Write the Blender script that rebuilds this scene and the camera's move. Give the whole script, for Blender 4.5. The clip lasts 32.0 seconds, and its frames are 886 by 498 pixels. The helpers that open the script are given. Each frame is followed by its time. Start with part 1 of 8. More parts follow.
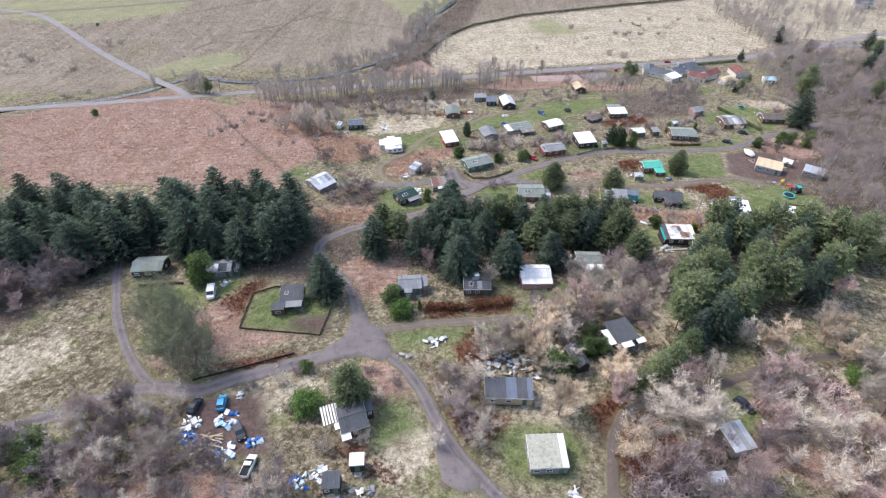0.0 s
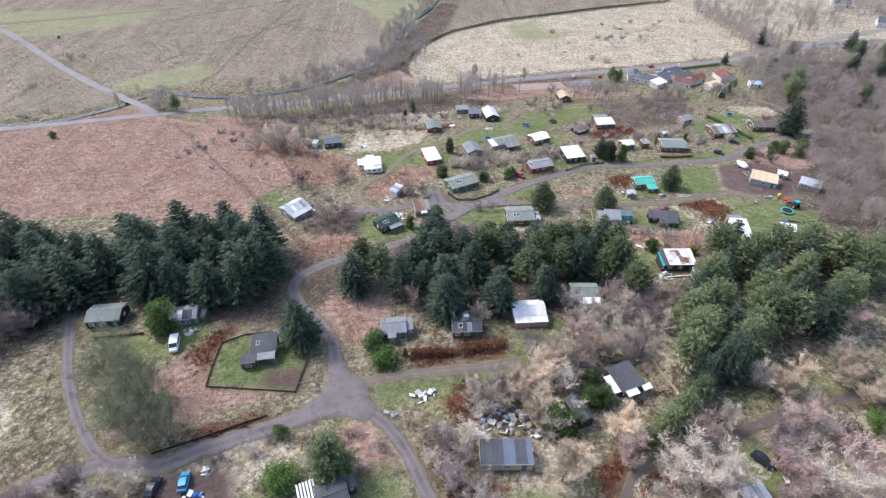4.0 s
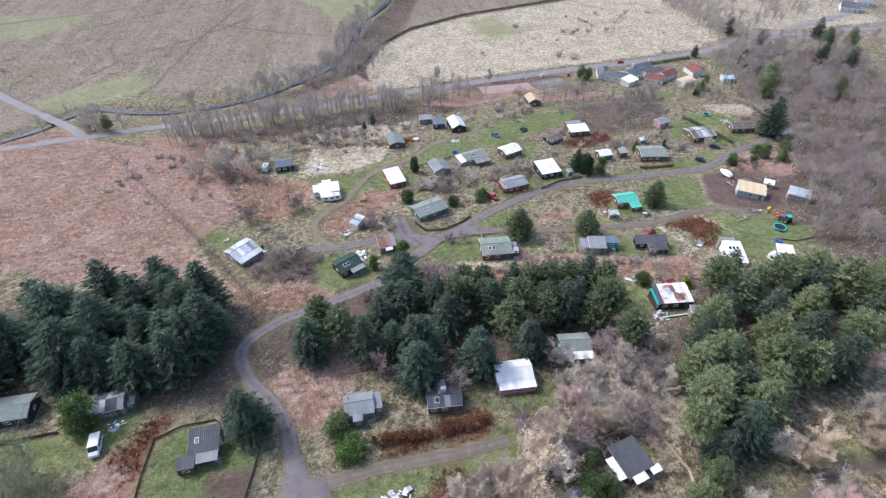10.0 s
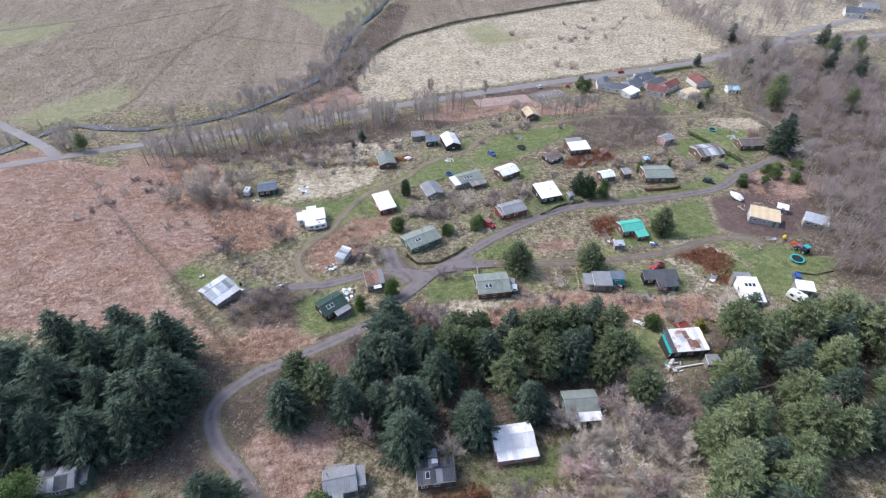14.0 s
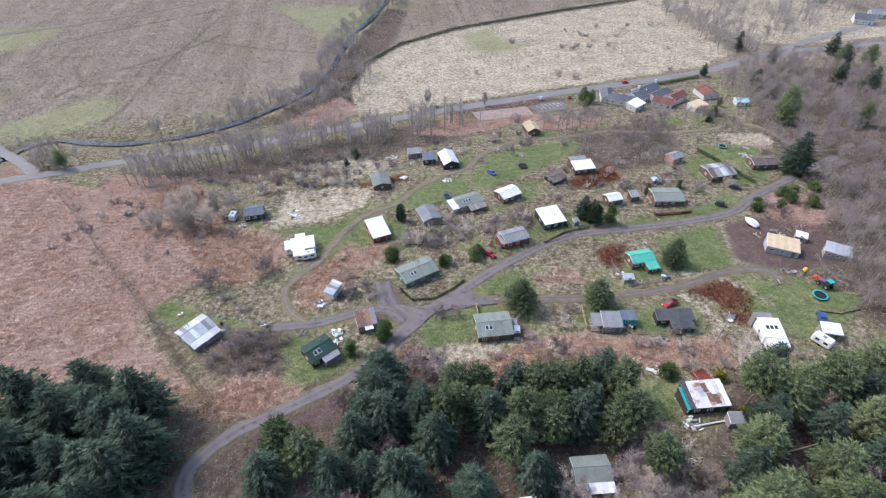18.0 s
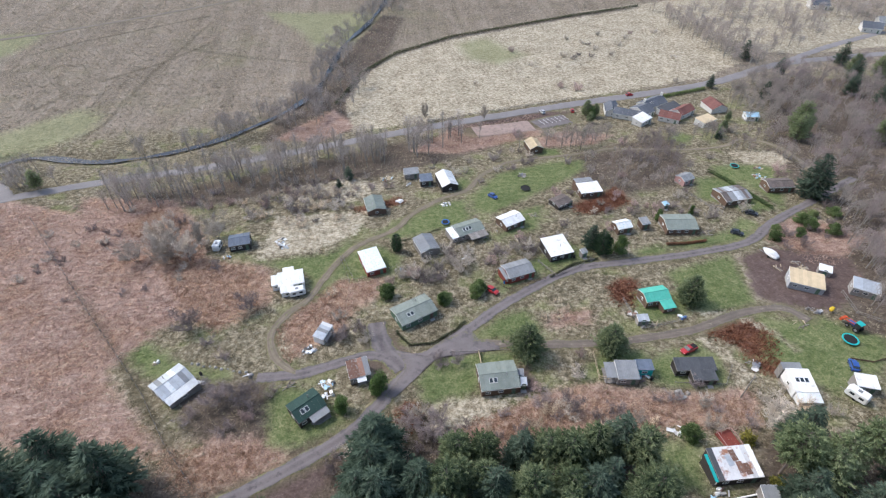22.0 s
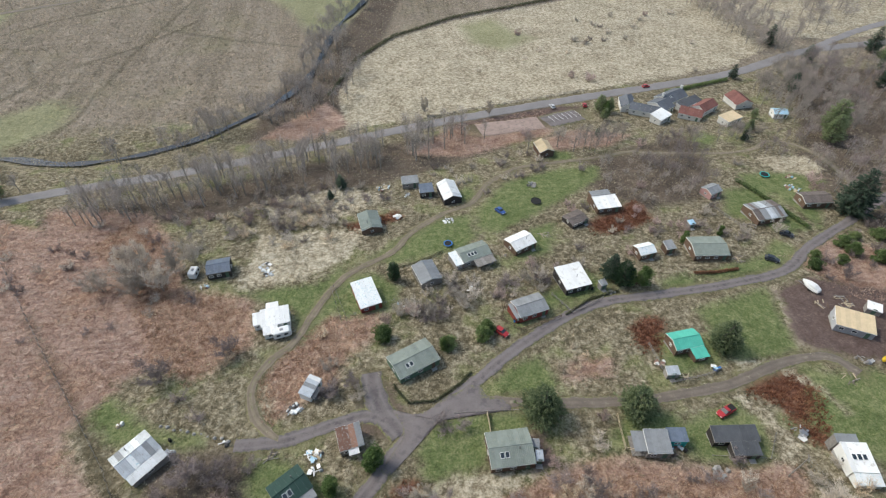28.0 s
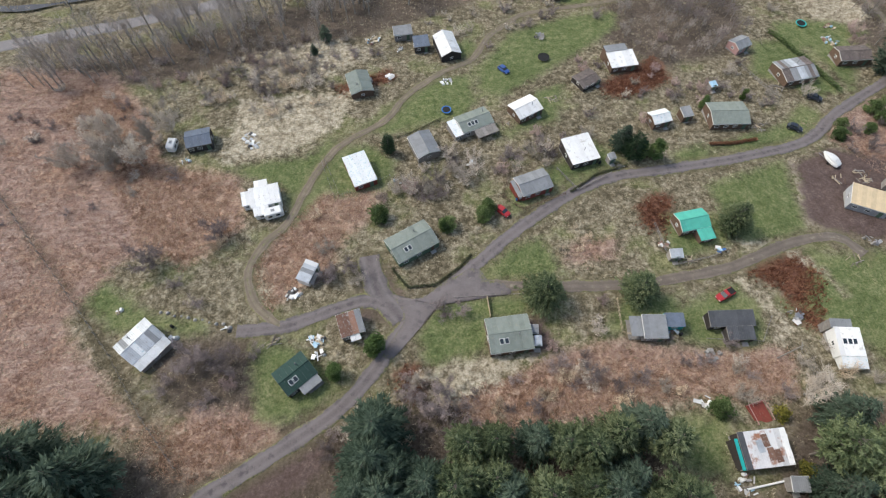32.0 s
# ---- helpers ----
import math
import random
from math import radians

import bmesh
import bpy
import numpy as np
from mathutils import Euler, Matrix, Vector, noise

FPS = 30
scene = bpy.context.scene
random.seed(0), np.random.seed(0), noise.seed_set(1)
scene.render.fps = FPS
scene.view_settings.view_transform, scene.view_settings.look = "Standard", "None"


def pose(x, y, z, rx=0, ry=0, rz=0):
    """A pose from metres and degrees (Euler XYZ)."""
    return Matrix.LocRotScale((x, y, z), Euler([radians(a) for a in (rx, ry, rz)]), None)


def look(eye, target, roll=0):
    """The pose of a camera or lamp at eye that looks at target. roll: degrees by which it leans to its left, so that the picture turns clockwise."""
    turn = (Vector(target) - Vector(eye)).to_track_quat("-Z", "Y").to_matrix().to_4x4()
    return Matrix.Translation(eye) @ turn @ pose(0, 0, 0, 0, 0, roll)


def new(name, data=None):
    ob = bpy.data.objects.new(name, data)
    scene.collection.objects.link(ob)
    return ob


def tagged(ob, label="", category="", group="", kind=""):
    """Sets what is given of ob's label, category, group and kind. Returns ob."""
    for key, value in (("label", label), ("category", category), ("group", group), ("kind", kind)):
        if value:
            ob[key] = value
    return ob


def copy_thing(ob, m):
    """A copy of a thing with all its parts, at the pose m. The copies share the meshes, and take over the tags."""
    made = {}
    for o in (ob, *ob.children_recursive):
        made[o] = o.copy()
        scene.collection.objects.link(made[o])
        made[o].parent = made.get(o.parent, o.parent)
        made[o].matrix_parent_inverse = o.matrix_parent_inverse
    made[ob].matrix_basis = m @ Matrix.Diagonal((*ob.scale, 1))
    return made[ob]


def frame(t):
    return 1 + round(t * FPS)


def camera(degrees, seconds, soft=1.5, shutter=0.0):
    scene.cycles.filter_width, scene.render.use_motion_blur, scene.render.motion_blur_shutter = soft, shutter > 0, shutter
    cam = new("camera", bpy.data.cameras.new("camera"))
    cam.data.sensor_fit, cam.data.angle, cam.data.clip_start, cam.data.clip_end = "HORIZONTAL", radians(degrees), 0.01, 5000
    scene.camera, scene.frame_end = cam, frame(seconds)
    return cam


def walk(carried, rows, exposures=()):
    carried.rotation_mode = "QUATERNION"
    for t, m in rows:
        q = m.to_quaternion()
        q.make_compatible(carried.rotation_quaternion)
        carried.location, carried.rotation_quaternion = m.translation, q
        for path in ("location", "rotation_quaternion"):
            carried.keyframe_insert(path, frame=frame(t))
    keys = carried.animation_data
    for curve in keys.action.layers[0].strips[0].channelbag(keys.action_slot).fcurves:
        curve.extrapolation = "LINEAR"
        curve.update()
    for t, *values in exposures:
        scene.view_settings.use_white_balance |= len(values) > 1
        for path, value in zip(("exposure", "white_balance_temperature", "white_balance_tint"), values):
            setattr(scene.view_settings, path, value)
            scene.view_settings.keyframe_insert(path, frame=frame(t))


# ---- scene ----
cam = camera(79.8, 32.0, soft=1.2)
METRES, EYE, TILT, LEAN, TURN = 112.0, 100.0, -40.5, 0.0, 0.0
ROWS = [
    (0.0, 0.0, 0.0, 0.0, -0.0, 0.0, -0.0),
    (0.5, 0.0001, 0.011, 0.0093, -0.22, 0.0, 0.19),
    (1.0, 0.0004, 0.0223, 0.0189, -0.31, -0.0, 0.26),
    (1.5, 0.0003, 0.0337, 0.0286, -0.35, 0.01, 0.31),
    (2.0, 0.0006, 0.045, 0.0379, -0.38, 0.01, 0.37),
    (2.5, 0.0003, 0.0563, 0.0475, -0.45, 0.01, 0.43),
    (3.0, 0.0001, 0.0676, 0.057, -1.0, 0.02, 0.98),
    (3.5, -0.0001, 0.0791, 0.0668, -1.43, 0.01, 1.4),
    (5.5, 0.0001, 0.1252, 0.1077, -2.13, -0.05, 2.05),
    (6.0, 0.0009, 0.1377, 0.118, -2.27, -0.07, 2.16),
    (6.5, 0.0017, 0.1505, 0.1282, -2.41, -0.07, 2.28),
    (7.0, 0.0029, 0.1633, 0.1388, -3.2, -0.11, 3.01),
    (7.5, 0.0038, 0.1761, 0.1492, -3.51, -0.12, 3.28),
    (8.0, 0.0057, 0.1887, 0.1597, -3.87, -0.22, 3.59),
    (8.5, 0.0082, 0.2013, 0.1702, -4.23, -1.37, 3.91),
    (9.0, 0.0103, 0.214, 0.1807, -4.51, -1.43, 4.15),
    (9.5, 0.0136, 0.2269, 0.191, -4.79, -1.44, 4.41),
    (10.0, 0.0165, 0.2392, 0.2019, -4.89, -1.45, 4.52),
    (10.5, 0.0202, 0.2518, 0.2124, -4.88, -1.46, 4.55),
    (11.0, 0.0231, 0.2644, 0.2226, -4.93, -1.45, 4.59),
    (11.5, 0.0263, 0.2768, 0.2327, -4.96, -1.46, 4.64),
    (12.0, 0.0293, 0.289, 0.2427, -5.01, -1.46, 4.68),
    (12.5, 0.0325, 0.3013, 0.2525, -5.04, -1.45, 4.71),
    (13.0, 0.0353, 0.3138, 0.2629, -5.14, -1.46, 4.79),
    (13.5, 0.0386, 0.3256, 0.2732, -5.21, -1.47, 4.83),
    (14.0, 0.0421, 0.338, 0.2835, -5.22, -1.48, 4.84),
    (14.5, 0.0449, 0.3502, 0.2934, -5.26, -1.48, 4.86),
    (16.5, 0.0559, 0.3952, 0.334, -5.33, -1.55, 4.85),
    (17.0, 0.0582, 0.4065, 0.343, -5.33, -1.54, 4.86),
    (17.5, 0.0595, 0.4172, 0.353, -5.35, -1.57, 4.85),
    (18.0, 0.0607, 0.428, 0.3625, -5.37, -1.58, 4.85),
    (18.5, 0.0614, 0.439, 0.3723, -5.42, -1.58, 4.85),
    (19.0, 0.0623, 0.4507, 0.3823, -5.5, -1.59, 4.86),
    (19.5, 0.0636, 0.4627, 0.3921, -5.58, -1.58, 4.91),
    (20.0, 0.0648, 0.4753, 0.4028, -5.68, -1.6, 4.97),
    (20.5, 0.066, 0.4876, 0.4134, -5.72, -1.62, 4.96),
    (21.0, 0.0676, 0.5003, 0.4237, -5.75, -1.61, 4.94),
    (21.5, 0.0688, 0.5128, 0.4349, -5.77, -1.63, 4.92),
    (22.0, 0.0704, 0.5254, 0.4457, -5.78, -1.64, 4.91),
    (22.5, 0.0715, 0.5382, 0.4576, -5.82, -1.67, 4.89),
    (23.0, 0.0732, 0.5513, 0.4682, -5.82, -1.67, 4.88),
    (23.5, 0.0747, 0.5638, 0.4797, -5.82, -1.68, 4.86),
    (24.0, 0.0755, 0.5766, 0.4906, -5.84, -1.7, 4.84),
    (24.5, 0.0759, 0.5892, 0.5014, -5.87, -1.71, 4.82),
    (25.0, 0.0779, 0.6019, 0.5119, -5.87, -1.71, 4.81),
    (25.5, 0.0791, 0.6144, 0.5235, -5.88, -1.74, 4.79),
    (27.5, 0.0845, 0.6647, 0.5675, -5.94, -2.62, 4.72),
    (28.0, 0.0867, 0.678, 0.5793, -5.96, -4.81, 4.72),
    (28.5, 0.0867, 0.6916, 0.5906, -6.06, -7.01, 4.68),
    (29.0, 0.0877, 0.7052, 0.6022, -6.15, -9.22, 4.67),
    (29.5, 0.0893, 0.7179, 0.6133, -6.17, -11.43, 4.65),
    (30.0, 0.0902, 0.7303, 0.6239, -6.24, -13.65, 4.64),
    (30.5, 0.0904, 0.7413, 0.6326, -6.32, -15.68, 4.62),
    (31.0, 0.0914, 0.7501, 0.6411, -6.41, -17.87, 4.67),
    (31.5, 0.091, 0.7539, 0.6448, -6.52, -20.08, 4.69),
    (32.0, 0.0912, 0.7549, 0.6455, -6.6, -22.16, 4.77),
]
walk(cam, [(t, pose(0, 0, EYE, TILT, LEAN, TURN) @ pose(METRES * x, METRES * y, METRES * z, 90 + pitch, roll, yaw)) for t, x, y, z, yaw, pitch, roll in ROWS],
     [(0.0, 0.84, 6250, 14), (9.0, 0.74, 6000, 14), (17.0, 0.63, 6000, 14), (23.0, 0.49, 6250, 9), (28.0, 0.32, 6600, 4), (32.0, 0.32, 6600, 7)])

# ---- daylight: thin bright cloud, a soft sun high to the west ----
SUN_AZ, SUN_EL = -58.0, 48.0          # degrees from +y towards +x, and above the horizon
world = bpy.data.worlds.new("sky")
scene.world = world
world.use_nodes = True
wn, wl = world.node_tree.nodes, world.node_tree.links
sky = wn.new("ShaderNodeTexSky")
sky.sky_type, sky.sun_disc = "NISHITA", False
sky.sun_elevation, sky.sun_rotation = radians(SUN_EL), radians(SUN_AZ)
sky.dust_density, sky.air_density = 3.0, 1.2
wl.new(sky.outputs[0], wn["Background"].inputs[0])
wn["Background"].inputs[1].default_value = 0.15
sun = new("sun", bpy.data.lights.new("sun", "SUN"))
sun.data.energy, sun.data.angle, sun.data.color = 1.4, radians(9.0), (1.0, 0.97, 0.94)
sun_dir = Vector((math.sin(radians(SUN_AZ)) * math.cos(radians(SUN_EL)), math.cos(radians(SUN_AZ)) * math.cos(radians(SUN_EL)), math.sin(radians(SUN_EL))))
sun.matrix_world = look(sun_dir * 300, (0, 0, 0))


# ---- lie of the land: a hillside that falls to a burn, then a flat valley floor ----
HY = np.array([-400, 0, 50, 75, 100, 120, 140, 160, 180, 203, 240, 280, 310, 345, 400, 600, 900, 1500, 4500.0])
HZ = np.array([40, 20, 13.5, 10.5, 7.5, 4.5, 1.5, -1.5, -4, -6.5, -12, -19, -21, -23, -24, -22, -12, 10, 140.0])


def height(x, y):
    y = np.asarray(y, float)
    return sum(np.interp(y + o, HY, HZ) for o in (-16, -8, 0, 8, 16)) / 5


def ground_z(x, y):
    return float(height(x, y))


# ---- mesh helper ----
class Shape:
    """Gathers vertices and faces of one mesh."""

    def __init__(self):
        self.v, self.f = [], []

    def face(self, *pts):
        n = len(self.v)
        self.v.extend(tuple(p) for p in pts)
        self.f.append(tuple(range(n, n + len(pts))))

    def hull(self, a, b):
        """Closes two rings of equal count into a solid."""
        n, k = len(self.v), len(a)
        self.v.extend(tuple(p) for p in a)
        self.v.extend(tuple(p) for p in b)
        self.f.append(tuple(range(n + k - 1, n - 1, -1)))
        self.f.append(tuple(range(n + k, n + 2 * k)))
        for i in range(k):
            j = (i + 1) % k
            self.f.append((n + i, n + j, n + k + j, n + k + i))

    def box(self, x0, y0, z0, x1, y1, z1):
        self.hull([(x0, y0, z0), (x1, y0, z0), (x1, y1, z0), (x0, y1, z0)], [(x0, y0, z1), (x1, y0, z1), (x1, y1, z1), (x0, y1, z1)])
        return self

    def tube(self, p, q, r0, r1, k=6, ends=True):
        p, q = Vector(p), Vector(q)
        d = (q - p).normalized()
        s = d.orthogonal().normalized()
        u = d.cross(s)
        ring = lambda c, r: [c + r * (math.cos(2 * math.pi * i / k) * s + math.sin(2 * math.pi * i / k) * u) for i in range(k)]
        if ends:
            self.hull(ring(p, r0), ring(q, r1))
            return self
        n = len(self.v)
        self.v.extend(tuple(c) for c in ring(p, r0) + ring(q, r1))
        for i in range(k):
            self.f.append((n + i, n + (i + 1) % k, n + k + (i + 1) % k, n + k + i))
        return self

    def slab(self, quad, t):
        """A sheet through four corners, t thick upwards."""
        self.hull(quad, [(x, y, z + t) for x, y, z in quad])
        return self

    def mesh(self, name, material, smooth=False):
        me = bpy.data.meshes.new(name)
        me.from_pydata(self.v, [], self.f)
        me.materials.append(material)
        if smooth:
            me.polygons.foreach_set("use_smooth", [True] * len(me.polygons))
        me.update()
        return me


def part(name, shape, material, parent, label="", at=None):
    ob = new(name, shape if isinstance(shape, bpy.types.Mesh) else shape.mesh(name, material))
    ob.parent = parent
    if at is not None:
        ob.matrix_basis = at
    if label:
        tagged(ob, label)
    return ob


def thing(name, x, y, rot, label, category, group="", z=None):
    ob = new(name)
    ob.empty_display_size = 0.3
    ob.matrix_basis = pose(x, y, ground_z(x, y) if z is None else z, 0, 0, rot)
    return tagged(ob, label, category, group)


# ---- materials ----
def ramp(nt, fac, stops):
    r = nt.nodes.new("ShaderNodeValToRGB")
    el = r.color_ramp.elements
    while len(el) < len(stops):
        el.new(0.5)
    for e, (p, c) in zip(el, stops):
        e.position, e.color = p, (*c, 1)
    nt.links.new(fac, r.inputs[0])
    return r.outputs[0]


def noise_tex(nt, scale, detail=4, rough=0.55, vec=None):
    n = nt.nodes.new("ShaderNodeTexNoise")
    n.inputs["Scale"].default_value, n.inputs["Detail"].default_value, n.inputs["Roughness"].default_value = scale, detail, rough
    if vec is not None:
        nt.links.new(vec, n.inputs["Vector"])
    return n.outputs["Fac"]


def mix(nt, fac, a, b, mode="MIX"):
    m = nt.nodes.new("ShaderNodeMix")
    m.data_type, m.blend_type = "RGBA", mode
    for sock, val in ((m.inputs[0], fac), (m.inputs[6], a), (m.inputs[7], b)):
        if isinstance(val, bpy.types.NodeSocket):
            nt.links.new(val, sock)
        elif isinstance(val, tuple):
            sock.default_value = (*val, 1)
        else:
            sock.default_value = val
    return m.outputs[2]


def calc(nt, op, a, b=0.0, clamp=False):
    m = nt.nodes.new("ShaderNodeMath")
    m.operation, m.use_clamp = op, clamp
    for sock, val in ((m.inputs[0], a), (m.inputs[1], b)):
        if isinstance(val, bpy.types.NodeSocket):
            nt.links.new(val, sock)
        else:
            sock.default_value = val
    return m.outputs[0]


def place_tex(nt, kind="Object"):
    return nt.nodes.new("ShaderNodeTexCoord").outputs[kind]


def shade(c, k):
    return tuple(min(0.95, v * k) for v in c)


def material(name, colour, rough=0.8, metal=0.0, spread=0.25, scale=3.0, stain=None, stain_at=0.6, bump=0.15, bump_scale=25.0, by_object=0.2, spec=0.3):
    """Plain painted or natural surface: two scales of mottling, stains with their own shape, fine relief."""
    m = bpy.data.materials.new(name)
    m.use_nodes = True
    nt = m.node_tree
    b = nt.nodes["Principled BSDF"]
    vec = nt.nodes.new("ShaderNodeNewGeometry").outputs["Position"]
    info = nt.nodes.new("ShaderNodeObjectInfo").outputs["Random"]
    big, small = noise_tex(nt, scale * 0.3, 3, 0.6, vec), noise_tex(nt, scale * 4, 4, 0.6, vec)
    both = calc(nt, "ADD", calc(nt, "MULTIPLY", big, 0.6), calc(nt, "MULTIPLY", small, 0.4))
    both = calc(nt, "ADD", both, calc(nt, "MULTIPLY", calc(nt, "SUBTRACT", info, 0.5), by_object))
    col = ramp(nt, both, [(0.3, shade(colour, 1 - spread)), (0.5, colour), (0.72, shade(colour, 1 + spread))])
    if stain:
        mask = nt.nodes.new("ShaderNodeMapRange")
        mask.inputs[1].default_value, mask.inputs[2].default_value = stain_at, stain_at + 0.12
        nt.links.new(noise_tex(nt, scale * 0.7, 5, 0.65, vec), mask.inputs[0])
        col = mix(nt, mask.outputs[0], col, stain)
    nt.links.new(col, b.inputs["Base Color"])
    b.inputs["Roughness"].default_value, b.inputs["Metallic"].default_value = rough, metal
    b.inputs["Specular IOR Level"].default_value = spec
    if bump:
        bp = nt.nodes.new("ShaderNodeBump")
        bp.inputs["Strength"].default_value, bp.inputs["Distance"].default_value = bump, 0.05
        nt.links.new(noise_tex(nt, bump_scale, 3, 0.6, vec), bp.inputs["Height"])
        nt.links.new(bp.outputs[0], b.inputs["Normal"])
    return m


WHITE_ROOF = material("white_painted_sheet", (0.80, 0.80, 0.79), 0.55, spread=0.1, scale=1.4, stain=(0.58, 0.565, 0.53), stain_at=0.56, by_object=0.5)
STAINED_ROOF = material("white_sheet_with_blue_patches", (0.78, 0.80, 0.80), 0.5, spread=0.08, stain=(0.36, 0.55, 0.60), stain_at=0.55)
GREEN_GREY_ROOF = material("weathered_green_felt", (0.23, 0.262, 0.235), 0.85, spread=0.18, stain=(0.29, 0.30, 0.25), stain_at=0.56)
GREY_ROOF = material("grey_sheet", (0.26, 0.27, 0.28), 0.6, spread=0.18, stain=(0.17, 0.17, 0.17))
BLUE_GREY_ROOF = material("blue_grey_sheet", (0.14, 0.17, 0.22), 0.55, spread=0.2, stain=(0.24, 0.27, 0.30))
SLATE_ROOF = material("dark_felt", (0.085, 0.09, 0.10), 0.8, spread=0.25, stain=(0.14, 0.14, 0.13))
DARK_GREEN_ROOF = material("dark_green_felt", (0.03, 0.065, 0.055), 0.75, spread=0.25)
TURQUOISE_ROOF = material("turquoise_sheet", (0.10, 0.46, 0.36), 0.5, spread=0.15, stain=(0.25, 0.5, 0.43), stain_at=0.62)
METAL_ROOF = material("galvanised_sheet", (0.50, 0.53, 0.56), 0.42, 0.35, spread=0.22, stain=(0.33, 0.31, 0.29), stain_at=0.6)
RUST_ROOF = material("rusted_sheet", (0.26, 0.15, 0.11), 0.8, 0.1, spread=0.3, stain=(0.38, 0.36, 0.35), stain_at=0.55, by_object=0.8)
PATCHED_ROOF = material("rust_streaked_white_sheet", (0.62, 0.62, 0.63), 0.6, 0.1, spread=0.2, stain=(0.36, 0.18, 0.115), stain_at=0.52, by_object=0.7, scale=0.75)
MOSSY_ROOF = material("mossy_pale_sheet", (0.47, 0.46, 0.39), 0.85, spread=0.2, stain=(0.31, 0.32, 0.22), stain_at=0.5)
BROWN_ROOF = material("brown_felt", (0.15, 0.125, 0.115), 0.85, spread=0.25, stain=(0.22, 0.19, 0.17), stain_at=0.55)
RED_ROOF = material("red_tile", (0.21, 0.095, 0.08), 0.8, spread=0.25)
SLATE_TILE = material("blue_slate", (0.13, 0.14, 0.16), 0.6, spread=0.25)
CREAM_ROOF = material("bare_new_boards", (0.62, 0.50, 0.33), 0.8, spread=0.14)
WOOD_BROWN = material("brown_stained_boards", (0.13, 0.085, 0.06), 0.8, spread=0.3, scale=6)
WOOD_GREY = material("silvered_boards", (0.27, 0.25, 0.23), 0.9, spread=0.3, scale=6)
WOOD_RED = material("red_painted_boards", (0.24, 0.06, 0.045), 0.75, spread=0.25, scale=6)
WOOD_GREEN = material("green_painted_boards", (0.10, 0.16, 0.11), 0.75, spread=0.25, scale=6)
WOOD_DARK = material("creosoted_boards", (0.05, 0.043, 0.04), 0.85, spread=0.3, scale=6)
WOOD_PALE = material("pale_timber", (0.48, 0.40, 0.28), 0.8, spread=0.2, scale=6)
WOOD_PINK = material("faded_pink_boards", (0.45, 0.27, 0.25), 0.8, spread=0.2, scale=6)
WHITE_PAINT = material("white_paint", (0.78, 0.78, 0.76), 0.5, spread=0.08)
STONE_WALL = material("whitewashed_stone", (0.64, 0.625, 0.59), 0.85, spread=0.15, bump=0.4)
BLOCK_GREY = material("grey_blockwork", (0.36, 0.37, 0.39), 0.9, spread=0.2)
CONCRETE = material("concrete", (0.34, 0.33, 0.31), 0.9, spread=0.2)
PLASTIC_BLUE = material("blue_tarpaulin", (0.04, 0.17, 0.50), 0.45, spread=0.25)
PLASTIC_LIGHT = material("pale_blue_tarpaulin", (0.38, 0.58, 0.72), 0.45, spread=0.2)
TEAL = material("teal_plastic", (0.03, 0.42, 0.40), 0.45, spread=0.2)
JUNK = material("mixed_scrap", (0.34, 0.33, 0.32), 0.8, spread=0.7, by_object=1.2)
RUBBER = material("black_rubber", (0.02, 0.02, 0.02), 0.8, spread=0.2)
STEEL = material("dull_steel", (0.35, 0.35, 0.36), 0.45, 0.7, spread=0.15)
GLASS = material("window_glass", (0.03, 0.04, 0.05), 0.06, spread=0.1, bump=0, spec=0.9)
BARK = material("brown_bark", (0.19, 0.16, 0.14), 0.95, spread=0.35, scale=4, bump=0.5)
BARK_GREY = material("grey_bark", (0.30, 0.275, 0.245), 0.95, spread=0.3, scale=4, bump=0.5)
TWIG_GREY = material("grey_twigs", (0.54, 0.475, 0.40), 0.95, spread=0.3, by_object=0.7, bump=0)
TWIG_PURPLE = material("purple_brown_twigs", (0.285, 0.235, 0.225), 0.95, spread=0.3, by_object=0.6, bump=0)
TWIG_TAN = material("tan_larch_twigs", (0.64, 0.52, 0.38), 0.95, spread=0.3, by_object=0.6, bump=0)
TWIG_RED = material("red_brown_twigs", (0.45, 0.335, 0.305), 0.95, spread=0.3, by_object=0.6, bump=0)


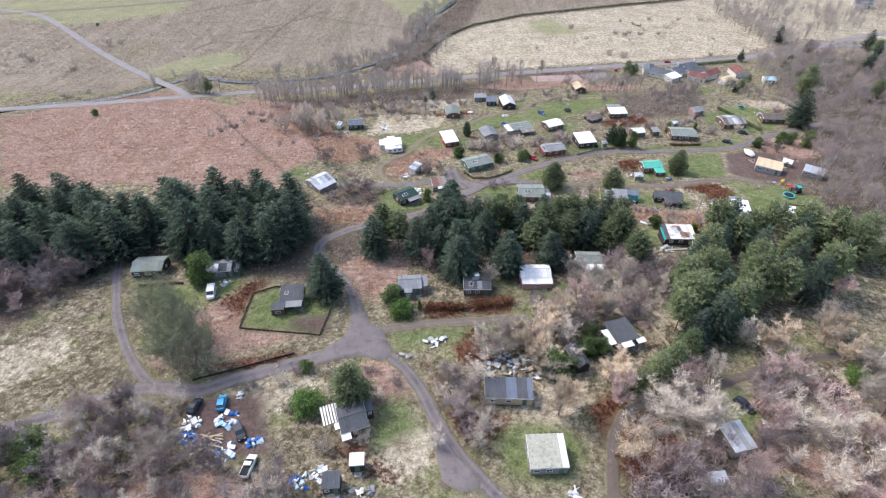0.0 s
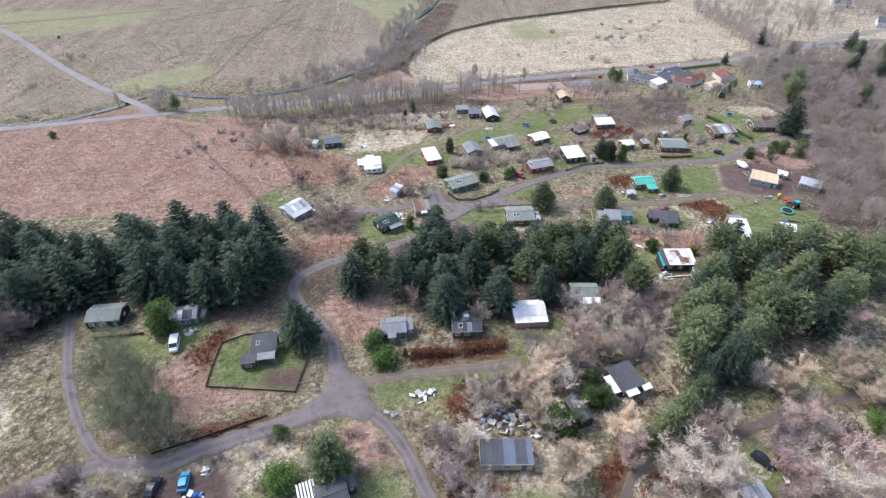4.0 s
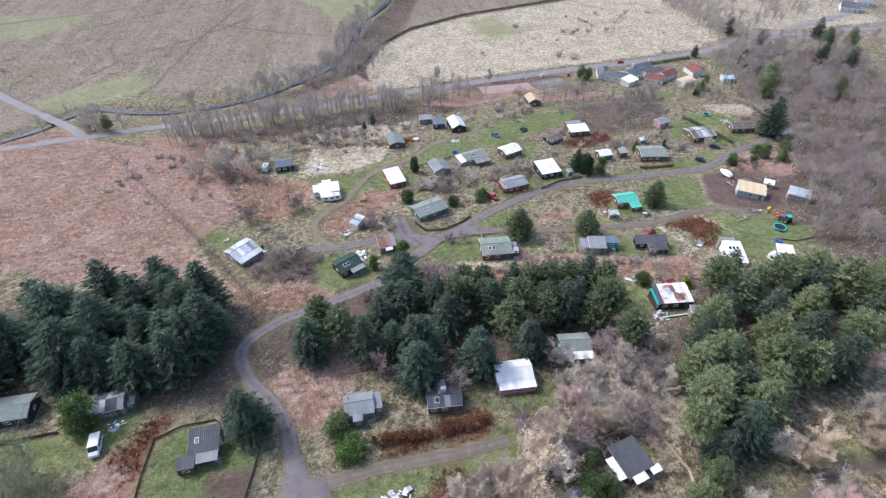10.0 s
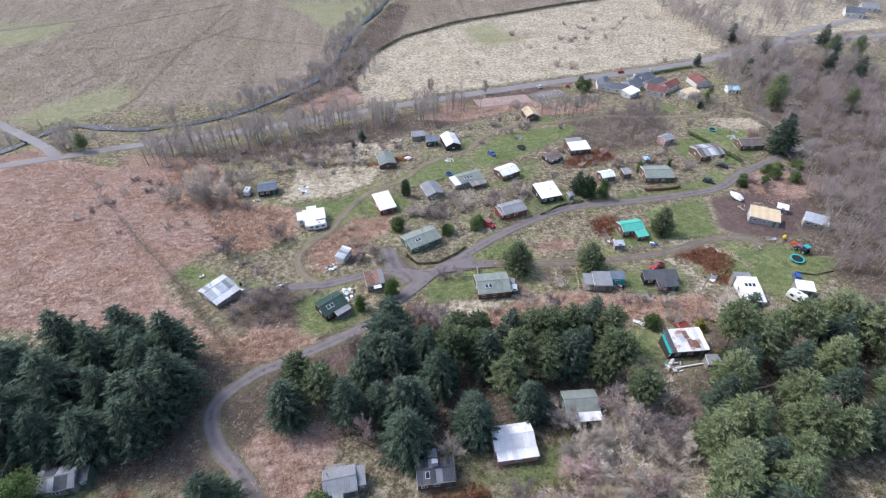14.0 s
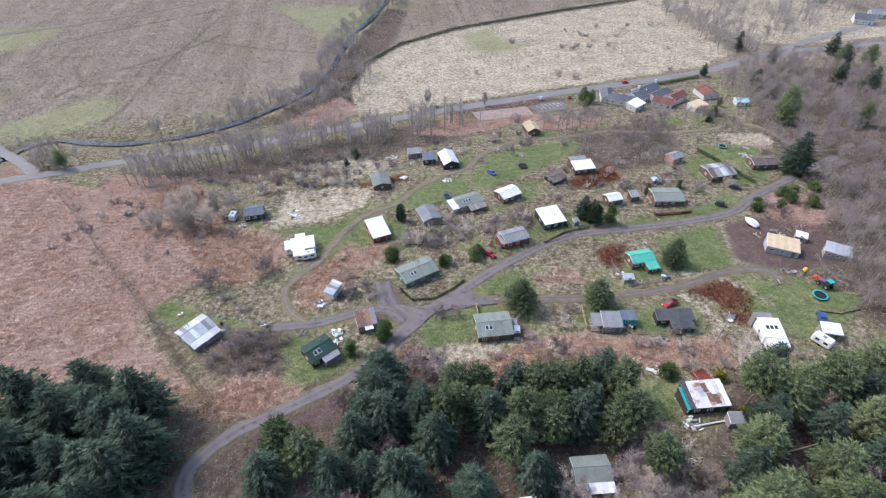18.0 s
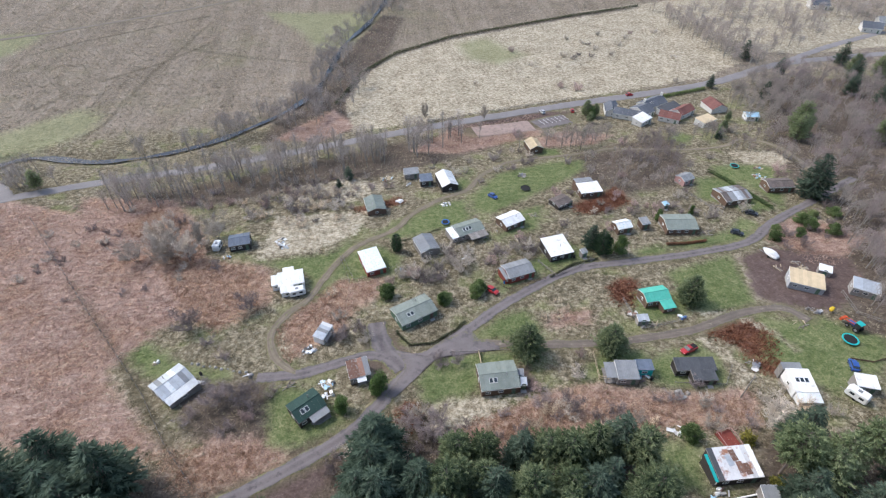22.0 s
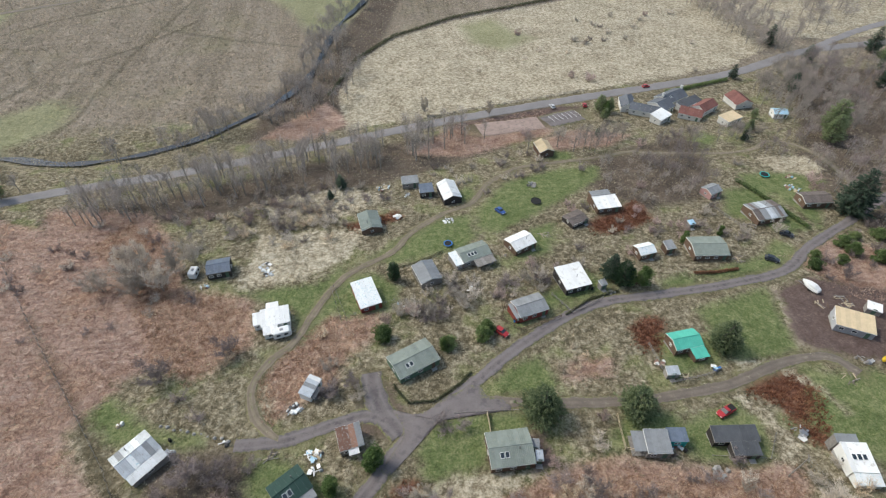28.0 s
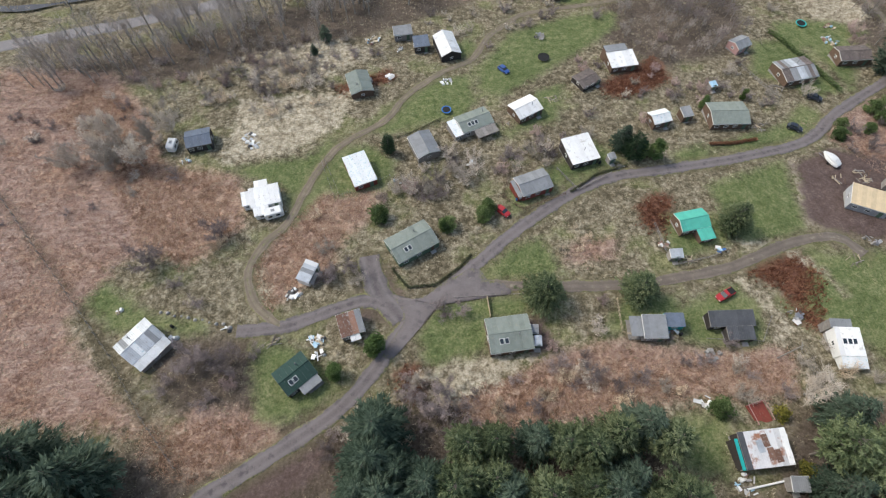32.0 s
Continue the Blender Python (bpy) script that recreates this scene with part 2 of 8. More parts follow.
def fronds(name, low, mid_c, high):
    """Dry stalks and fronds that differ blade by blade."""
    m = bpy.data.materials.new(name)
    m.use_nodes = True
    nt = m.node_tree
    bs = nt.nodes["Principled BSDF"]
    geo = nt.nodes.new("ShaderNodeNewGeometry")
    own = geo.outputs["Random Per Island"]
    wide = noise_tex(nt, 0.12, 4, 0.6, geo.outputs["Position"])
    patch = noise_tex(nt, 0.55, 4, 0.65, geo.outputs["Position"])
    f = calc(nt, "ADD", calc(nt, "MULTIPLY", own, 0.5), calc(nt, "MULTIPLY", calc(nt, "SUBTRACT", wide, 0.26), 1.0))
    f = calc(nt, "ADD", f, calc(nt, "MULTIPLY", calc(nt, "SUBTRACT", patch, 0.5), 0.85))
    tree = nt.nodes.new("ShaderNodeObjectInfo").outputs["Random"]
    f = calc(nt, "ADD", f, calc(nt, "MULTIPLY", calc(nt, "SUBTRACT", tree, 0.5), 0.3))
    col = ramp(nt, f, [(0.15, low), (0.5, mid_c), (0.85, high)])
    nt.links.new(col, bs.inputs["Base Color"])
    bs.inputs["Roughness"].default_value, bs.inputs["Specular IOR Level"].default_value = 0.9, 0.1
    # light also passes through a leaf or blade
    thin, both = nt.nodes.new("ShaderNodeBsdfTranslucent"), nt.nodes.new("ShaderNodeMixShader")
    nt.links.new(col, thin.inputs["Color"])
    both.inputs[0].default_value = 0.4
    nt.links.new(bs.outputs[0], both.inputs[1])
    nt.links.new(thin.outputs[0], both.inputs[2])
    nt.links.new(both.outputs[0], nt.nodes["Material Output"].inputs["Surface"])
    return m


NEEDLE_DARK = fronds("dark_spruce_needles", (0.038, 0.058, 0.042), (0.080, 0.114, 0.082), (0.145, 0.19, 0.135))
NEEDLE_PINE = fronds("pine_needles", (0.078, 0.106, 0.055), (0.178, 0.216, 0.112), (0.295, 0.335, 0.19))
NEEDLE_MID = fronds("mid_green_needles", (0.042, 0.066, 0.036), (0.098, 0.136, 0.076), (0.175, 0.218, 0.13))
NEEDLE_DARK_TIP = fronds("spruce_branch_tips", (0.048, 0.074, 0.052), (0.104, 0.146, 0.102), (0.18, 0.23, 0.165))
NEEDLE_PINE_TIP = fronds("pine_branch_tips", (0.118, 0.158, 0.078), (0.245, 0.295, 0.152), (0.37, 0.41, 0.235))
NEEDLE_BLUE = fronds("blue_green_needles", (0.036, 0.056, 0.042), (0.092, 0.126, 0.098), (0.17, 0.21, 0.17))
NEEDLE_DEEP = fronds("deep_green_needles", (0.026, 0.050, 0.026), (0.066, 0.108, 0.060), (0.125, 0.178, 0.10))
CYPRESS_LEAF = fronds("cypress_foliage", (0.062, 0.10, 0.036), (0.135, 0.205, 0.072), (0.235, 0.31, 0.125))
LEAF_GREEN = fronds("glossy_evergreen_leaves", (0.062, 0.095, 0.036), (0.15, 0.21, 0.082), (0.27, 0.33, 0.15))
LEAF_BRIGHT = fronds("bright_evergreen_leaves", (0.07, 0.125, 0.035), (0.17, 0.28, 0.085), (0.30, 0.41, 0.16))
LEAF_YELLOW = fronds("yellow_gorse", (0.10, 0.11, 0.03), (0.27, 0.25, 0.06), (0.45, 0.40, 0.10))
BRACKEN_LEAF = fronds("dead_bracken_fronds", (0.28, 0.175, 0.135), (0.44, 0.312, 0.25), (0.62, 0.495, 0.405))
FERN_LEAF = fronds("russet_bracken_fronds", (0.25, 0.148, 0.10), (0.45, 0.305, 0.215), (0.66, 0.52, 0.40))
RUST_LEAF = fronds("rust_bracken_fronds", (0.10, 0.043, 0.028), (0.235, 0.108, 0.066), (0.39, 0.21, 0.132))
TWIG_DARK = material("dark_alder_twigs", (0.42, 0.365, 0.325), 0.95, spread=0.3, by_object=0.3, bump=0)
RUSH = fronds("field_rushes", (0.20, 0.17, 0.12), (0.35, 0.30, 0.225), (0.55, 0.48, 0.38))
STRAW = fronds("dead_grass_tussocks", (0.15, 0.12, 0.072), (0.39, 0.335, 0.23), (0.68, 0.61, 0.465))
GRASS = fronds("short_green_grass", (0.07, 0.096, 0.032), (0.125, 0.16, 0.06), (0.225, 0.23, 0.11))
WATER = material("peaty_water", (0.025, 0.032, 0.045), 0.14, spread=0.2, bump=0.08, bump_scale=2, spec=0.4)
TARMAC = material("worn_tarmac", (0.158, 0.137, 0.136), 0.9, spread=0.3, scale=0.9, stain=(0.088, 0.078, 0.081), stain_at=0.52)
TRACK_DIRT = material("earth_and_gravel_track", (0.19, 0.16, 0.135), 0.95, spread=0.3, scale=1.2, stain=(0.27, 0.235, 0.18), stain_at=0.57)
PINK_GRAVEL = material("pinkish_gravel", (0.31, 0.235, 0.205), 0.95, spread=0.3, scale=1.0, stain=(0.22, 0.175, 0.15), stain_at=0.52)
TRACK_EARTH = material("dark_earth_track", (0.13, 0.105, 0.09), 0.95, spread=0.3, scale=1.0, stain=(0.19, 0.16, 0.135), stain_at=0.56)
TRACK_SAND = material("sandy_rutted_track", (0.235, 0.195, 0.145), 0.95, spread=0.3, scale=1.0, stain=(0.17, 0.155, 0.10), stain_at=0.52)
ROAD_GREY = material("public_road_tarmac", (0.225, 0.21, 0.21), 0.85, spread=0.2, scale=0.5)


# ---- ragged, overgrown edges on lanes and tracks
def overgrown(m, colour, rut, scale=0.8):
    nt = m.node_tree
    b = nt.nodes["Principled BSDF"]
    old = b.inputs["Base Color"].links[0].from_socket
    a = nt.nodes.new("ShaderNodeAttribute")
    a.attribute_name = "edge"
    n = noise_tex(nt, scale, 5, 0.7, nt.nodes.new("ShaderNodeNewGeometry").outputs["Position"])
    f = calc(nt, "ADD", a.outputs["Fac"], calc(nt, "MULTIPLY", calc(nt, "SUBTRACT", n, 0.5), 1.7))
    r = nt.nodes.new("ShaderNodeMapRange")
    r.inputs[1].default_value, r.inputs[2].default_value = 0.55, 0.85
    nt.links.new(f, r.inputs[0])
    shades = ramp(nt, noise_tex(nt, 2.5, 4, 0.7, nt.nodes.new("ShaderNodeNewGeometry").outputs["Position"]), [(0.35, shade(colour, 0.6)), (0.62, shade(colour, 1.5))])
    # wheels keep two strips bare: polished on tarmac, dark soil on the tracks
    w = nt.nodes.new("ShaderNodeAttribute")
    w.attribute_name = "rut"
    wear = calc(nt, "MULTIPLY", w.outputs["Fac"], calc(nt, "ADD", calc(nt, "MULTIPLY", n, 1.1), 0.05), True)
    col = mix(nt, wear, old, rut)
    nt.links.new(mix(nt, r.outputs[0], col, shades), b.inputs["Base Color"])


for m_road in (TARMAC, TRACK_DIRT, TRACK_EARTH, TRACK_SAND):
    overgrown(m_road, (0.145, 0.145, 0.066), (0.215, 0.192, 0.19) if m_road is TARMAC else (0.125, 0.10, 0.082))

# ---- ground cover: outlines on the plan ----
LAWNS = [
    [(-54, 163), (-50, 164), (-42, 157), (-30, 153), (-30, 151), (-38, 152), (-43, 157), (-49, 154)],
    [(-21, 147), (-15, 147), (-8, 142), (-4, 136), (-8, 133), (-14, 131), (-19, 132), (-20, 139)],
    [(15, 151), (25, 151), (35, 150), (33, 145), (25, 146), (24, 139), (17, 138), (15, 135), (12, 139), (11, 144)],
    [(25, 155), (33, 162), (41, 164), (43, 154), (34, 154)],
]
LAWNS += [
    [(63, 143), (72, 145), (78, 147), (79, 141), (78, 135), (74, 133), (64, 135), (61, 138)],
    [(83, 173), (105, 178), (103, 170), (100, 158), (90, 155), (84, 156), (83, 166)],
    [(97, 153), (103, 147), (104, 138), (100, 131), (93, 137), (91, 141)],
    [(38, 224), (50, 240), (69, 246), (86, 247), (83, 238), (72, 230), (55, 219), (48, 215), (42, 211), (36, 215)],
]
LAWNS += [
    [(3, 204), (13, 213), (25, 221), (35, 222), (34, 210), (27, 207), (18, 203), (10, 201)],
    [(-30, 195), (-11, 196), (-4, 202), (-3, 196), (-4, 186), (-8, 183), (-11, 178), (-13, 175), (-16, 187), (-27, 193)],
    [(-8, 192), (-3, 198), (5, 198), (11, 191), (9, 184), (0, 182), (-4, 182)],
    [(120, 224), (132, 224), (134, 200), (124, 198), (121, 204), (113, 210)],
]
LAWNS += [
    [(134, 230), (146, 232), (149, 218), (136, 198), (136, 212)],
    [(79, 184), (87, 186), (89, 181), (79, 180)],
    [(49, 179), (63, 182), (66, 181), (52, 175)],
    [(-45, 90), (-41, 93), (-33, 92), (-26, 86), (-26, 76), (-45, 78)],
]
LAWNS += [
    [(-12, 77), (-3, 78), (10, 79), (15, 82), (19, 86), (23, 82), (14, 77), (-3, 73), (-10, 72)],
    [(-79, 96), (-62, 93), (-56, 85), (-68, 87)],
    [(18, 91), (28, 92), (30, 88), (22, 88)],
    [(9, 51), (17, 53), (23, 51), (25, 47), (21, 41), (11, 42)],
]
LAWNS += [
    [(53, 59), (58, 61), (59, 53), (55, 50), (52, 54)],
    [(32, 237), (38, 239), (40, 232), (33, 229)],
    [(55, 122), (63, 121), (59, 111), (52, 114)],
]
SWARD = [
    [(-173, 300), (-163, 313), (-137, 337), (-122, 328), (-122, 310), (-137, 295), (-152, 286)],
    [(-354, 451), (-196, 451), (-205, 416), (-267, 390), (-328, 409)],
    [(-64, 472), (15, 461), (-6, 407), (-24, 399), (-37, 432)],
    [(60, 400), (79, 407), (89, 387), (98, 378), (78, 365), (63, 376)],
]
BRACKEN = [
    [(-152, 252), (-132, 251), (-95, 233), (-67, 209), (-46, 174), (-67, 183), (-71, 174), (-51, 147), (-38, 133), (-94, 145)],
    [(-99, 246), (-66, 238), (-53, 219), (-44, 197), (-27, 192), (-25, 177), (-36, 168), (-44, 173), (-55, 169), (-66, 183), (-83, 197)],
    [(-30, 136), (-18, 133), (-14, 127), (-28, 125), (-35, 129)],
    [(-21, 163), (-18, 171), (-8, 183), (5, 184), (4, 176), (-3, 170), (-6, 163), (-18, 155)],
]
BRACKEN += [
    [(16, 132), (39, 137), (48, 138), (65, 133), (81, 132), (78, 123), (56, 126), (35, 125), (20, 126)],
    [(-196, 216), (-142, 263), (-94, 224), (-51, 168), (-61, 154), (-149, 150)],
]
RUST = [
    [(80.5, 150), (94, 153), (97.5, 147), (93, 138.5), (89, 134), (86, 136.5), (86, 144)],
    [(65, 170), (70, 173), (74, 171), (69, 161), (64, 164)],
    [(69, 212), (89, 222), (90, 211), (77, 206), (71, 207)],
    [(2, 73), (9, 76), (14, 71), (12, 67), (4, 68)],
]
RUST += [
    [(-19, 48), (-13, 49), (-5, 43), (-8, 41), (-14, 44)],
    [(34, 54), (40, 51), (44, 43), (34, 42), (31, 47)],
    [(-3, 222), (13, 228), (14, 223), (0, 218)],
    [(-4, 86), (5, 86), (5, 82), (-3, 82)],
]
RUST += [
    [(7, 90), (17, 90), (16, 83), (7, 83)],
    [(-52, 88), (-47, 96), (-43, 96), (-46, 88), (-46, 81)],
    [(-3, 68), (2, 57), (12, 54), (10, 49), (3, 51)],
    [(-47, 67), (-32, 71), (-26, 68), (-35, 65)],
]
EARTH = [
    [(107, 176), (115, 172), (124, 167), (114, 152), (105, 156), (101, 160)],
    [(-34, 82), (-26, 82), (-26, 76), (-34, 78)],
    [(-1, 53), (4, 43), (7, 40), (0, 40)],
    [(1, 160), (4, 164), (7, 160), (10, 153), (6, 148), (0, 150)],
]
EARTH += [
    [(-49, 59), (-35, 59), (-30, 47), (-34, 45), (-46, 49)],
    [(35, 290), (80, 302), (98, 299), (92, 287), (53, 278)],
]
PALE = [
    [(-28, 220), (2, 219), (-2, 206), (-14, 199), (-31, 196)],
]
PALE += [
    [(-96, 60), (-86, 60), (-78, 70), (-84, 78), (-94, 72)],
    [(-40, 48), (-24, 62), (-30, 68), (-44, 60)],
    [(-8, 40), (0, 46), (-6, 56), (-14, 46)],
    [(30, 90), (46, 104), (54, 98), (48, 86), (34, 84)],
    [(20, 50), (28, 58), (26, 66), (18, 64), (14, 54)],
    [(144, 244), (164, 242), (162, 230), (145, 229)],
    [(150, 445), (230, 462), (340, 480), (340, 362), (262, 356), (236, 362), (228, 395), (200, 449)],
    [(-30, 240), (-5, 246), (10, 236), (-6, 226), (-26, 228)],
    [(-8, 325), (1, 360), (21, 386), (58, 408), (140, 433), (200, 449), (228, 395), (215, 348), (186, 331), (106, 314), (30, 299), (-4, 292)],
    [(58, 50), (66, 62), (78, 66), (92, 66), (88, 50), (70, 44)],
    [(36, 84), (44, 92), (58, 94), (60, 84), (48, 78)],
    [(40, 52), (50, 58), (60, 64), (56, 52), (48, 46)],
    [(14, 137), (24, 138), (30, 136), (24, 132), (12, 130)],
]
BRACKEN += [
    [(44, 157), (49, 162), (57, 161), (55, 156.5)],
    [(52, 46), (62, 56), (74, 56), (80, 46), (66, 38)],
    [(-12, 52), (-4, 62), (-12, 70), (-20, 64)],
    [(-60, 40), (-40, 44), (-28, 40), (-40, 32)],
    [(-30, 301), (-13, 318), (-2, 298), (-18, 285), (-38, 289)],
    [(72, 262), (96, 262), (108, 270), (90, 278), (74, 272)],
    [(20, 268), (40, 290), (85, 301), (78, 276), (40, 262)],
    [(-24, 90), (-27, 102), (-20, 108), (-8, 104), (-12, 94), (-16, 88)],
    [(-60, 66), (-48, 69), (-30, 76), (-44, 78), (-50, 92), (-58, 80)],
    [(118, 190), (140, 196), (150, 180), (128, 168)],
]
LITTER = [
    [(-37, 151), (-21, 149), (-14, 141), (-18, 131), (-33, 135), (-41, 145)],
    # brown litter beside the spruces, its dark colour also standing for their shade
    [(-52, 97), (-34, 130), (-10, 133), (6, 124), (-2, 108), (-20, 106), (-30, 96)],
    [(2, 118), (12, 136), (22, 134), (44, 124), (50, 100), (20, 98)],
    [(-124, 74), (-96, 78), (-86, 100), (-90, 112), (-130, 112)],
    [(148, 140), (205, 140), (275, 312), (215, 326), (176, 262), (158, 240), (152, 215)],
    [(118, 118), (116, 142), (126, 165), (143, 188), (168, 198), (172, 110)],
    [(86, 256), (133, 266), (117, 222), (90, 216), (76, 234)],
    [(-99, 240), (-51, 252), (13, 277), (61, 290), (59, 268), (12, 247), (-45, 234), (-87, 225)],
    [(-44, 286), (-36, 330), (-14, 373), (10, 458), (31, 450), (8, 360), (0, 294)],
    [(-130, 136), (-36, 130), (-28, 112), (-44, 98), (-70, 103), (-112, 100)],
    [(-18, 118), (8, 124), (50, 124), (52, 100), (22, 99), (-2, 99)],
    [(60, 104), (76, 120), (112, 116), (110, 104), (82, 95), (62, 92)],
    [(28, 36), (33, 54), (56, 50), (56, 36)],
]
LAWNS += [
    [(12, 204), (30, 214), (36, 212), (30, 204)],
    [(36, 171), (50, 179), (66, 183), (62, 191), (48, 184), (36, 178)],
    [(86, 184), (112, 190), (120, 196), (124, 190), (112, 184), (100, 182)],
    [(-14, 58), (-8, 60), (-4, 52), (-12, 46)],
    [(-62, 97), (-50, 97), (-50, 90), (-60, 88)],
    [(10, 88), (30, 91), (36, 98), (26, 93)],
]
LAWNS += [
    [(131, 233), (150, 231), (157, 224), (140, 218), (127, 220)],
    [(128, 262), (138, 268), (141, 262), (134, 256)],
    [(73, 262), (80, 258), (79, 252), (70, 254)],
    [(66, 153), (82, 157), (82, 164), (70, 166)],
    [(-32, 152), (-44, 158), (-52, 166), (-56, 162), (-48, 154)],
    [(46, 140), (54, 147), (64, 146), (64, 140)],
    [(40, 196), (52, 212), (60, 214), (54, 200)],
    [(88, 140), (100, 150), (112, 150), (122, 140), (112, 132), (98, 128)],
]
FERN = [
    [(-21, 163), (-18, 171), (-8, 183), (5, 184), (4, 176), (-3, 170), (-6, 163), (-18, 155)],
    [(-70, 236), (-55, 222), (-46, 200), (-27, 192), (-25, 177), (-36, 168), (-46, 176), (-58, 198), (-76, 222)],
    [(16, 131), (39, 136), (48, 137), (65, 132), (80, 131), (78, 124), (56, 126), (35, 125), (20, 126)],
    [(-40, 134), (-20, 134), (-14, 128), (-28, 124), (-36, 127)],
]
STRAW_RIMS = [
    [(107.5, 178), (103.5, 166), (102, 159), (106, 156)],
    [(84, 155.5), (92, 154.8)],
    [(78.5, 147.5), (81.5, 142), (82.5, 136), (80, 133)],
    [(10, 135.5), (17, 137.4), (24, 136.8), (31, 136.8), (35, 139)],
    [(93, 152), (97, 147), (98, 141)],
    [(-22, 150), (-19, 158), (-20, 164)],
    [(48, 84), (54, 78), (57, 72)],
]
RUST += [
    [(27, 56), (33, 60), (40, 54), (44, 46), (40, 40), (30, 42), (29, 49)],
    [(58, 56), (60.5, 59), (62, 56), (60, 54)],
    [(62, 62), (65, 65), (66.5, 62), (64, 60.5)],
    [(81, 68), (85, 71), (86, 68), (83, 66)],
    [(75, 62), (78, 65.5), (80, 62), (77, 60)],
    [(6, 79), (9, 79.5), (14, 74), (11, 72), (5, 74)],
    [(6, 137.5), (10, 139), (13, 135), (9, 132)],
]
EARTH += [[(32, 145), (36, 145), (37, 137.5), (32, 137)], [(-23, 120), (-14, 124), (-6, 127), (-8, 122), (-18, 116)]]
EARTH += [[(106, 176), (118, 180), (137, 172), (132, 158), (116, 152), (104, 156)]]
DITCHES = [
    [(-82, 194), (-62, 168), (-46, 146), (-32, 126)],
    [(-122, 306), (-118, 321), (-118, 340), (-114, 382), (-97, 457)],
    [(-105, 414), (-69, 397), (-24, 381)],
    [(-192, 416), (-171, 432), (-148, 445), (-100, 470)],
    [(-159, 339), (-151, 355), (-164, 381)],
    [(-138, 372), (-114, 392), (-89, 423)],
]

ROADS = {}


def road(name, width, pts, label, mat, category="road"):
    ROADS[name] = (width, np.array(pts, float), label, mat, category)


road("road_main", 3.2, [(-15, 73.9), (-18.9, 80.2), (-21.8, 90.4), (-26.3, 97.4), (-31.3, 103.5), (-34.2, 110.9), (-32.4, 115.6), (-26.8, 120.8), (-20.7, 123.6), (-11.4, 128.1), (-4.0, 132.5), (2.0, 138.1), (6.7, 144.3), (13.0, 150.3), (19.4, 154.7), (26.3, 159.8), (34.4, 165.7), (49.0, 174.2), (61.4, 178.6), (78.6, 179.3), (98.1, 180.6), (114.5, 183.5), (127.1, 191.7), (147.9, 201.8), (175, 215)], "patched grey tarmac lane winding between the huts", TARMAC)
road("road_west", 3.8, [(-15, 73.2), (-21.5, 71.0), (-29.5, 67.8), (-37.4, 64.8), (-41.5, 63.2), (-47.8, 60.4), (-57.7, 61.0), (-66.3, 57.5), (-77, 52.1), (-110, 40)], "grey tarmac lane with mossy verges", TARMAC)
road("track_up", 2.3, [(-54.5, 60.8), (-59.5, 63.5), (-66.8, 71.3), (-74.4, 82.1), (-81.2, 94.9), (-85.6, 104.9), (-88, 112)], "narrow dark tarmac track beside rough grass", TARMAC)
road("road_south", 2.7, [(-18, 75.5), (-13.6, 71.6), (-8.6, 67.2), (-4.3, 60.6), (-1.3, 53.6), (2.8, 46.3), (8.2, 39.2), (13, 34), (20, 25)], "grey tarmac lane curving down to a lay-by", TARMAC)
road("track_grass", 2.6, [(-18, 76.8), (-10.6, 78.3), (-3.1, 79.6), (9.7, 80.6), (18.9, 82.1)], "muddy grass-edged track to the huts", TRACK_DIRT)
road("track_east", 2.1, [(26.7, 34), (27.5, 40), (30.0, 49.1), (33.6, 54.6), (39.3, 57.8), (50, 60.5), (60.7, 64.2), (72.3, 68.9), (80.8, 69.4), (88.6, 70.5), (110, 68)], "dark earth track through bare trees", TRACK_EARTH)
road("road_branch", 3.2, [(9, 149), (2.4, 153.5), (-3.9, 152.8), (-10.1, 151.1), (-15.6, 150.1), (-24, 150.5)], "dark tarmac spur between two huts", TARMAC)
road("road_turning", 5.0, [(8.5, 148.5), (4.8, 154), (3.2, 160), (2.8, 164.5)], "dark tarmac turning place beside a hedged garden", TARMAC)
road("track_sand", 2.1, [(-15.6, 150.1), (-21.0, 156.6), (-22.7, 164.4), (-19.5, 171.3), (-14.7, 176.1), (-10.2, 186.4), (-2.5, 198.4), (9.4, 206.0), (16.3, 215.2), (26.8, 223.6), (36.7, 228.8), (43.7, 239.3), (51.3, 245.9), (59.3, 250.3), (81.9, 252.4), (105.4, 256.3)], "sandy rutted track curving over grass", TRACK_SAND)
road("track_lower", 2.7, [(19.3, 153.8), (25.2, 153.9), (36.7, 151.9), (54.1, 149.6), (66.3, 149.6), (79.3, 150.8), (94.1, 154.6), (104.6, 154.6), (108.0, 149.5)], "brown gravel track below the island of rough grass", TRACK_DIRT)
road("road_valley", 6.0, [(-260, 218), (-180, 235), (-117.6, 252.9), (-102.5, 257.5), (-61.3, 265.9), (-15.7, 279.2), (30.2, 292.1), (65.7, 300.0), (106.9, 308.1), (145.1, 314.7), (186.2, 323.8), (228.9, 341.1), (266.7, 346.7), (312.1, 349.4), (420, 352)], "pale grey two-lane public road along the valley", ROAD_GREY)
road("road_moor", 4.5, [(-420, 440), (-337.7, 425.4), (-299.9, 412.1), (-271.0, 388), (-200.9, 320.3), (-146.0, 271.6), (-128, 252)], "straight pale grey road crossing the moor", ROAD_GREY)
road("track_hill", 4.0, [(-420, 400), (-289.6, 425), (-187.2, 455), (-78.9, 505), (0, 540), (300, 640)], "grassy line of an old grey track across the far field", TRACK_DIRT)

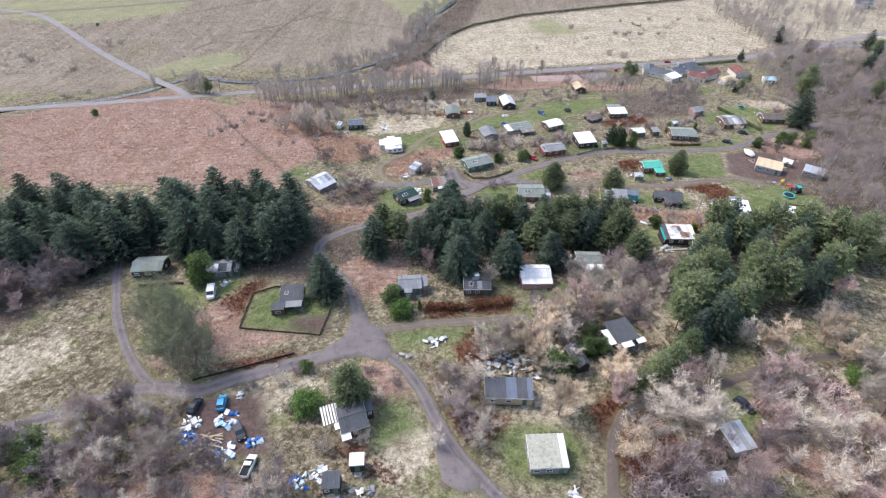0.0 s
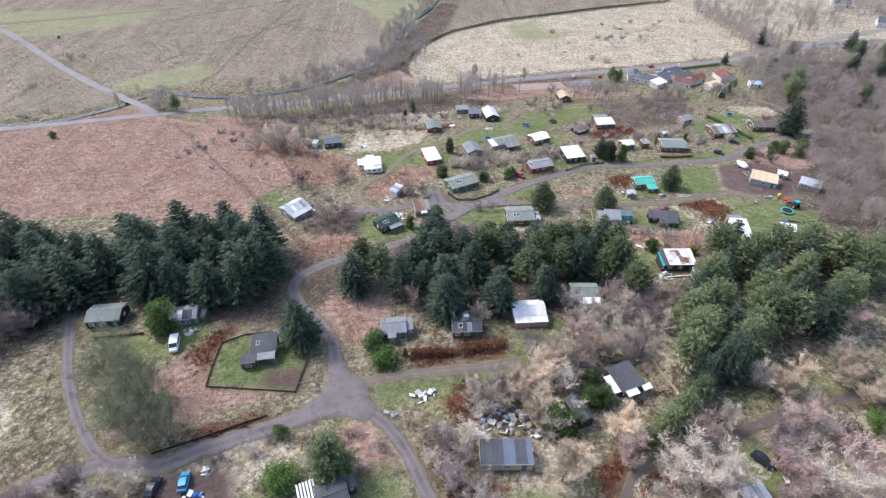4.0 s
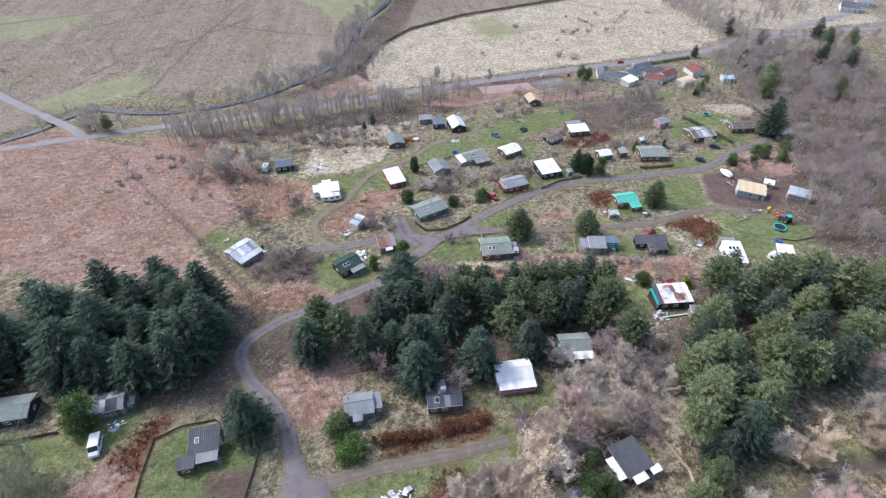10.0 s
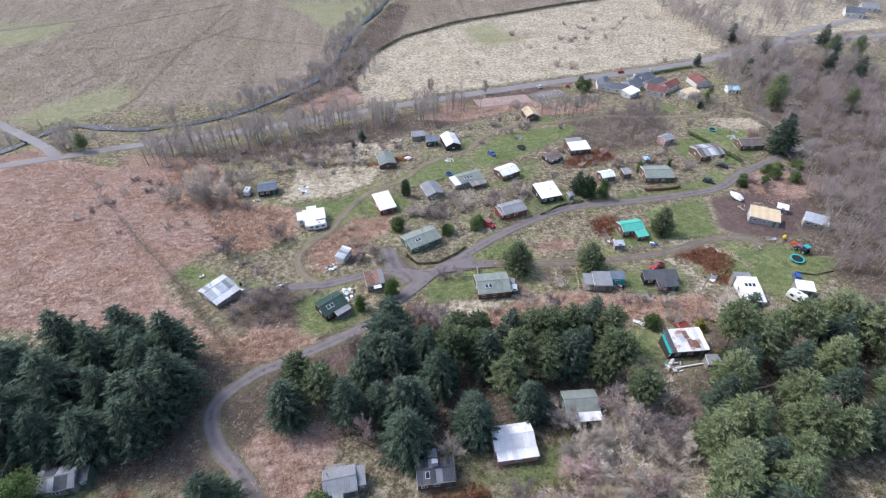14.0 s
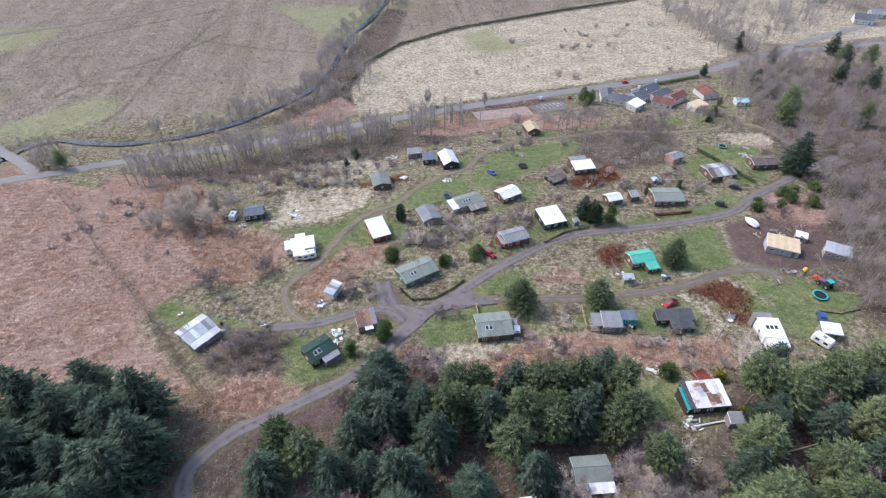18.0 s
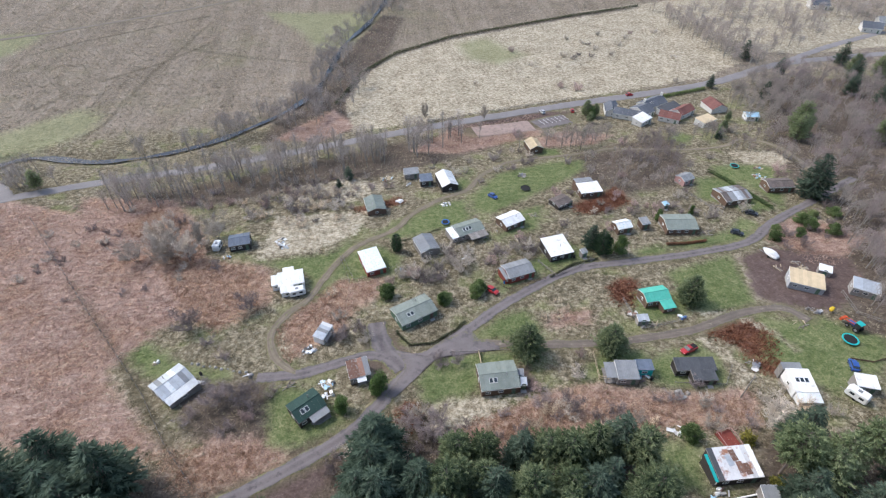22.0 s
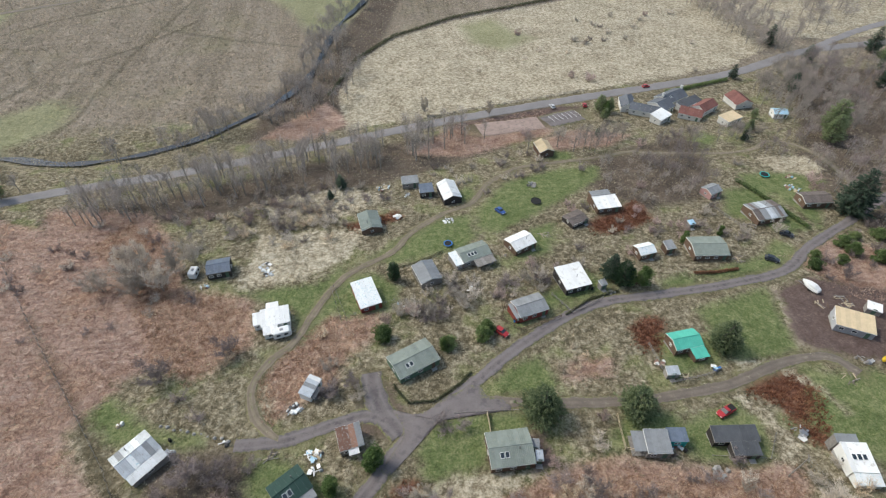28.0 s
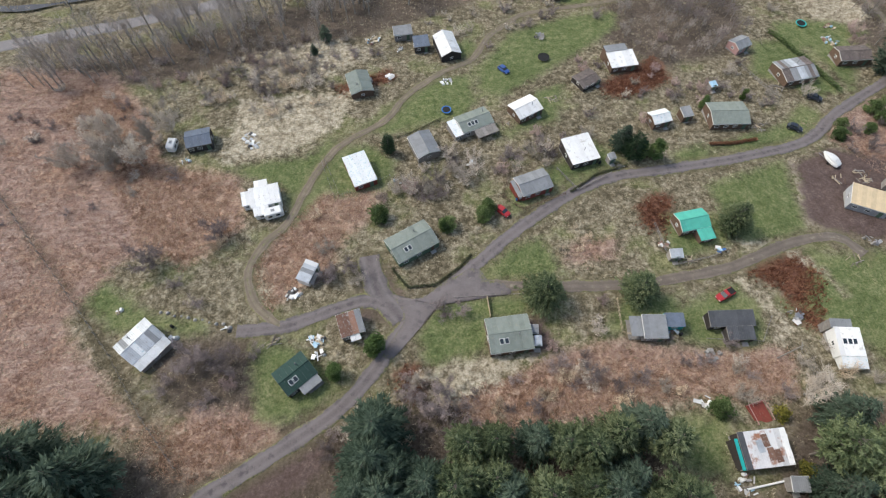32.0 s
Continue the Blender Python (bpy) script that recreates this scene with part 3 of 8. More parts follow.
road("car_park", 11.0, [(78.5, 286.6), (86, 289), (94.5, 291.4)], "dark tarmac car park with white bay lines", TARMAC, "car park")
road("gravel_yard", 11.0, [(49.5, 283.5), (64, 285.3), (76.5, 286.6)], "pinkish gravel yard beside the public road", PINK_GRAVEL, "yard")
road("road_farm", 4.5, [(236, 343), (256, 353), (285, 366), (335, 384)], "pale side road leading off to farm houses", ROAD_GREY)
road("track_inn", 2.0, [(150.5, 203.6), (158, 212), (165, 224), (167, 236), (167.5, 245), (163, 253.5), (156, 255.5), (148.5, 250.5), (135.5, 248.8), (122.9, 250.7), (105, 254.5)], "grey track curving down past the inn", TRACK_SAND)

BURN = np.array([(-260, 190), (-206.1, 227.8), (-188.5, 241.6), (-169.2, 246), (-153, 268), (-146.6, 284.1), (-136.7, 289.1), (-110.6, 281), (-93.6, 281.6), (-79.3, 285.6), (-65.3, 293.3), (-51.6, 305), (-36, 322), (-22, 349.8), (-10, 406.6), (8, 448.9), (30, 520)], float)


def smooth_line(p, step=1.5):
    """Catmull-Rom through the plan's points, at even steps."""
    q = np.vstack([2 * p[0] - p[1], p, 2 * p[-1] - p[-2]])
    out = []
    for i in range(1, len(q) - 2):
        n = max(2, int(np.linalg.norm(q[i + 1] - q[i]) / step))
        for s in np.arange(n) / n:
            a, b, c, d = q[i - 1], q[i], q[i + 1], q[i + 2]
            out.append(0.5 * (2 * b + (c - a) * s + (2 * a - 5 * b + 4 * c - d) * s * s + (3 * b - a - 3 * c + d) * s ** 3))
    out.append(p[-1])
    return np.array(out)


BURN = smooth_line(BURN, 4.0)


def line_distance(px, py, line):
    best = np.full(px.shape, 1e9)
    for (ax, ay), (bx, by) in zip(line[:-1], line[1:]):
        dx, dy = bx - ax, by - ay
        s = np.clip(((px - ax) * dx + (py - ay) * dy) / max(dx * dx + dy * dy, 1e-9), 0, 1)
        best = np.minimum(best, np.hypot(px - ax - s * dx, py - ay - s * dy))
    return best


def inside(px, py, poly):
    """Signed distance to a polygon, positive inside."""
    px, py = np.asarray(px, float), np.asarray(py, float)
    hit = np.zeros(px.shape, bool)
    for (ax, ay), (bx, by) in zip(poly, poly[1:] + poly[:1]):
        cross = ((ay > py) != (by > py)) & (px < (bx - ax) * (py - ay) / (by - ay + 1e-12) + ax)
        hit ^= cross
    d = line_distance(px, py, np.array(poly + poly[:1], float))
    return np.where(hit, d, -d)


def burn_depth(px, py):
    d = line_distance(px, py, BURN)
    return -1.5 * np.clip(1.5 - d / 4.5, 0, 1)


# one sheet: 1 m squares round the huts, wider and wider to the horizon
def axis(a, b, step, far):
    mid = np.arange(a, b + step, step)
    grow = np.cumsum(step * 1.14 ** np.arange(1, 60))
    return np.concatenate([(a - grow[grow < far])[::-1], mid, b + grow[grow < far]])


GX, GY = axis(-200, 195, 1.7, 2600), axis(30, 465, 1.7, 2600)
gx, gy = np.meshgrid(GX, GY)
flat_x, flat_y = gx.ravel(), gy.ravel()


def lumps(x, y):
    return 0.12 * np.sin(x * 0.31 + 1.7 * np.sin(y * 0.13)) * np.sin(y * 0.27 + 1.3 * np.sin(x * 0.11)) + 0.05 * np.sin(x * 1.1 + y * 0.7) * np.sin(y * 1.3 - x * 0.5)


near = (np.abs(flat_x) < 420) & (flat_y > -60) & (flat_y < 700)
masks = {}
nx, ny = flat_x[near], flat_y[near]


def union(polys):
    best = np.full(nx.shape, -1e9)
    for p in polys:
        best = np.maximum(best, inside(nx, ny, p))
    out = np.zeros(flat_x.shape)
    out[near] = np.clip(best / (9.0 if polys is SWARD else 5.0) + 0.5, 0, 1)
    return out


masks["lawn"], masks["bracken"], masks["rust"], masks["earth"], masks["pale"], masks["sward"], masks["litter"], masks["fern"] = (union(p) for p in (LAWNS, BRACKEN, RUST, EARTH, PALE, SWARD, LITTER, FERN))
rim = np.zeros(flat_x.shape)
rim[near] = np.clip(1.5 - np.min([line_distance(nx, ny, np.array(q, float)) for q in STRAW_RIMS], axis=0) / 1.3, 0, 0.62)
masks["pale"] = np.maximum(masks["pale"], rim)
for soft_k in ("lawn", "bracken"):
    masks[soft_k] = masks[soft_k] * (1 - rim)
road_d = np.full(nx.shape, 1e9)
LINES = {}
for k, (w, p, *_) in ROADS.items():
    LINES[k] = smooth_line(p)
    road_d = np.minimum(road_d, line_distance(nx, ny, LINES[k][::2]) - w / 2)
verge = np.zeros(flat_x.shape)
verge[near] = np.clip(1 - road_d / 1.6, 0, 1)
masks["verge"] = verge
dip = np.zeros(flat_x.shape)
dip[near] = burn_depth(nx, ny)
calm = np.zeros(flat_x.shape)
calm[near] = np.clip(road_d / 3.0, 0, 1)
field = np.clip((flat_y - 300 - 0.06 * flat_x) / 25, 0, 1)
field = np.maximum(field, np.clip((-flat_x - 150) / 20, 0, 1) * np.clip((flat_y - 250) / 20, 0, 1))
masks["field"] = field
ditch = np.zeros(flat_x.shape)
ditch[near] = np.clip(1.0 - np.min([line_distance(nx, ny, np.array(q, float)) for q in DITCHES], axis=0) / 1.6, 0, 1)
masks["ditch"] = ditch
z = height(flat_x, flat_y) + dip + lumps(flat_x, flat_y) * calm
me = bpy.data.meshes.new("ground")
nxv, nyv = len(GX), len(GY)
idx = np.arange(nxv * nyv).reshape(nyv, nxv)
quads = np.stack([idx[:-1, :-1], idx[:-1, 1:], idx[1:, 1:], idx[1:, :-1]], -1).reshape(-1, 4)
me.vertices.add(nxv * nyv)
me.vertices.foreach_set("co", np.stack([flat_x, flat_y, z], -1).ravel())
me.loops.add(quads.size)
me.loops.foreach_set("vertex_index", quads.ravel())
me.polygons.add(len(quads))
me.polygons.foreach_set("loop_start", np.arange(0, quads.size, 4))
me.polygons.foreach_set("use_smooth", np.ones(len(quads), bool))
me.update(calc_edges=True)
for k, v in masks.items():
    me.attributes.new(k, "FLOAT", "POINT").data.foreach_set("value", v.astype(np.float32))


def ground_material():
    m = bpy.data.materials.new("hillside_cover")
    m.use_nodes = True
    nt = m.node_tree
    b = nt.nodes["Principled BSDF"]
    vec = place_tex(nt)
    tiny, mid, wide, huge = noise_tex(nt, 2.2, 5, 0.75, vec), noise_tex(nt, 0.55, 7, 0.72, vec), noise_tex(nt, 0.09, 5, 0.62, vec), noise_tex(nt, 0.02, 4, 0.6, vec)

    def masked(name, soft=0.22):
        a = nt.nodes.new("ShaderNodeAttribute")
        a.attribute_name = name
        s = calc(nt, "ADD", a.outputs["Fac"], calc(nt, "MULTIPLY", calc(nt, "SUBTRACT", mid, 0.5), 1.6))
        r = nt.nodes.new("ShaderNodeMapRange")
        r.inputs[1].default_value, r.inputs[2].default_value = 0.5 - soft, 0.5 + soft
        nt.links.new(s, r.inputs[0])
        return calc(nt, "MULTIPLY", r.outputs[0], calc(nt, "MULTIPLY", a.outputs["Fac"], 6.0, True))

    blend = calc(nt, "ADD", calc(nt, "MULTIPLY", mid, 0.46), calc(nt, "ADD", calc(nt, "MULTIPLY", wide, 0.20), calc(nt, "MULTIPLY", tiny, 0.34)))
    # tussocks: rounded cushions, with the shade in the gaps between them painted darker
    cells = nt.nodes.new("ShaderNodeTexVoronoi")
    cells.inputs["Scale"].default_value, cells.inputs["Randomness"].default_value = 0.85, 1.0
    shift = nt.nodes.new("ShaderNodeVectorMath")
    shift.operation = "MULTIPLY_ADD"
    wob = nt.nodes.new("ShaderNodeTexNoise")
    wob.inputs["Scale"].default_value, wob.inputs["Detail"].default_value = 0.9, 3
    nt.links.new(vec, wob.inputs["Vector"])
    nt.links.new(wob.outputs["Color"], shift.inputs[0])
    shift.inputs[1].default_value = (1.5, 1.5, 0)
    nt.links.new(vec, shift.inputs[2])
    nt.links.new(shift.outputs[0], cells.inputs["Vector"])
    cushion = calc(nt, "SUBTRACT", 0.45, cells.outputs["Distance"])
    lumpy = calc(nt, "ADD", blend, calc(nt, "MULTIPLY", cushion, 0.16))
    # rough hillside: straw, brown litter, moss
    base = ramp(nt, lumpy, [(0.40, (0.092, 0.078, 0.048)), (0.46, (0.172, 0.145, 0.094)), (0.53, (0.28, 0.241, 0.168)), (0.61, (0.475, 0.42, 0.31))])
    mossy = ramp(nt, blend, [(0.42, (0.075, 0.095, 0.03)), (0.50, (0.145, 0.165, 0.06)), (0.60, (0.27, 0.27, 0.125))])
    base = mix(nt, ramp(nt, wide, [(0.52, (0, 0, 0)), (0.62, (0.65, 0.65, 0.65))]), base, mossy)
    # wide valley fields, combed by old rigs and ditches
    turn = nt.nodes.new("ShaderNodeMapping")
    turn.inputs["Rotation"].default_value = (0, 0, radians(42))
    turn.inputs["Scale"].default_value = (1.0, 0.07, 1.0)
    nt.links.new(vec, turn.inputs[0])
    rigs = noise_tex(nt, 0.16, 5, 0.7, turn.outputs[0])
    comb = calc(nt, "ADD", calc(nt, "MULTIPLY", rigs, 0.22), calc(nt, "MULTIPLY", blend, 0.78))
    meadow = ramp(nt, comb, [(0.40, (0.10, 0.085, 0.06)), (0.47, (0.21, 0.172, 0.13)), (0.54, (0.305, 0.255, 0.20)), (0.63, (0.43, 0.375, 0.305))])
    meadow = mix(nt, ramp(nt, huge, [(0.54, (0, 0, 0)), (0.68, (0.4, 0.4, 0.4))]), meadow, (0.20, 0.19, 0.10))
    col = mix(nt, masked("field"), base, meadow)
    col = mix(nt, masked("litter", 0.4), col, ramp(nt, blend, [(0.38, (0.06, 0.046, 0.036)), (0.50, (0.125, 0.098, 0.076)), (0.64, (0.23, 0.19, 0.148))]))
    swept = nt.nodes.new("ShaderNodeMapping")
    swept.inputs["Rotation"].default_value = (0, 0, radians(-24))
    swept.inputs["Scale"].default_value = (0.22, 1.0, 1.0)
    nt.links.new(vec, swept.inputs[0])
    lie = calc(nt, "ADD", calc(nt, "MULTIPLY", noise_tex(nt, 1.1, 5, 0.7, swept.outputs[0]), 0.4), calc(nt, "MULTIPLY", blend, 0.6))
    brown = ramp(nt, lie, [(0.40, (0.245, 0.158, 0.124)), (0.46, (0.345, 0.232, 0.186)), (0.53, (0.45, 0.326, 0.264)), (0.62, (0.59, 0.47, 0.388))])
    brown = mix(nt, ramp(nt, wide, [(0.46, (0, 0, 0)), (0.60, (0.7, 0.7, 0.7))]), brown, ramp(nt, lumpy, [(0.40, (0.14, 0.073, 0.047)), (0.50, (0.275, 0.162, 0.106)), (0.62, (0.47, 0.33, 0.232))]))
    col = mix(nt, masked("bracken", 0.3), col, brown)
    col = mix(nt, calc(nt, "MULTIPLY", masked("fern", 0.45), 0.65), col, ramp(nt, lumpy, [(0.40, (0.20, 0.118, 0.082)), (0.50, (0.36, 0.235, 0.168)), (0.62, (0.56, 0.43, 0.325))]))
    rust = ramp(nt, blend, [(0.38, (0.09, 0.038, 0.025)), (0.52, (0.17, 0.08, 0.052)), (0.66, (0.26, 0.145, 0.09))])
    col = mix(nt, masked("rust"), col, rust)
    col = mix(nt, masked("pale"), col, ramp(nt, lumpy, [(0.40, (0.22, 0.182, 0.123)), (0.495, (0.42, 0.366, 0.27)), (0.60, (0.63, 0.563, 0.436))]))
    col = mix(nt, calc(nt, "MULTIPLY", masked("sward", 0.45), 0.85), col, ramp(nt, blend, [(0.40, (0.18, 0.185, 0.095)), (0.54, (0.29, 0.29, 0.165)), (0.64, (0.40, 0.38, 0.24))]))
    green = ramp(nt, blend, [(0.38, (0.076, 0.103, 0.035)), (0.46, (0.128, 0.163, 0.064)), (0.54, (0.195, 0.22, 0.097)), (0.64, (0.33, 0.315, 0.175))])
    col = mix(nt, masked("lawn", 0.3), col, green)
    col = mix(nt, masked("earth"), col, ramp(nt, blend, [(0.38, (0.085, 0.058, 0.051)), (0.55, (0.15, 0.108, 0.095)), (0.68, (0.25, 0.195, 0.17))]))
    a = nt.nodes.new("ShaderNodeAttribute")
    a.attribute_name = "ditch"
    col = mix(nt, calc(nt, "MULTIPLY", a.outputs["Fac"], calc(nt, "MULTIPLY", mid, 1.5), True), col, (0.07, 0.06, 0.035))
    a = nt.nodes.new("ShaderNodeAttribute")
    a.attribute_name = "verge"
    col = mix(nt, calc(nt, "MULTIPLY", a.outputs["Fac"], calc(nt, "MULTIPLY", mid, 1.1)), col, (0.17, 0.15, 0.085))
    nt.links.new(col, b.inputs["Base Color"])
    b.inputs["Roughness"].default_value, b.inputs["Specular IOR Level"].default_value = 0.95, 0.15
    bp = nt.nodes.new("ShaderNodeBump")
    bp.inputs["Strength"].default_value, bp.inputs["Distance"].default_value = 0.9, 0.5
    nt.links.new(calc(nt, "ADD", calc(nt, "ADD", mid, calc(nt, "MULTIPLY", cushion, 0.5)), calc(nt, "MULTIPLY", tiny, 0.35)), bp.inputs["Height"])
    nt.links.new(bp.outputs[0], b.inputs["Normal"])
    return m


me.materials.append(ground_material())
ground = tagged(new("ground", me), "hillside of dead bracken, straw-coloured grass and mown lawns", "ground", kind="structure")


# roads: crowned ribbons that lie on the ground, with uneven edges
for k, (w, p, label, mat, cat) in ROADS.items():
    line = LINES[k]
    t = np.gradient(line, axis=0)
    t /= np.linalg.norm(t, axis=1)[:, None]
    nrm = np.stack([-t[:, 1], t[:, 0]], -1)
    s = Shape()
    rows = []
    for i, (c, n) in enumerate(zip(line, nrm)):
        j = 0.18 * math.sin(i * 1.7) + 0.14 * math.sin(i * 0.61 + 2)
        j2 = 0.18 * math.sin(i * 1.3 + 1) + 0.14 * math.sin(i * 0.47)
        ring = []
        for off, up in ((-w / 2 - 0.2 + j, -0.25), (-w / 2 + j, 0.05), (-w * 0.38, 0.07), (-w * 0.24, 0.08), (-w * 0.1, 0.1), (0, 0.11), (w * 0.1, 0.1), (w * 0.24, 0.08), (w * 0.38, 0.07), (w / 2 + j2, 0.05), (w / 2 + 0.2 + j2, -0.25)):
            q = c + n * off
            ring.append((q[0], q[1], ground_z(*q) + up + (0.01 if k == "road_turning" else 0.0)))
        rows.append(len(s.v))
        s.v.extend(ring)
    for a, b2 in zip(rows[:-1], rows[1:]):
        for q in range(10):
            s.f.append((a + q, b2 + q, b2 + q + 1, a + q + 1))
    me_r = s.mesh(k, mat, True)
    grassy = 0.62 if k in ("track_sand", "track_inn", "track_grass") else 0.3 if mat is not TARMAC else 0.0
    me_r.attributes.new("edge", "FLOAT", "POINT").data.foreach_set("value", np.tile([1.1, 0.85, 0.42, 0.05, 0.7 * grassy, grassy, 0.7 * grassy, 0.05, 0.42, 0.85, 1.1], len(rows)).astype(np.float32))
    me_r.attributes.new("rut", "FLOAT", "POINT").data.foreach_set("value", np.tile([0, 0, 0.25, 1, 0.2, 0, 0.2, 1, 0.25, 0, 0], len(rows)).astype(np.float32))
    ob = tagged(new(k, me_r), label, cat, kind="structure")

# splayed tarmac where lanes meet, and a lay-by: flat patches with rounded outlines
def patch(name, outline, label):
    edge = smooth_line(np.array(outline + outline[:1], float), 1.2)[:-1]
    cx, cy = edge.mean(0)
    s, k, rings = Shape(), len(edge), (1.03, 0.94, 0.66, 0.33)
    for f in rings:
        for i, (x, y) in enumerate(edge):
            u = f + (0.025 * math.sin(i * 1.9) if f > 0.9 else 0)
            px, py = cx + (x - cx) * u, cy + (y - cy) * u
            s.v.append((px, py, ground_z(px, py) + (-0.2 if f > 1 else 0.135)))
    s.v.append((cx, cy, ground_z(cx, cy) + 0.135))
    for r in range(3):
        for i in range(k):
            j = (i + 1) % k
            s.f.append((r * k + i, r * k + j, r * k + k + j, r * k + k + i))
    s.f.extend((3 * k + i, 3 * k + (i + 1) % k, 4 * k) for i in range(k))
    me = s.mesh(name, TARMAC, True)
    me.attributes.new("edge", "FLOAT", "POINT").data.foreach_set("value", np.repeat([1.0, 0.6, 0.1, 0.0, 0.0], [k, k, k, k, 1]).astype(np.float32))
    me.attributes.new("rut", "FLOAT", "POINT").data.foreach_set("value", np.repeat([0.0, 0.2, 0.8, 0.5, 0.4], [k, k, k, k, 1]).astype(np.float32))
    return tagged(new(name, me), label, "road", kind="structure")


patch("road_fork", [(-25.5, 71.6), (-22.0, 75.6), (-21.0, 79.6), (-20.9, 84.5), (-18.0, 84.0), (-16.2, 80.2), (-13.2, 78.6), (-12.4, 75.2), (-10.2, 70.6), (-12.0, 67.8), (-16.5, 69.2), (-22.0, 68.2), (-27.0, 66.6)], "wide splay of tarmac where three lanes meet")
patch("road_junction", [(6.5, 154.6), (12.1, 152.7), (19.7, 156.5), (25.5, 158.7), (26.8, 155.7), (31.6, 152.9), (31.1, 150.9), (22.4, 151.2), (15.2, 149.6), (10.7, 145.0), (5.3, 139.8), (3.4, 140.7), (6.9, 145.5), (8.5, 149.0)], "dark tarmac widening where the lane and the gravel track part")
patch("road_layby", [(-2.2, 52.5), (-0.6, 51.0), (2.2, 46.6), (6.4, 41.0), (4.8, 39.2), (0.4, 40.4), (-0.8, 44.0), (-1.6, 48.5)], "grey tarmac lay-by widening beside the lane")

# the burn: a strip of water in its bed
line = BURN
t = np.gradient(line, axis=0)
t /= np.linalg.norm(t, axis=1)[:, None]
s = Shape()
for i, (c, d) in enumerate(zip(line, t)):
    wd = 1.35 + 0.5 * math.sin(i * 0.5) + 0.35 * math.sin(i * 1.3)
    zc = ground_z(*c) - 0.75
    s.v.extend([(c[0] + d[1] * wd, c[1] - d[0] * wd, zc), (c[0] - d[1] * wd, c[1] + d[0] * wd, zc)])
    if i:
        s.f.append((2 * i - 2, 2 * i - 1, 2 * i + 1, 2 * i))
tagged(new("water", s.mesh("water", WATER, True)), "dark narrow burn winding along the valley floor", "stream", kind="structure")


# ---- huts ----
TAKEN = []      # plan circles that plants keep out of


def window_part(parent, x, y, z, w, h, facing):
    """A framed window proud of a wall; facing: 0 front (-y), 1 right (+x), 2 back, 3 left."""
    m = Matrix.Translation((x, y, z)) @ Matrix.Rotation(radians((0, 90, 180, 270)[facing]), 4, "Z")
    s = Shape()
    b = 0.09
    for q in ((-w / 2, -h / 2, w / 2, -h / 2 + b), (-w / 2, h / 2 - b, w / 2, h / 2), (-w / 2, -h / 2 + b, -w / 2 + b, h / 2 - b), (w / 2 - b, -h / 2 + b, w / 2, h / 2 - b), (-0.03, -h / 2 + b, 0.03, h / 2 - b)):
        s.box(q[0], -0.06, q[1], q[2], 0.01, q[3])
    fr = part("window", s, WHITE_PAINT, parent, at=m)
    part("pane", Shape().box(-w / 2 + b, -0.03, -h / 2 + b, w / 2 - b, -0.005, h / 2 - b), GLASS, fr)
    return fr


def sheet_roof(parent, w, d, eave, rise, over, roof, style, name="roof_sheet", pitch_w=1.05, ribs=3):
    """Roof of separate lapped sheets along local x; gable (ridge along x), mono (falls to the front) or back (falls to the back)."""
    L = w + 2 * over
    n = max(2, round(L / pitch_w))
    sw = L / n
    sides = {"gable": ((1, d / 2 + over, 0.0), (-1, d / 2 + over, 0.0)), "mono": ((1, d + 2 * over, d / 2 + over),), "back": ((-1, d + 2 * over, -d / 2 - over),)}[style]
    for sgn, run, start in sides:
        fall = rise * run / (d / 2 if style == "gable" else d)
        ln = math.hypot(run, fall)
        s = Shape()
        s.box(-sw / 2 + 0.008, -ln, 0, sw / 2 - 0.008, 0, 0.035)
        for i in range(ribs):
            c = -sw / 2 + sw * (i + 0.5) / ribs
            s.hull([(c - 0.06, -ln, 0.035), (c + 0.06, -ln, 0.035), (c + 0.06, 0, 0.035), (c - 0.06, 0, 0.035)], [(c - 0.03, -ln, 0.07), (c + 0.03, -ln, 0.07), (c + 0.03, 0, 0.07), (c - 0.03, 0, 0.07)])
        meshes = [s.mesh(name, r) for r in (roof if isinstance(roof, list) else [roof])]
        top = eave + rise + (rise * over / (d / 2 if style == "gable" else d) if style != "gable" else 0)
        tilt = math.degrees(math.atan2(fall, run))
        for i in range(n):
            x = -L / 2 + sw * (i + 0.5)
            lift = 0.004 * (i % 2)
            m = pose(x, start, top + 0.03 + lift, 0, 0, 0) if sgn > 0 else pose(x, start, top + 0.03 + lift, 0, 0, 180)
            k = int(i * len(meshes) / n) if sgn > 0 else int((n - 1 - i) * len(meshes) / n)
            part(name, meshes[k], roof, parent, at=m @ pose(0, 0, 0, tilt, 0, 0))
    if style == "gable":
        s = Shape()
        s.hull([(-L / 2, -0.2, eave + rise - 0.02), (L / 2, -0.2, eave + rise - 0.02), (L / 2, 0.2, eave + rise - 0.02), (-L / 2, 0.2, eave + rise - 0.02)], [(-L / 2, -0.04, eave + rise + 0.16), (L / 2, -0.04, eave + rise + 0.16), (L / 2, 0.04, eave + rise + 0.16), (-L / 2, 0.04, eave + rise + 0.16)])
        part("ridge_cap", s, roof[0] if isinstance(roof, list) else roof, parent)


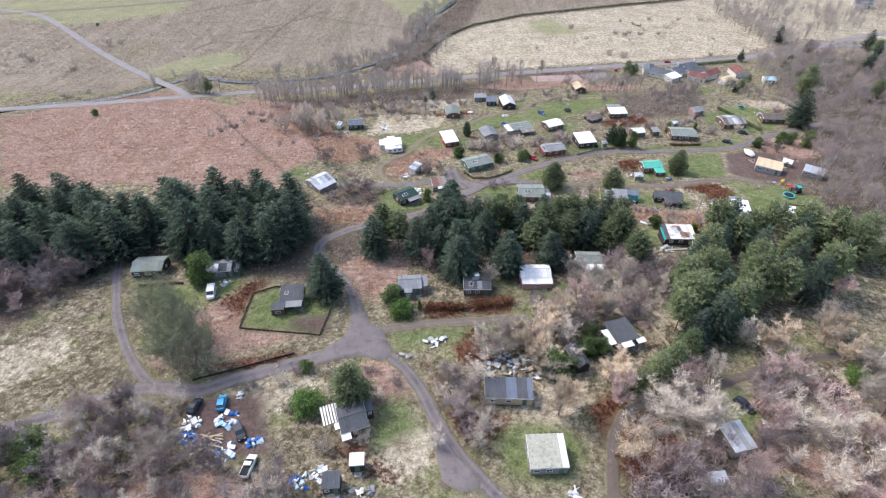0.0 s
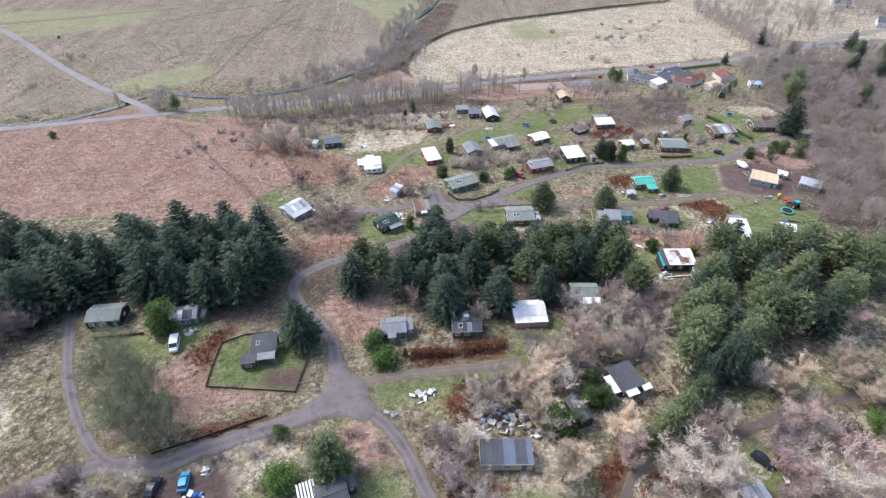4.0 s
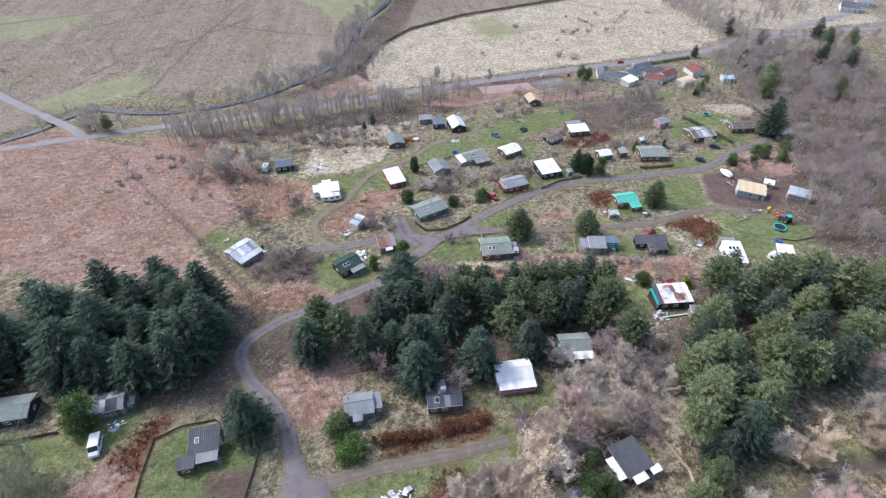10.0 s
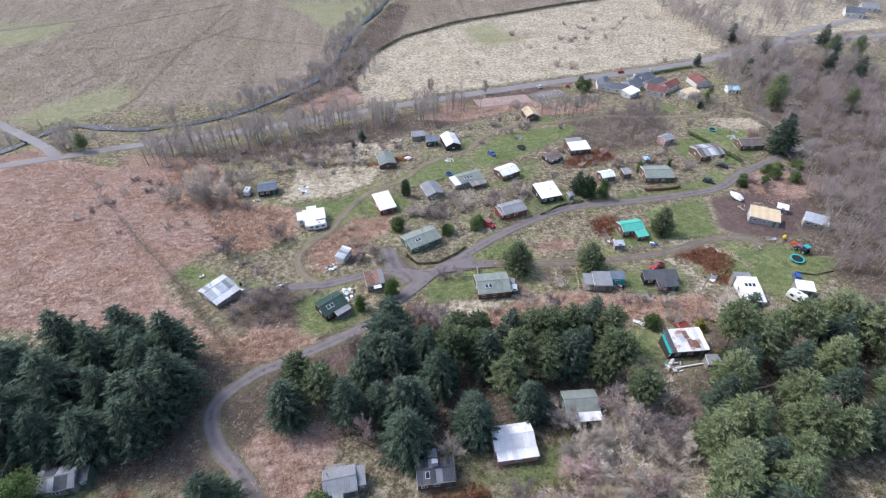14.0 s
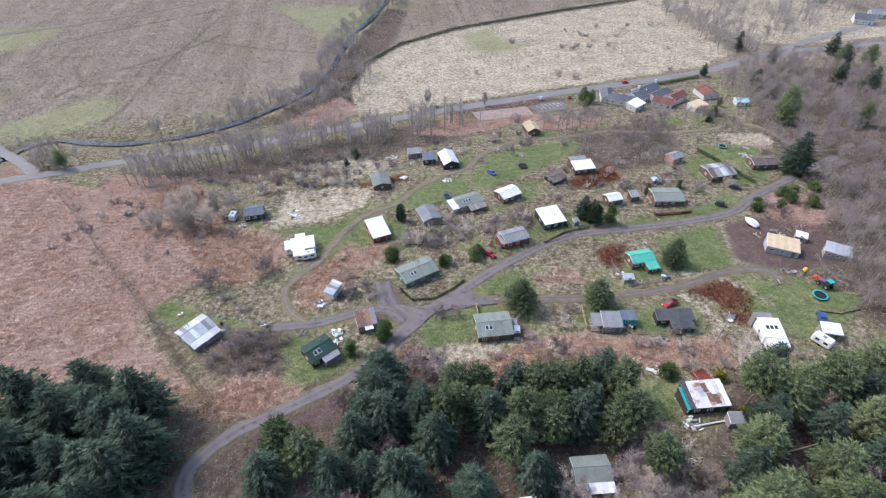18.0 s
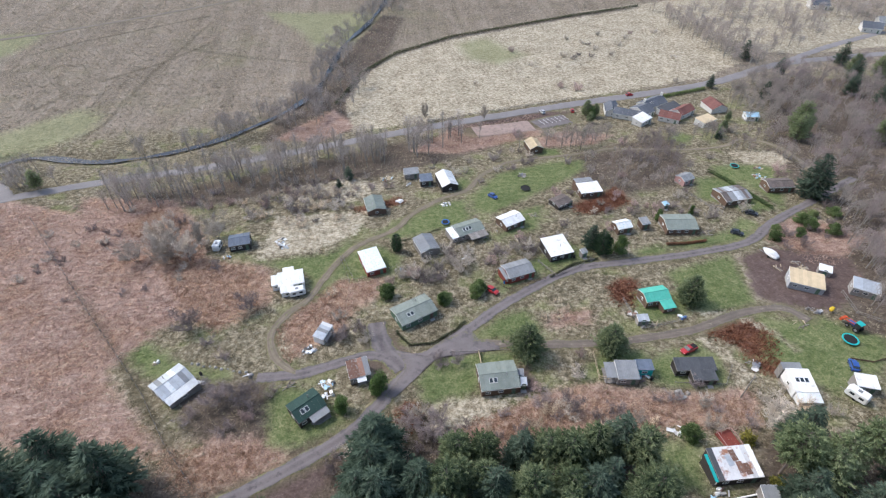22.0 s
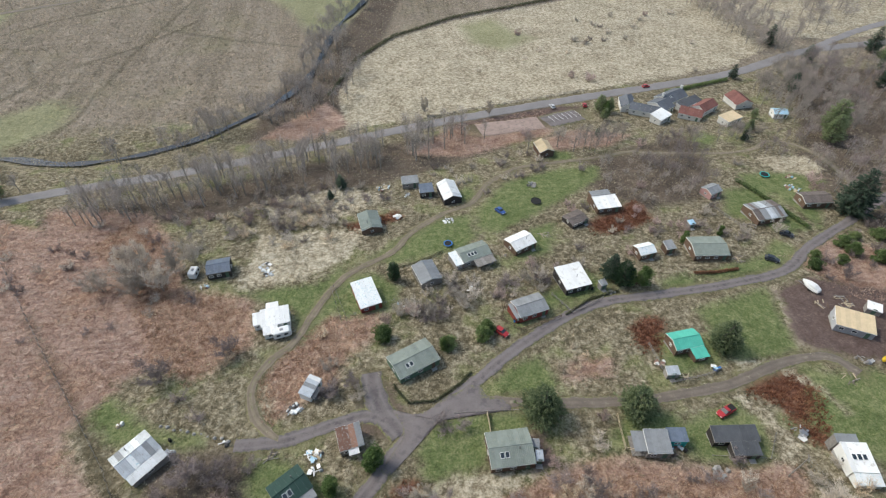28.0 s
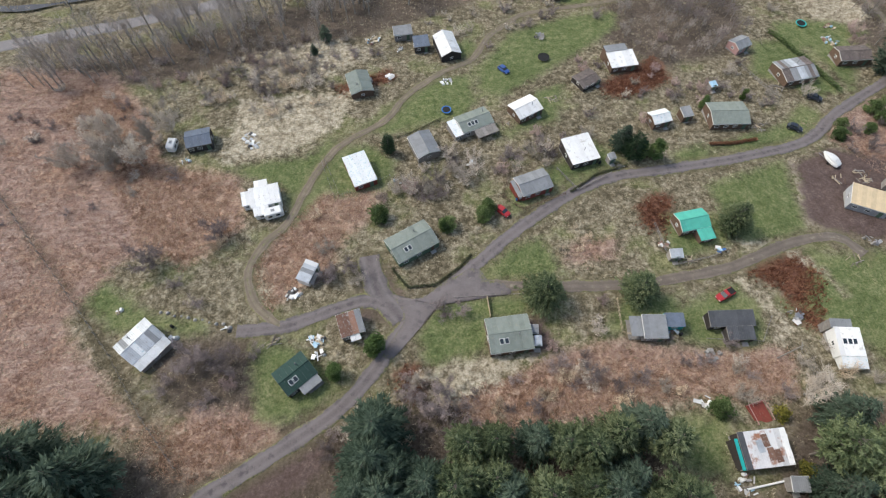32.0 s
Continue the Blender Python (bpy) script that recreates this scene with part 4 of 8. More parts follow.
def hut(x, y, rot, w, d, label, wall, roof, style="gable", turn=False, eave=2.2, rise=0.85, over=0.1, flue=None, name="hut", category="hut", group="huts on the hillside", wins=2, door=1, sheets=1.05, lights=0):
    """A timber hut on a skirted base. turn: the ridge runs along the depth instead of the width."""
    if turn:
        rot, w, d = rot + 90, d, w
    base = max(ground_z(x + a, y + b) for a in (-1.5, 1.5) for b in (-1.5, 1.5)) + 0.2
    h = thing(name, x, y, rot, label, category, group, z=base)
    TAKEN.append((x, y, 0.5 * math.hypot(w, d) + 0.6))
    drop = -1.2 - 0.08 * d
    part("base", Shape().box(-w / 2 + 0.08, -d / 2 + 0.08, drop, w / 2 - 0.08, d / 2 - 0.08, 0.0), CONCRETE, h)
    t = 0.12
    tops = {"gable": (eave, eave), "mono": (eave, eave + rise), "back": (eave + rise, eave)}[style]
    # boarded walls
    for yy, top, sg in ((-d / 2, tops[0], 1), (d / 2 - t, tops[1], -1)):
        s = Shape().box(-w / 2, yy, 0, w / 2, yy + t, top)
        part("wall", s, wall, h)
    for xx, sg in ((-w / 2, -1), (w / 2 - t, 1)):
        s = Shape()
        y0, y1 = -d / 2 + t, d / 2 - t
        if style == "gable":
            k = rise * t / (d / 2)
            ring = [(y0, 0), (y1, 0), (y1, eave + k), (0, eave + rise), (y0, eave + k)]
        else:
            ring = [(y0, 0), (y1, 0), (y1, tops[1]), (y0, tops[0])]
        s.hull([(xx, a, b) for a, b in ring], [(xx + t, a, b) for a, b in ring])
        part("wall", s, wall, h)
    sheet_roof(h, w, d, eave, rise, over, roof, style, pitch_w=sheets)
    # barge boards and eaves boards
    for sx in (-1, 1):
        xx = sx * (w / 2 + over)
        s = Shape()
        if style == "gable":
            k = rise / (d / 2)
            for a, b in (((-d / 2 - over), 0), (0, d / 2 + over)):
                za, zb = eave + rise - k * abs(a), eave + rise - k * abs(b)
                s.hull([(xx - 0.02, a, za - 0.16), (xx + 0.02, a, za - 0.16), (xx + 0.02, a, za + 0.02), (xx - 0.02, a, za + 0.02)], [(xx - 0.02, b, zb - 0.16), (xx + 0.02, b, zb - 0.16), (xx + 0.02, b, zb + 0.02), (xx - 0.02, b, zb + 0.02)])
        else:
            k = (tops[1] - tops[0]) / d
            za, zb = tops[0] - k * over, tops[1] + k * over
            a, b = -d / 2 - over, d / 2 + over
            s.hull([(xx - 0.02, a, za - 0.16), (xx + 0.02, a, za - 0.16), (xx + 0.02, a, za + 0.02), (xx - 0.02, a, za + 0.02)], [(xx - 0.02, b, zb - 0.16), (xx + 0.02, b, zb - 0.16), (xx + 0.02, b, zb + 0.02), (xx - 0.02, b, zb + 0.02)])
        part("barge_board", s, WHITE_PAINT if wall is not WOOD_DARK else WOOD_GREY, h)
    k = rise / (d / 2) if style == "gable" else (tops[1] - tops[0]) / d
    for sg, zt in ((-1, tops[0] - k * over), (1, tops[1] + (k if style == "mono" else -k) * over)):
        yy = sg * (d / 2 + over + 0.02)
        part("eaves_board", Shape().box(-w / 2 - over + 0.03, yy - 0.02, zt - 0.17, w / 2 + over - 0.03, yy + 0.02, zt + 0.02), WHITE_PAINT if wall is not WOOD_DARK else WOOD_GREY, h)
    # openings
    for i in range(wins):
        wx = -w / 2 + w * (i + 0.5) / (wins + door)
        window_part(h, wx, -d / 2 - 0.022, 1.25, min(1.1, w / (wins + door) * 0.6), 0.8, 0)
    if d > 3.5:
        window_part(h, w / 2 + 0.022, 0.0, 1.25, 0.9, 0.75, 1)
        window_part(h, -w / 2 - 0.022, 0.0, 1.25, 0.9, 0.75, 3)
    if door:
        dx = -w / 2 + w * (wins + 0.5) / (wins + door)
        dr = part("door", Shape().box(dx - 0.42, -d / 2 - 0.06, 0.02, dx + 0.42, -d / 2 - 0.024, 1.95), WOOD_GREEN if wall is not WOOD_GREEN else WOOD_BROWN, h)
        part("door_handle", Shape().tube((dx + 0.32, -d / 2 - 0.06, 1.0), (dx + 0.32, -d / 2 - 0.11, 1.0), 0.025, 0.025), STEEL, dr)
        part("doorstep", Shape().box(dx - 0.6, -d / 2 - 0.9, -1.2, dx + 0.6, -d / 2 - 0.06, -0.06), CONCRETE, h)
    slope = lambda yy: (eave + rise - rise * abs(yy) / (d / 2)) if style == "gable" else tops[0] + (tops[1] - tops[0]) * (yy + d / 2) / d
    if flue is not None:
        fx, fy = flue[0] * w / 2, flue[1] * d / 2
        p = part("flue", Shape().tube((fx, fy, slope(fy) - 0.1), (fx, fy, slope(fy) + 0.9), 0.09, 0.09, 8), STEEL, h)
        part("cowl", Shape().tube((fx, fy, slope(fy) + 0.93), (fx, fy, slope(fy) + 1.08), 0.16, 0.05, 8), STEEL, p)
    for i in range(lights):
        lx, ly = -w * 0.22 + i * 0.95, -d * 0.22 if style == "gable" else 0.0
        k = math.degrees(math.atan2(rise, d / 2 if style == "gable" else d))
        rl = part("rooflight", Shape().box(-0.4, -0.55, 0.0, 0.4, 0.55, 0.13), WHITE_PAINT, h, at=pose(lx, ly, slope(ly) + 0.05, k))
        part("pane", Shape().box(-0.33, -0.48, 0.131, 0.33, 0.48, 0.137), GLASS, rl)
    return h


def lean_to(h, x0, x1, y0, y1, z_back, z_front, roof, posts=True, wall=None, name="porch"):
    """A lower roof against a hut, in the hut's own axes, sheeted, on posts or walls."""
    n = max(2, round((x1 - x0) / 1.0))
    sw = (x1 - x0) / n
    p = new(name)
    p.empty_display_size = 0.2
    p.parent = h
    for i in range(n):
        a, b = x0 + sw * i + 0.006, x0 + sw * (i + 1) - 0.006
        s = Shape().slab([(a, y0, z_front), (b, y0, z_front), (b, y1, z_back), (a, y1, z_back)], 0.04)
        c = (a + b) / 2
        s.slab([(c - 0.05, y0, z_front + 0.04), (c + 0.05, y0, z_front + 0.04), (c + 0.05, y1, z_back + 0.04), (c - 0.05, y1, z_back + 0.04)], 0.04)
        part("roof_sheet", s, roof, p)
    if wall:
        g = 0.15
        s = Shape()
        s.hull([(x0 + g, y0 + g, -1.2), (x1 - g, y0 + g, -1.2), (x1 - g, y1, -1.2), (x0 + g, y1, -1.2)], [(x0 + g, y0 + g, z_front), (x1 - g, y0 + g, z_front), (x1 - g, y1, z_back - 0.02), (x0 + g, y1, z_back - 0.02)])
        part("wall", s, wall, p)
        window_part(p, (x0 + x1) / 2, y0 + g - 0.005, 1.2, min(1.2, (x1 - x0) * 0.4), 0.7, 0)
    elif posts:
        for xx in (x0 + 0.15, x1 - 0.15):
            part("post", Shape().box(xx - 0.05, y0 + 0.1, -1.4, xx + 0.05, y0 + 0.2, z_front), WOOD_GREY, p)
        part("deck", Shape().box(x0, y0, -0.15, x1, y1 - 0.02, -0.03), WOOD_GREY, p)
    return p


GABLE, MONO = "gable", "mono"
hut(-36.8, 204.4, 8, 6.0, 5.2, "blue-grey sheet-roofed hut among bare birches", WOOD_DARK, BLUE_GREY_ROOF, flue=(0.5, 0.3))
h = hut(-19.5, 183.0, 8, 6.6, 5.0, "white flat-roofed hut with several added rooms", WHITE_PAINT, WHITE_ROOF, MONO, rise=0.3)
lean_to(h, -5.2, -3.3, -1.5, 2.2, 2.3, 2.0, WHITE_ROOF, wall=WHITE_PAINT, name="annexe")
lean_to(h, -3.0, 0.5, -4.9, -2.5, 2.2, 1.9, WHITE_ROOF, wall=WHITE_PAINT, name="annexe")
lean_to(h, -2.0, 1.0, 2.5, 4.6, 2.2, 2.45, WHITE_ROOF, wall=WHITE_PAINT, name="annexe")
hut(4.0, 220.0, 9, 6.0, 7.6, "weathered green felt-roofed hut beside a sandy track", WOOD_BROWN, GREEN_GREY_ROOF, turn=True, flue=(-0.4, 0.3))
hut(2.4, 188.0, 16, 5.4, 8.6, "white hut roof patched with faded blue sheeting", WOOD_RED, STAINED_ROOF, MONO, turn=False, rise=0.5, wins=1)
hut(18.4, 194.0, 16, 5.7, 7.0, "grey sheet-roofed hut behind bare hedging", WOOD_GREY, GREY_ROOF, turn=True)
hut(30.0, 233.5, 9, 5.8, 9.0, "white-roofed hut with a dark open gable", WOOD_DARK, WHITE_ROOF, turn=True, eave=2.4, rise=1.3)
hut(22.8, 236.1, 3, 4.4, 4.0, "small blue-roofed shed in a cluttered yard", WOOD_DARK, BLUE_GREY_ROOF, MONO, rise=0.5, name="shed", category="shed", wins=1)
hut(18.0, 242.8, 3, 5.4, 3.6, "grey flat-roofed shed in a cluttered yard", WOOD_GREY, GREY_ROOF, MONO, rise=0.3, name="shed", category="shed", wins=1)
h = hut(12.3, 165.6, 24, 9.8, 6.4, "large green felt-roofed hut in a hedged garden", WOOD_GREEN, GREEN_GREY_ROOF, flue=(0.3, 0.5), lights=2)
h = hut(32.0, 200.6, 18, 8.6, 5.6, "long green-grey hut with rooflights and a boarded porch", WOOD_GREY, GREEN_GREY_ROOF, lights=3, flue=(0.7, 0.4))
lean_to(h, -1.5, 4.3, -5.6, -2.8, 2.1, 1.8, WOOD_GREY)
lean_to(h, -6.6, -4.3, -3.0, 2.4, 2.2, 2.0, STAINED_ROOF, wall=WOOD_GREY, name="annexe")
hut(46.1, 203.5, 24, 7.1, 5.6, "white-roofed hut on a low deck", WOOD_BROWN, WHITE_ROOF, flue=(0.4, -0.3))
hut(55.7, 186.6, 10, 7.1, 7.4, "bright white-roofed hut behind a hedged lawn", WOOD_DARK, WHITE_ROOF, MONO, rise=0.7, flue=(0.2, -0.2))
h = hut(42.0, 178.1, 14, 7.6, 5.4, "red-boarded hut with a blue-grey roof", WOOD_RED, GREY_ROOF)
lean_to(h, -4.9, -3.7, -2.5, 2.2, 2.1, 1.9, GREY_ROOF, wall=WOOD_RED, name="annexe")
hut(79.1, 194.9, 9, 4.8, 4.0, "small pale blue and white roofed hut", WOOD_BROWN, STAINED_ROOF, wins=1)
hut(86.5, 195.5, 5, 2.6, 2.8, "small brown shed beside a hut", WOOD_BROWN, GREY_ROOF, MONO, rise=0.4, name="shed", category="shed", wins=0)
h = hut(96.8, 193.6, -6, 9.5, 7.2, "green-grey roofed hut with a front porch", WOOD_BROWN, GREEN_GREY_ROOF, wins=3)
h = hut(77.5, 219.0, 3, 7.6, 5.4, "white-roofed hut ringed by dead bracken", WOOD_BROWN, WHITE_ROOF, MONO, rise=0.5)
lean_to(h, -3.9, 2.5, 2.7, 5.4, 2.75, 2.9, GREY_ROOF, wall=WOOD_BROWN, name="annexe")
hut(123.0, 207.6, 6, 9.6, 7.6, "brown hut with a patchy grey roof", WOOD_BROWN, [BROWN_ROOF, GREY_ROOF, GREY_ROOF, METAL_ROOF, GREY_ROOF, BROWN_ROOF, GREY_ROOF], turn=False, flue=(0.2, 0.4))
hut(142.6, 211.9, -4, 9.0, 5.4, "low dark brown hut under a tall tree", WOOD_BROWN, BROWN_ROOF)
hut(113.8, 221.5, 20, 4.8, 4.2, "small red-walled hut among bare bushes", WOOD_PINK, GREY_ROOF, wins=1)
h = hut(73.8, 162.3, 5, 6.6, 4.6, "hut with a bright turquoise sheet roof", WOOD_BROWN, TURQUOISE_ROOF)
lean_to(h, -0.2, 3.3, -5.2, -2.3, 2.15, 1.85, TURQUOISE_ROOF, wall=WOOD_BROWN, name="annexe")
hut(115.7, 162.1, -30, 8.1, 5.4, "half-built hut with a bare new board roof", BLOCK_GREY, CREAM_ROOF, MONO, rise=0.5)
h = hut(-41.3, 150.0, 45, 7.2, 5.6, "galvanised sheet-roofed hut by the boundary fence", WOOD_GREY, [METAL_ROOF, METAL_ROOF, STAINED_ROOF, METAL_ROOF, METAL_ROOF, GREY_ROOF, METAL_ROOF], flue=(-0.2, 0.5))
lean_to(h, -3.6, 3.6, -4.9, -2.8, 2.15, 1.8, METAL_ROOF, wall=WOOD_GREY, name="annexe")
h = hut(-9.8, 161.2, 62, 4.6, 2.6, "battered silver-roofed shed among bare scrub", WHITE_PAINT, [METAL_ROOF, GREY_ROOF, METAL_ROOF, WHITE_ROOF], MONO, rise=0.3, eave=2.0, name="shed", category="shed", wins=1)
lean_to(h, -2.3, 0.6, -2.3, -1.35, 1.9, 1.6, SLATE_ROOF)
h = hut(-11.9, 139.3, 34, 6.3, 5.2, "dark green felt-roofed hut on a lawn", WOOD_DARK, DARK_GREEN_ROOF, flue=(0.35, 0.35), lights=2)
lean_to(h, -1.0, 3.0, -4.3, -2.6, 2.1, 1.85, GREY_ROOF)
h = hut(-1.4, 147.8, 11, 4.5, 4.4, "hut with a rusted sheet roof and grey porch", WOOD_GREY, [RUST_ROOF, RUST_ROOF, RUST_ROOF, GREY_ROOF], MONO, rise=0.6, wins=1)
lean_to(h, -0.8, 1.2, -3.4, -2.2, 2.05, 1.8, WHITE_ROOF)
h = hut(28.3, 141.4, 0, 8.2, 6.8, "grey-green roofed hut beside a mown lawn", WOOD_BROWN, GREEN_GREY_ROOF, lights=2, flue=(0.4, -0.2))
h = hut(56.0, 138.8, -8, 4.4, 4.4, "grey-roofed hut with a brown deck", WOOD_GREY, GREY_ROOF, MONO, rise=0.4, wins=1)
lean_to(h, -4.6, -2.2, -1.8, 2.2, 2.0, 1.9, GREY_ROOF, name="porch")
lean_to(h, 2.2, 6.0, 0.0, 2.8, 2.3, 2.1, BLUE_GREY_ROOF, wall=TEAL, name="annexe")
hut(71.3, 138.4, -6, 8.6, 2.9, "low black hut with a ribbed roof", WOOD_DARK, SLATE_ROOF, MONO, eave=1.9, rise=0.5)
hut(71.8, 135.3, -6, 5.0, 2.4, "low black shed in front of a black hut", WOOD_DARK, SLATE_ROOF, MONO, eave=1.7, rise=0.3, name="shed", category="shed", wins=1)
h = hut(90.4, 130.6, -10, 4.6, 5.2, "white hut with rooflights and a sheeted front", WHITE_PAINT, WHITE_ROOF, MONO, rise=0.5, lights=3)
lean_to(h, -2.2, 2.5, -4.9, -2.6, 2.1, 1.7, STAINED_ROOF, wall=WHITE_PAINT, name="annexe")
lean_to(h, -2.7, 1.4, 2.6, 4.4, 2.6, 2.4, GREY_ROOF, wall=WOOD_GREY, name="annexe")
h = hut(65.5, 114.9, -2, 8.0, 5.6, "hut with a rust-streaked white sheet roof", WOOD_DARK, [SLATE_ROOF, PATCHED_ROOF, PATCHED_ROOF, PATCHED_ROOF, PATCHED_ROOF, PATCHED_ROOF, PATCHED_ROOF, WHITE_ROOF, WHITE_ROOF], MONO, rise=0.6)
lean_to(h, -4.75, -4.15, -2.9, 2.0, 2.4, 1.9, TEAL, wall=WOOD_DARK, name="store")
for lx, ly, mt in ((0.6, -0.9, RUST_ROOF), (1.7, -1.3, RUST_ROOF), (0.2, 1.2, RUST_ROOF), (3.5, 0.9, WHITE_ROOF), (-0.9, 0.4, METAL_ROOF)):
    part("loose_sheet", Shape().slab([(-0.55, -1.0, 0), (0.55, -1.0, 0.02), (0.55, 1.0, 0), (-0.55, 1.0, 0.03)], 0.03), mt, h, at=pose(lx, ly, 2.2 + 0.6 * (ly + 2.8) / 5.6 + 0.12, 6.1, 0, 7 * math.sin(lx * 5)))
part("deck", Shape().box(-4.9, -5.3, -1.6, 4.3, -2.95, -0.35), WOOD_GREY, h, "grey weathered timber deck")
part("deck_rail", Shape().box(-4.9, -5.32, 0.4, 1.2, -5.22, 0.52), WOOD_GREY, h)
for px in (-4.8, -2.8, -0.8, 1.1):
    part("post", Shape().box(px - 0.05, -5.32, -0.35, px + 0.05, -5.22, 0.5), WOOD_GREY, h)
wp = thing("drain_pipe", 60.9, 109.4, 3, "long white plastic pipe lying in front of a hut", "pipe")
part("pipe", Shape().tube((0, 0, 0.25), (7.4, 0, 0.25), 0.17, 0.17, 10), WHITE_PAINT, wp)
part("cap", Shape().tube((-0.12, 0, 0.25), (0, 0, 0.25), 0.2, 0.2, 10), CONCRETE, wp)
hut(68.6, 109.0, -8, 2.7, 2.1, "small grey lean-to shed by a rusty hut", WOOD_GREY, GREY_ROOF, MONO, rise=0.4, eave=1.8, name="shed", category="shed", wins=0)
h = hut(-8.0, 92.0, 5, 5.4, 4.4, "cross-gabled grey-roofed hut behind evergreen bushes", WOOD_GREY, GREY_ROOF, flue=(-0.7, 0.4))
lean_to(h, -1.4, 0.4, -3.6, -2.2, 2.3, 2.1, GREY_ROOF, wall=WOOD_GREY, name="porch")
lean_to(h, 2.8, 4.3, -1.6, 1.9, 2.2, 2.0, GREY_ROOF, wall=WOOD_GREY, name="annexe")
part("deck", Shape().box(-2.6, 2.3, -1.0, 1.0, 4.2, -0.1), WOOD_GREY, h)
h = hut(-35.4, 87.6, 6, 5.2, 5.0, "dark felt-roofed hut inside a fenced lawn", WOOD_BROWN, SLATE_ROOF, MONO, rise=0.35, lights=1)
lean_to(h, -4.3, -1.2, -5.0, -2.5, 2.2, 2.1, SLATE_ROOF, wall=WOOD_BROWN, name="annexe")
lean_to(h, -1.1, 2.6, -4.3, -2.5, 2.25, 2.0, GREY_ROOF)
hut(-74.3, 99.6, 4, 7.5, 5.4, "long green-grey roofed hut with a low front fence", WOOD_DARK, GREEN_GREY_ROOF)
h = hut(-56.3, 98.8, 6, 6.2, 4.2, "weathered grey hut patched with old sheets", WOOD_GREY, [GREY_ROOF, GREY_ROOF, METAL_ROOF, SLATE_ROOF, SLATE_ROOF, GREY_ROOF])
lean_to(h, 3.1, 4.9, -1.4, 1.8, 2.0, 1.8, SLATE_ROOF, wall=WOOD_GREEN, name="annexe")
hut(-56.0, 104.5, 10, 1.8, 1.8, "tiny grey shed in the shade of spruces", WOOD_DARK, GREY_ROOF, MONO, rise=0.3, eave=1.8, name="shed", category="shed", wins=0)
h = hut(8.2, 91.6, 0, 6.4, 4.2, "dark grey hut with a brick chimney", WOOD_BROWN, [SLATE_ROOF, BROWN_ROOF, SLATE_ROOF, GREY_ROOF, SLATE_ROOF, SLATE_ROOF, GREY_ROOF], lights=1)
lean_to(h, -1.4, 0.6, 2.2, 4.0, 2.1, 2.4, GREY_ROOF, wall=WOOD_BROWN, name="annexe")
part("chimney", Shape().box(-0.6, 0.3, 2.2, 0.5, 1.1, 4.2), BLOCK_GREY, h, "grey block chimney stack")
h = hut(22.8, 96.4, 1, 7.4, 4.6, "pink-walled hut with a bright white sheet roof", WOOD_PINK, WHITE_ROOF)
lean_to(h, -3.6, 3.9, -4.2, -2.3, 2.1, 1.85, WHITE_ROOF, wall=WOOD_PINK, name="annexe")
h = hut(37.5, 102.4, -3, 6.4, 4.6, "pale green roofed hut beside bare trees", WOOD_GREEN, GREEN_GREY_ROOF)
lean_to(h, -1.2, 3.3, -4.2, -2.3, 2.15, 1.85, WHITE_ROOF)
lean_to(h, -3.2, -1.3, -3.6, -2.4, 2.1, 1.9, METAL_ROOF, wall=TEAL, name="annexe")
h = hut(38.2, 74.8, 18, 5.2, 5.6, "black felt-roofed hut with white roof panels", WOOD_DARK, SLATE_ROOF, MONO, rise=0.4)
lean_to(h, -4.2, -2.6, -2.6, 1.4, 2.2, 2.0, WHITE_ROOF)
lean_to(h, -2.0, 0.6, -4.2, -2.8, 2.2, 2.0, WHITE_ROOF)
lean_to(h, 1.6, 3.6, -4.0, -2.8, 2.2, 2.0, WHITE_ROOF)
hut(27.2, 67.6, 22, 2.6, 5.4, "narrow dark shed under bare trees", WOOD_DARK, SLATE_ROOF, turn=True, name="shed", category="shed", wins=0)
h = hut(-16.2, 52.4, 20, 4.8, 5.2, "brown hut with a grey roof and white slatted pergola", WOOD_BROWN, SLATE_ROOF, turn=False, rise=0.7, flue=(-0.3, 0.5))
lean_to(h, 2.45, 4.0, 0.2, 2.4, 2.1, 1.85, SLATE_ROOF, wall=WOOD_DARK, name="annexe")
lean_to(h, -2.6, -0.9, -3.9, -2.7, 2.05, 1.85, WHITE_ROOF)
hut(-17.8, 40.2, 4, 2.7, 2.5, "dark flat-roofed shed in a cluttered yard", WOOD_DARK, SLATE_ROOF, MONO, rise=0.15, name="shed", category="shed", wins=1)
hut(-14.2, 43.9, 4, 2.3, 2.0, "small white-roofed shed in a cluttered yard", WOOD_DARK, WHITE_ROOF, MONO, rise=0.2, name="shed", category="shed", wins=0)
hut(12.4, 59.0, -2, 8.8, 4.2, "derelict hut with a sagging dark roof", WOOD_PALE, [SLATE_ROOF, SLATE_ROOF, SLATE_ROOF, BLUE_GREY_ROOF, SLATE_ROOF, SLATE_ROOF, BLUE_GREY_ROOF], MONO, rise=0.4)
hut(17.4, 45.4, 2, 6.2, 5.6, "pale mossy-roofed hut in a small clearing", WOOD_GREY, [MOSSY_ROOF, MOSSY_ROOF, MOSSY_ROOF, MOSSY_ROOF, MOSSY_ROOF, WHITE_ROOF, MOSSY_ROOF], MONO, rise=0.5)
hut(50.6, 48.3, 14, 4.0, 4.8, "collapsing pale grey hut among birches", WOOD_GREY, [METAL_ROOF, GREY_ROOF, METAL_ROOF], MONO, rise=0.5)
hut(44.2, 40.7, 6, 2.8, 1.9, "small pale ramshackle shed", WOOD_GREY, METAL_ROOF, MONO, rise=0.3, eave=1.7, name="shed", category="shed", wins=1)
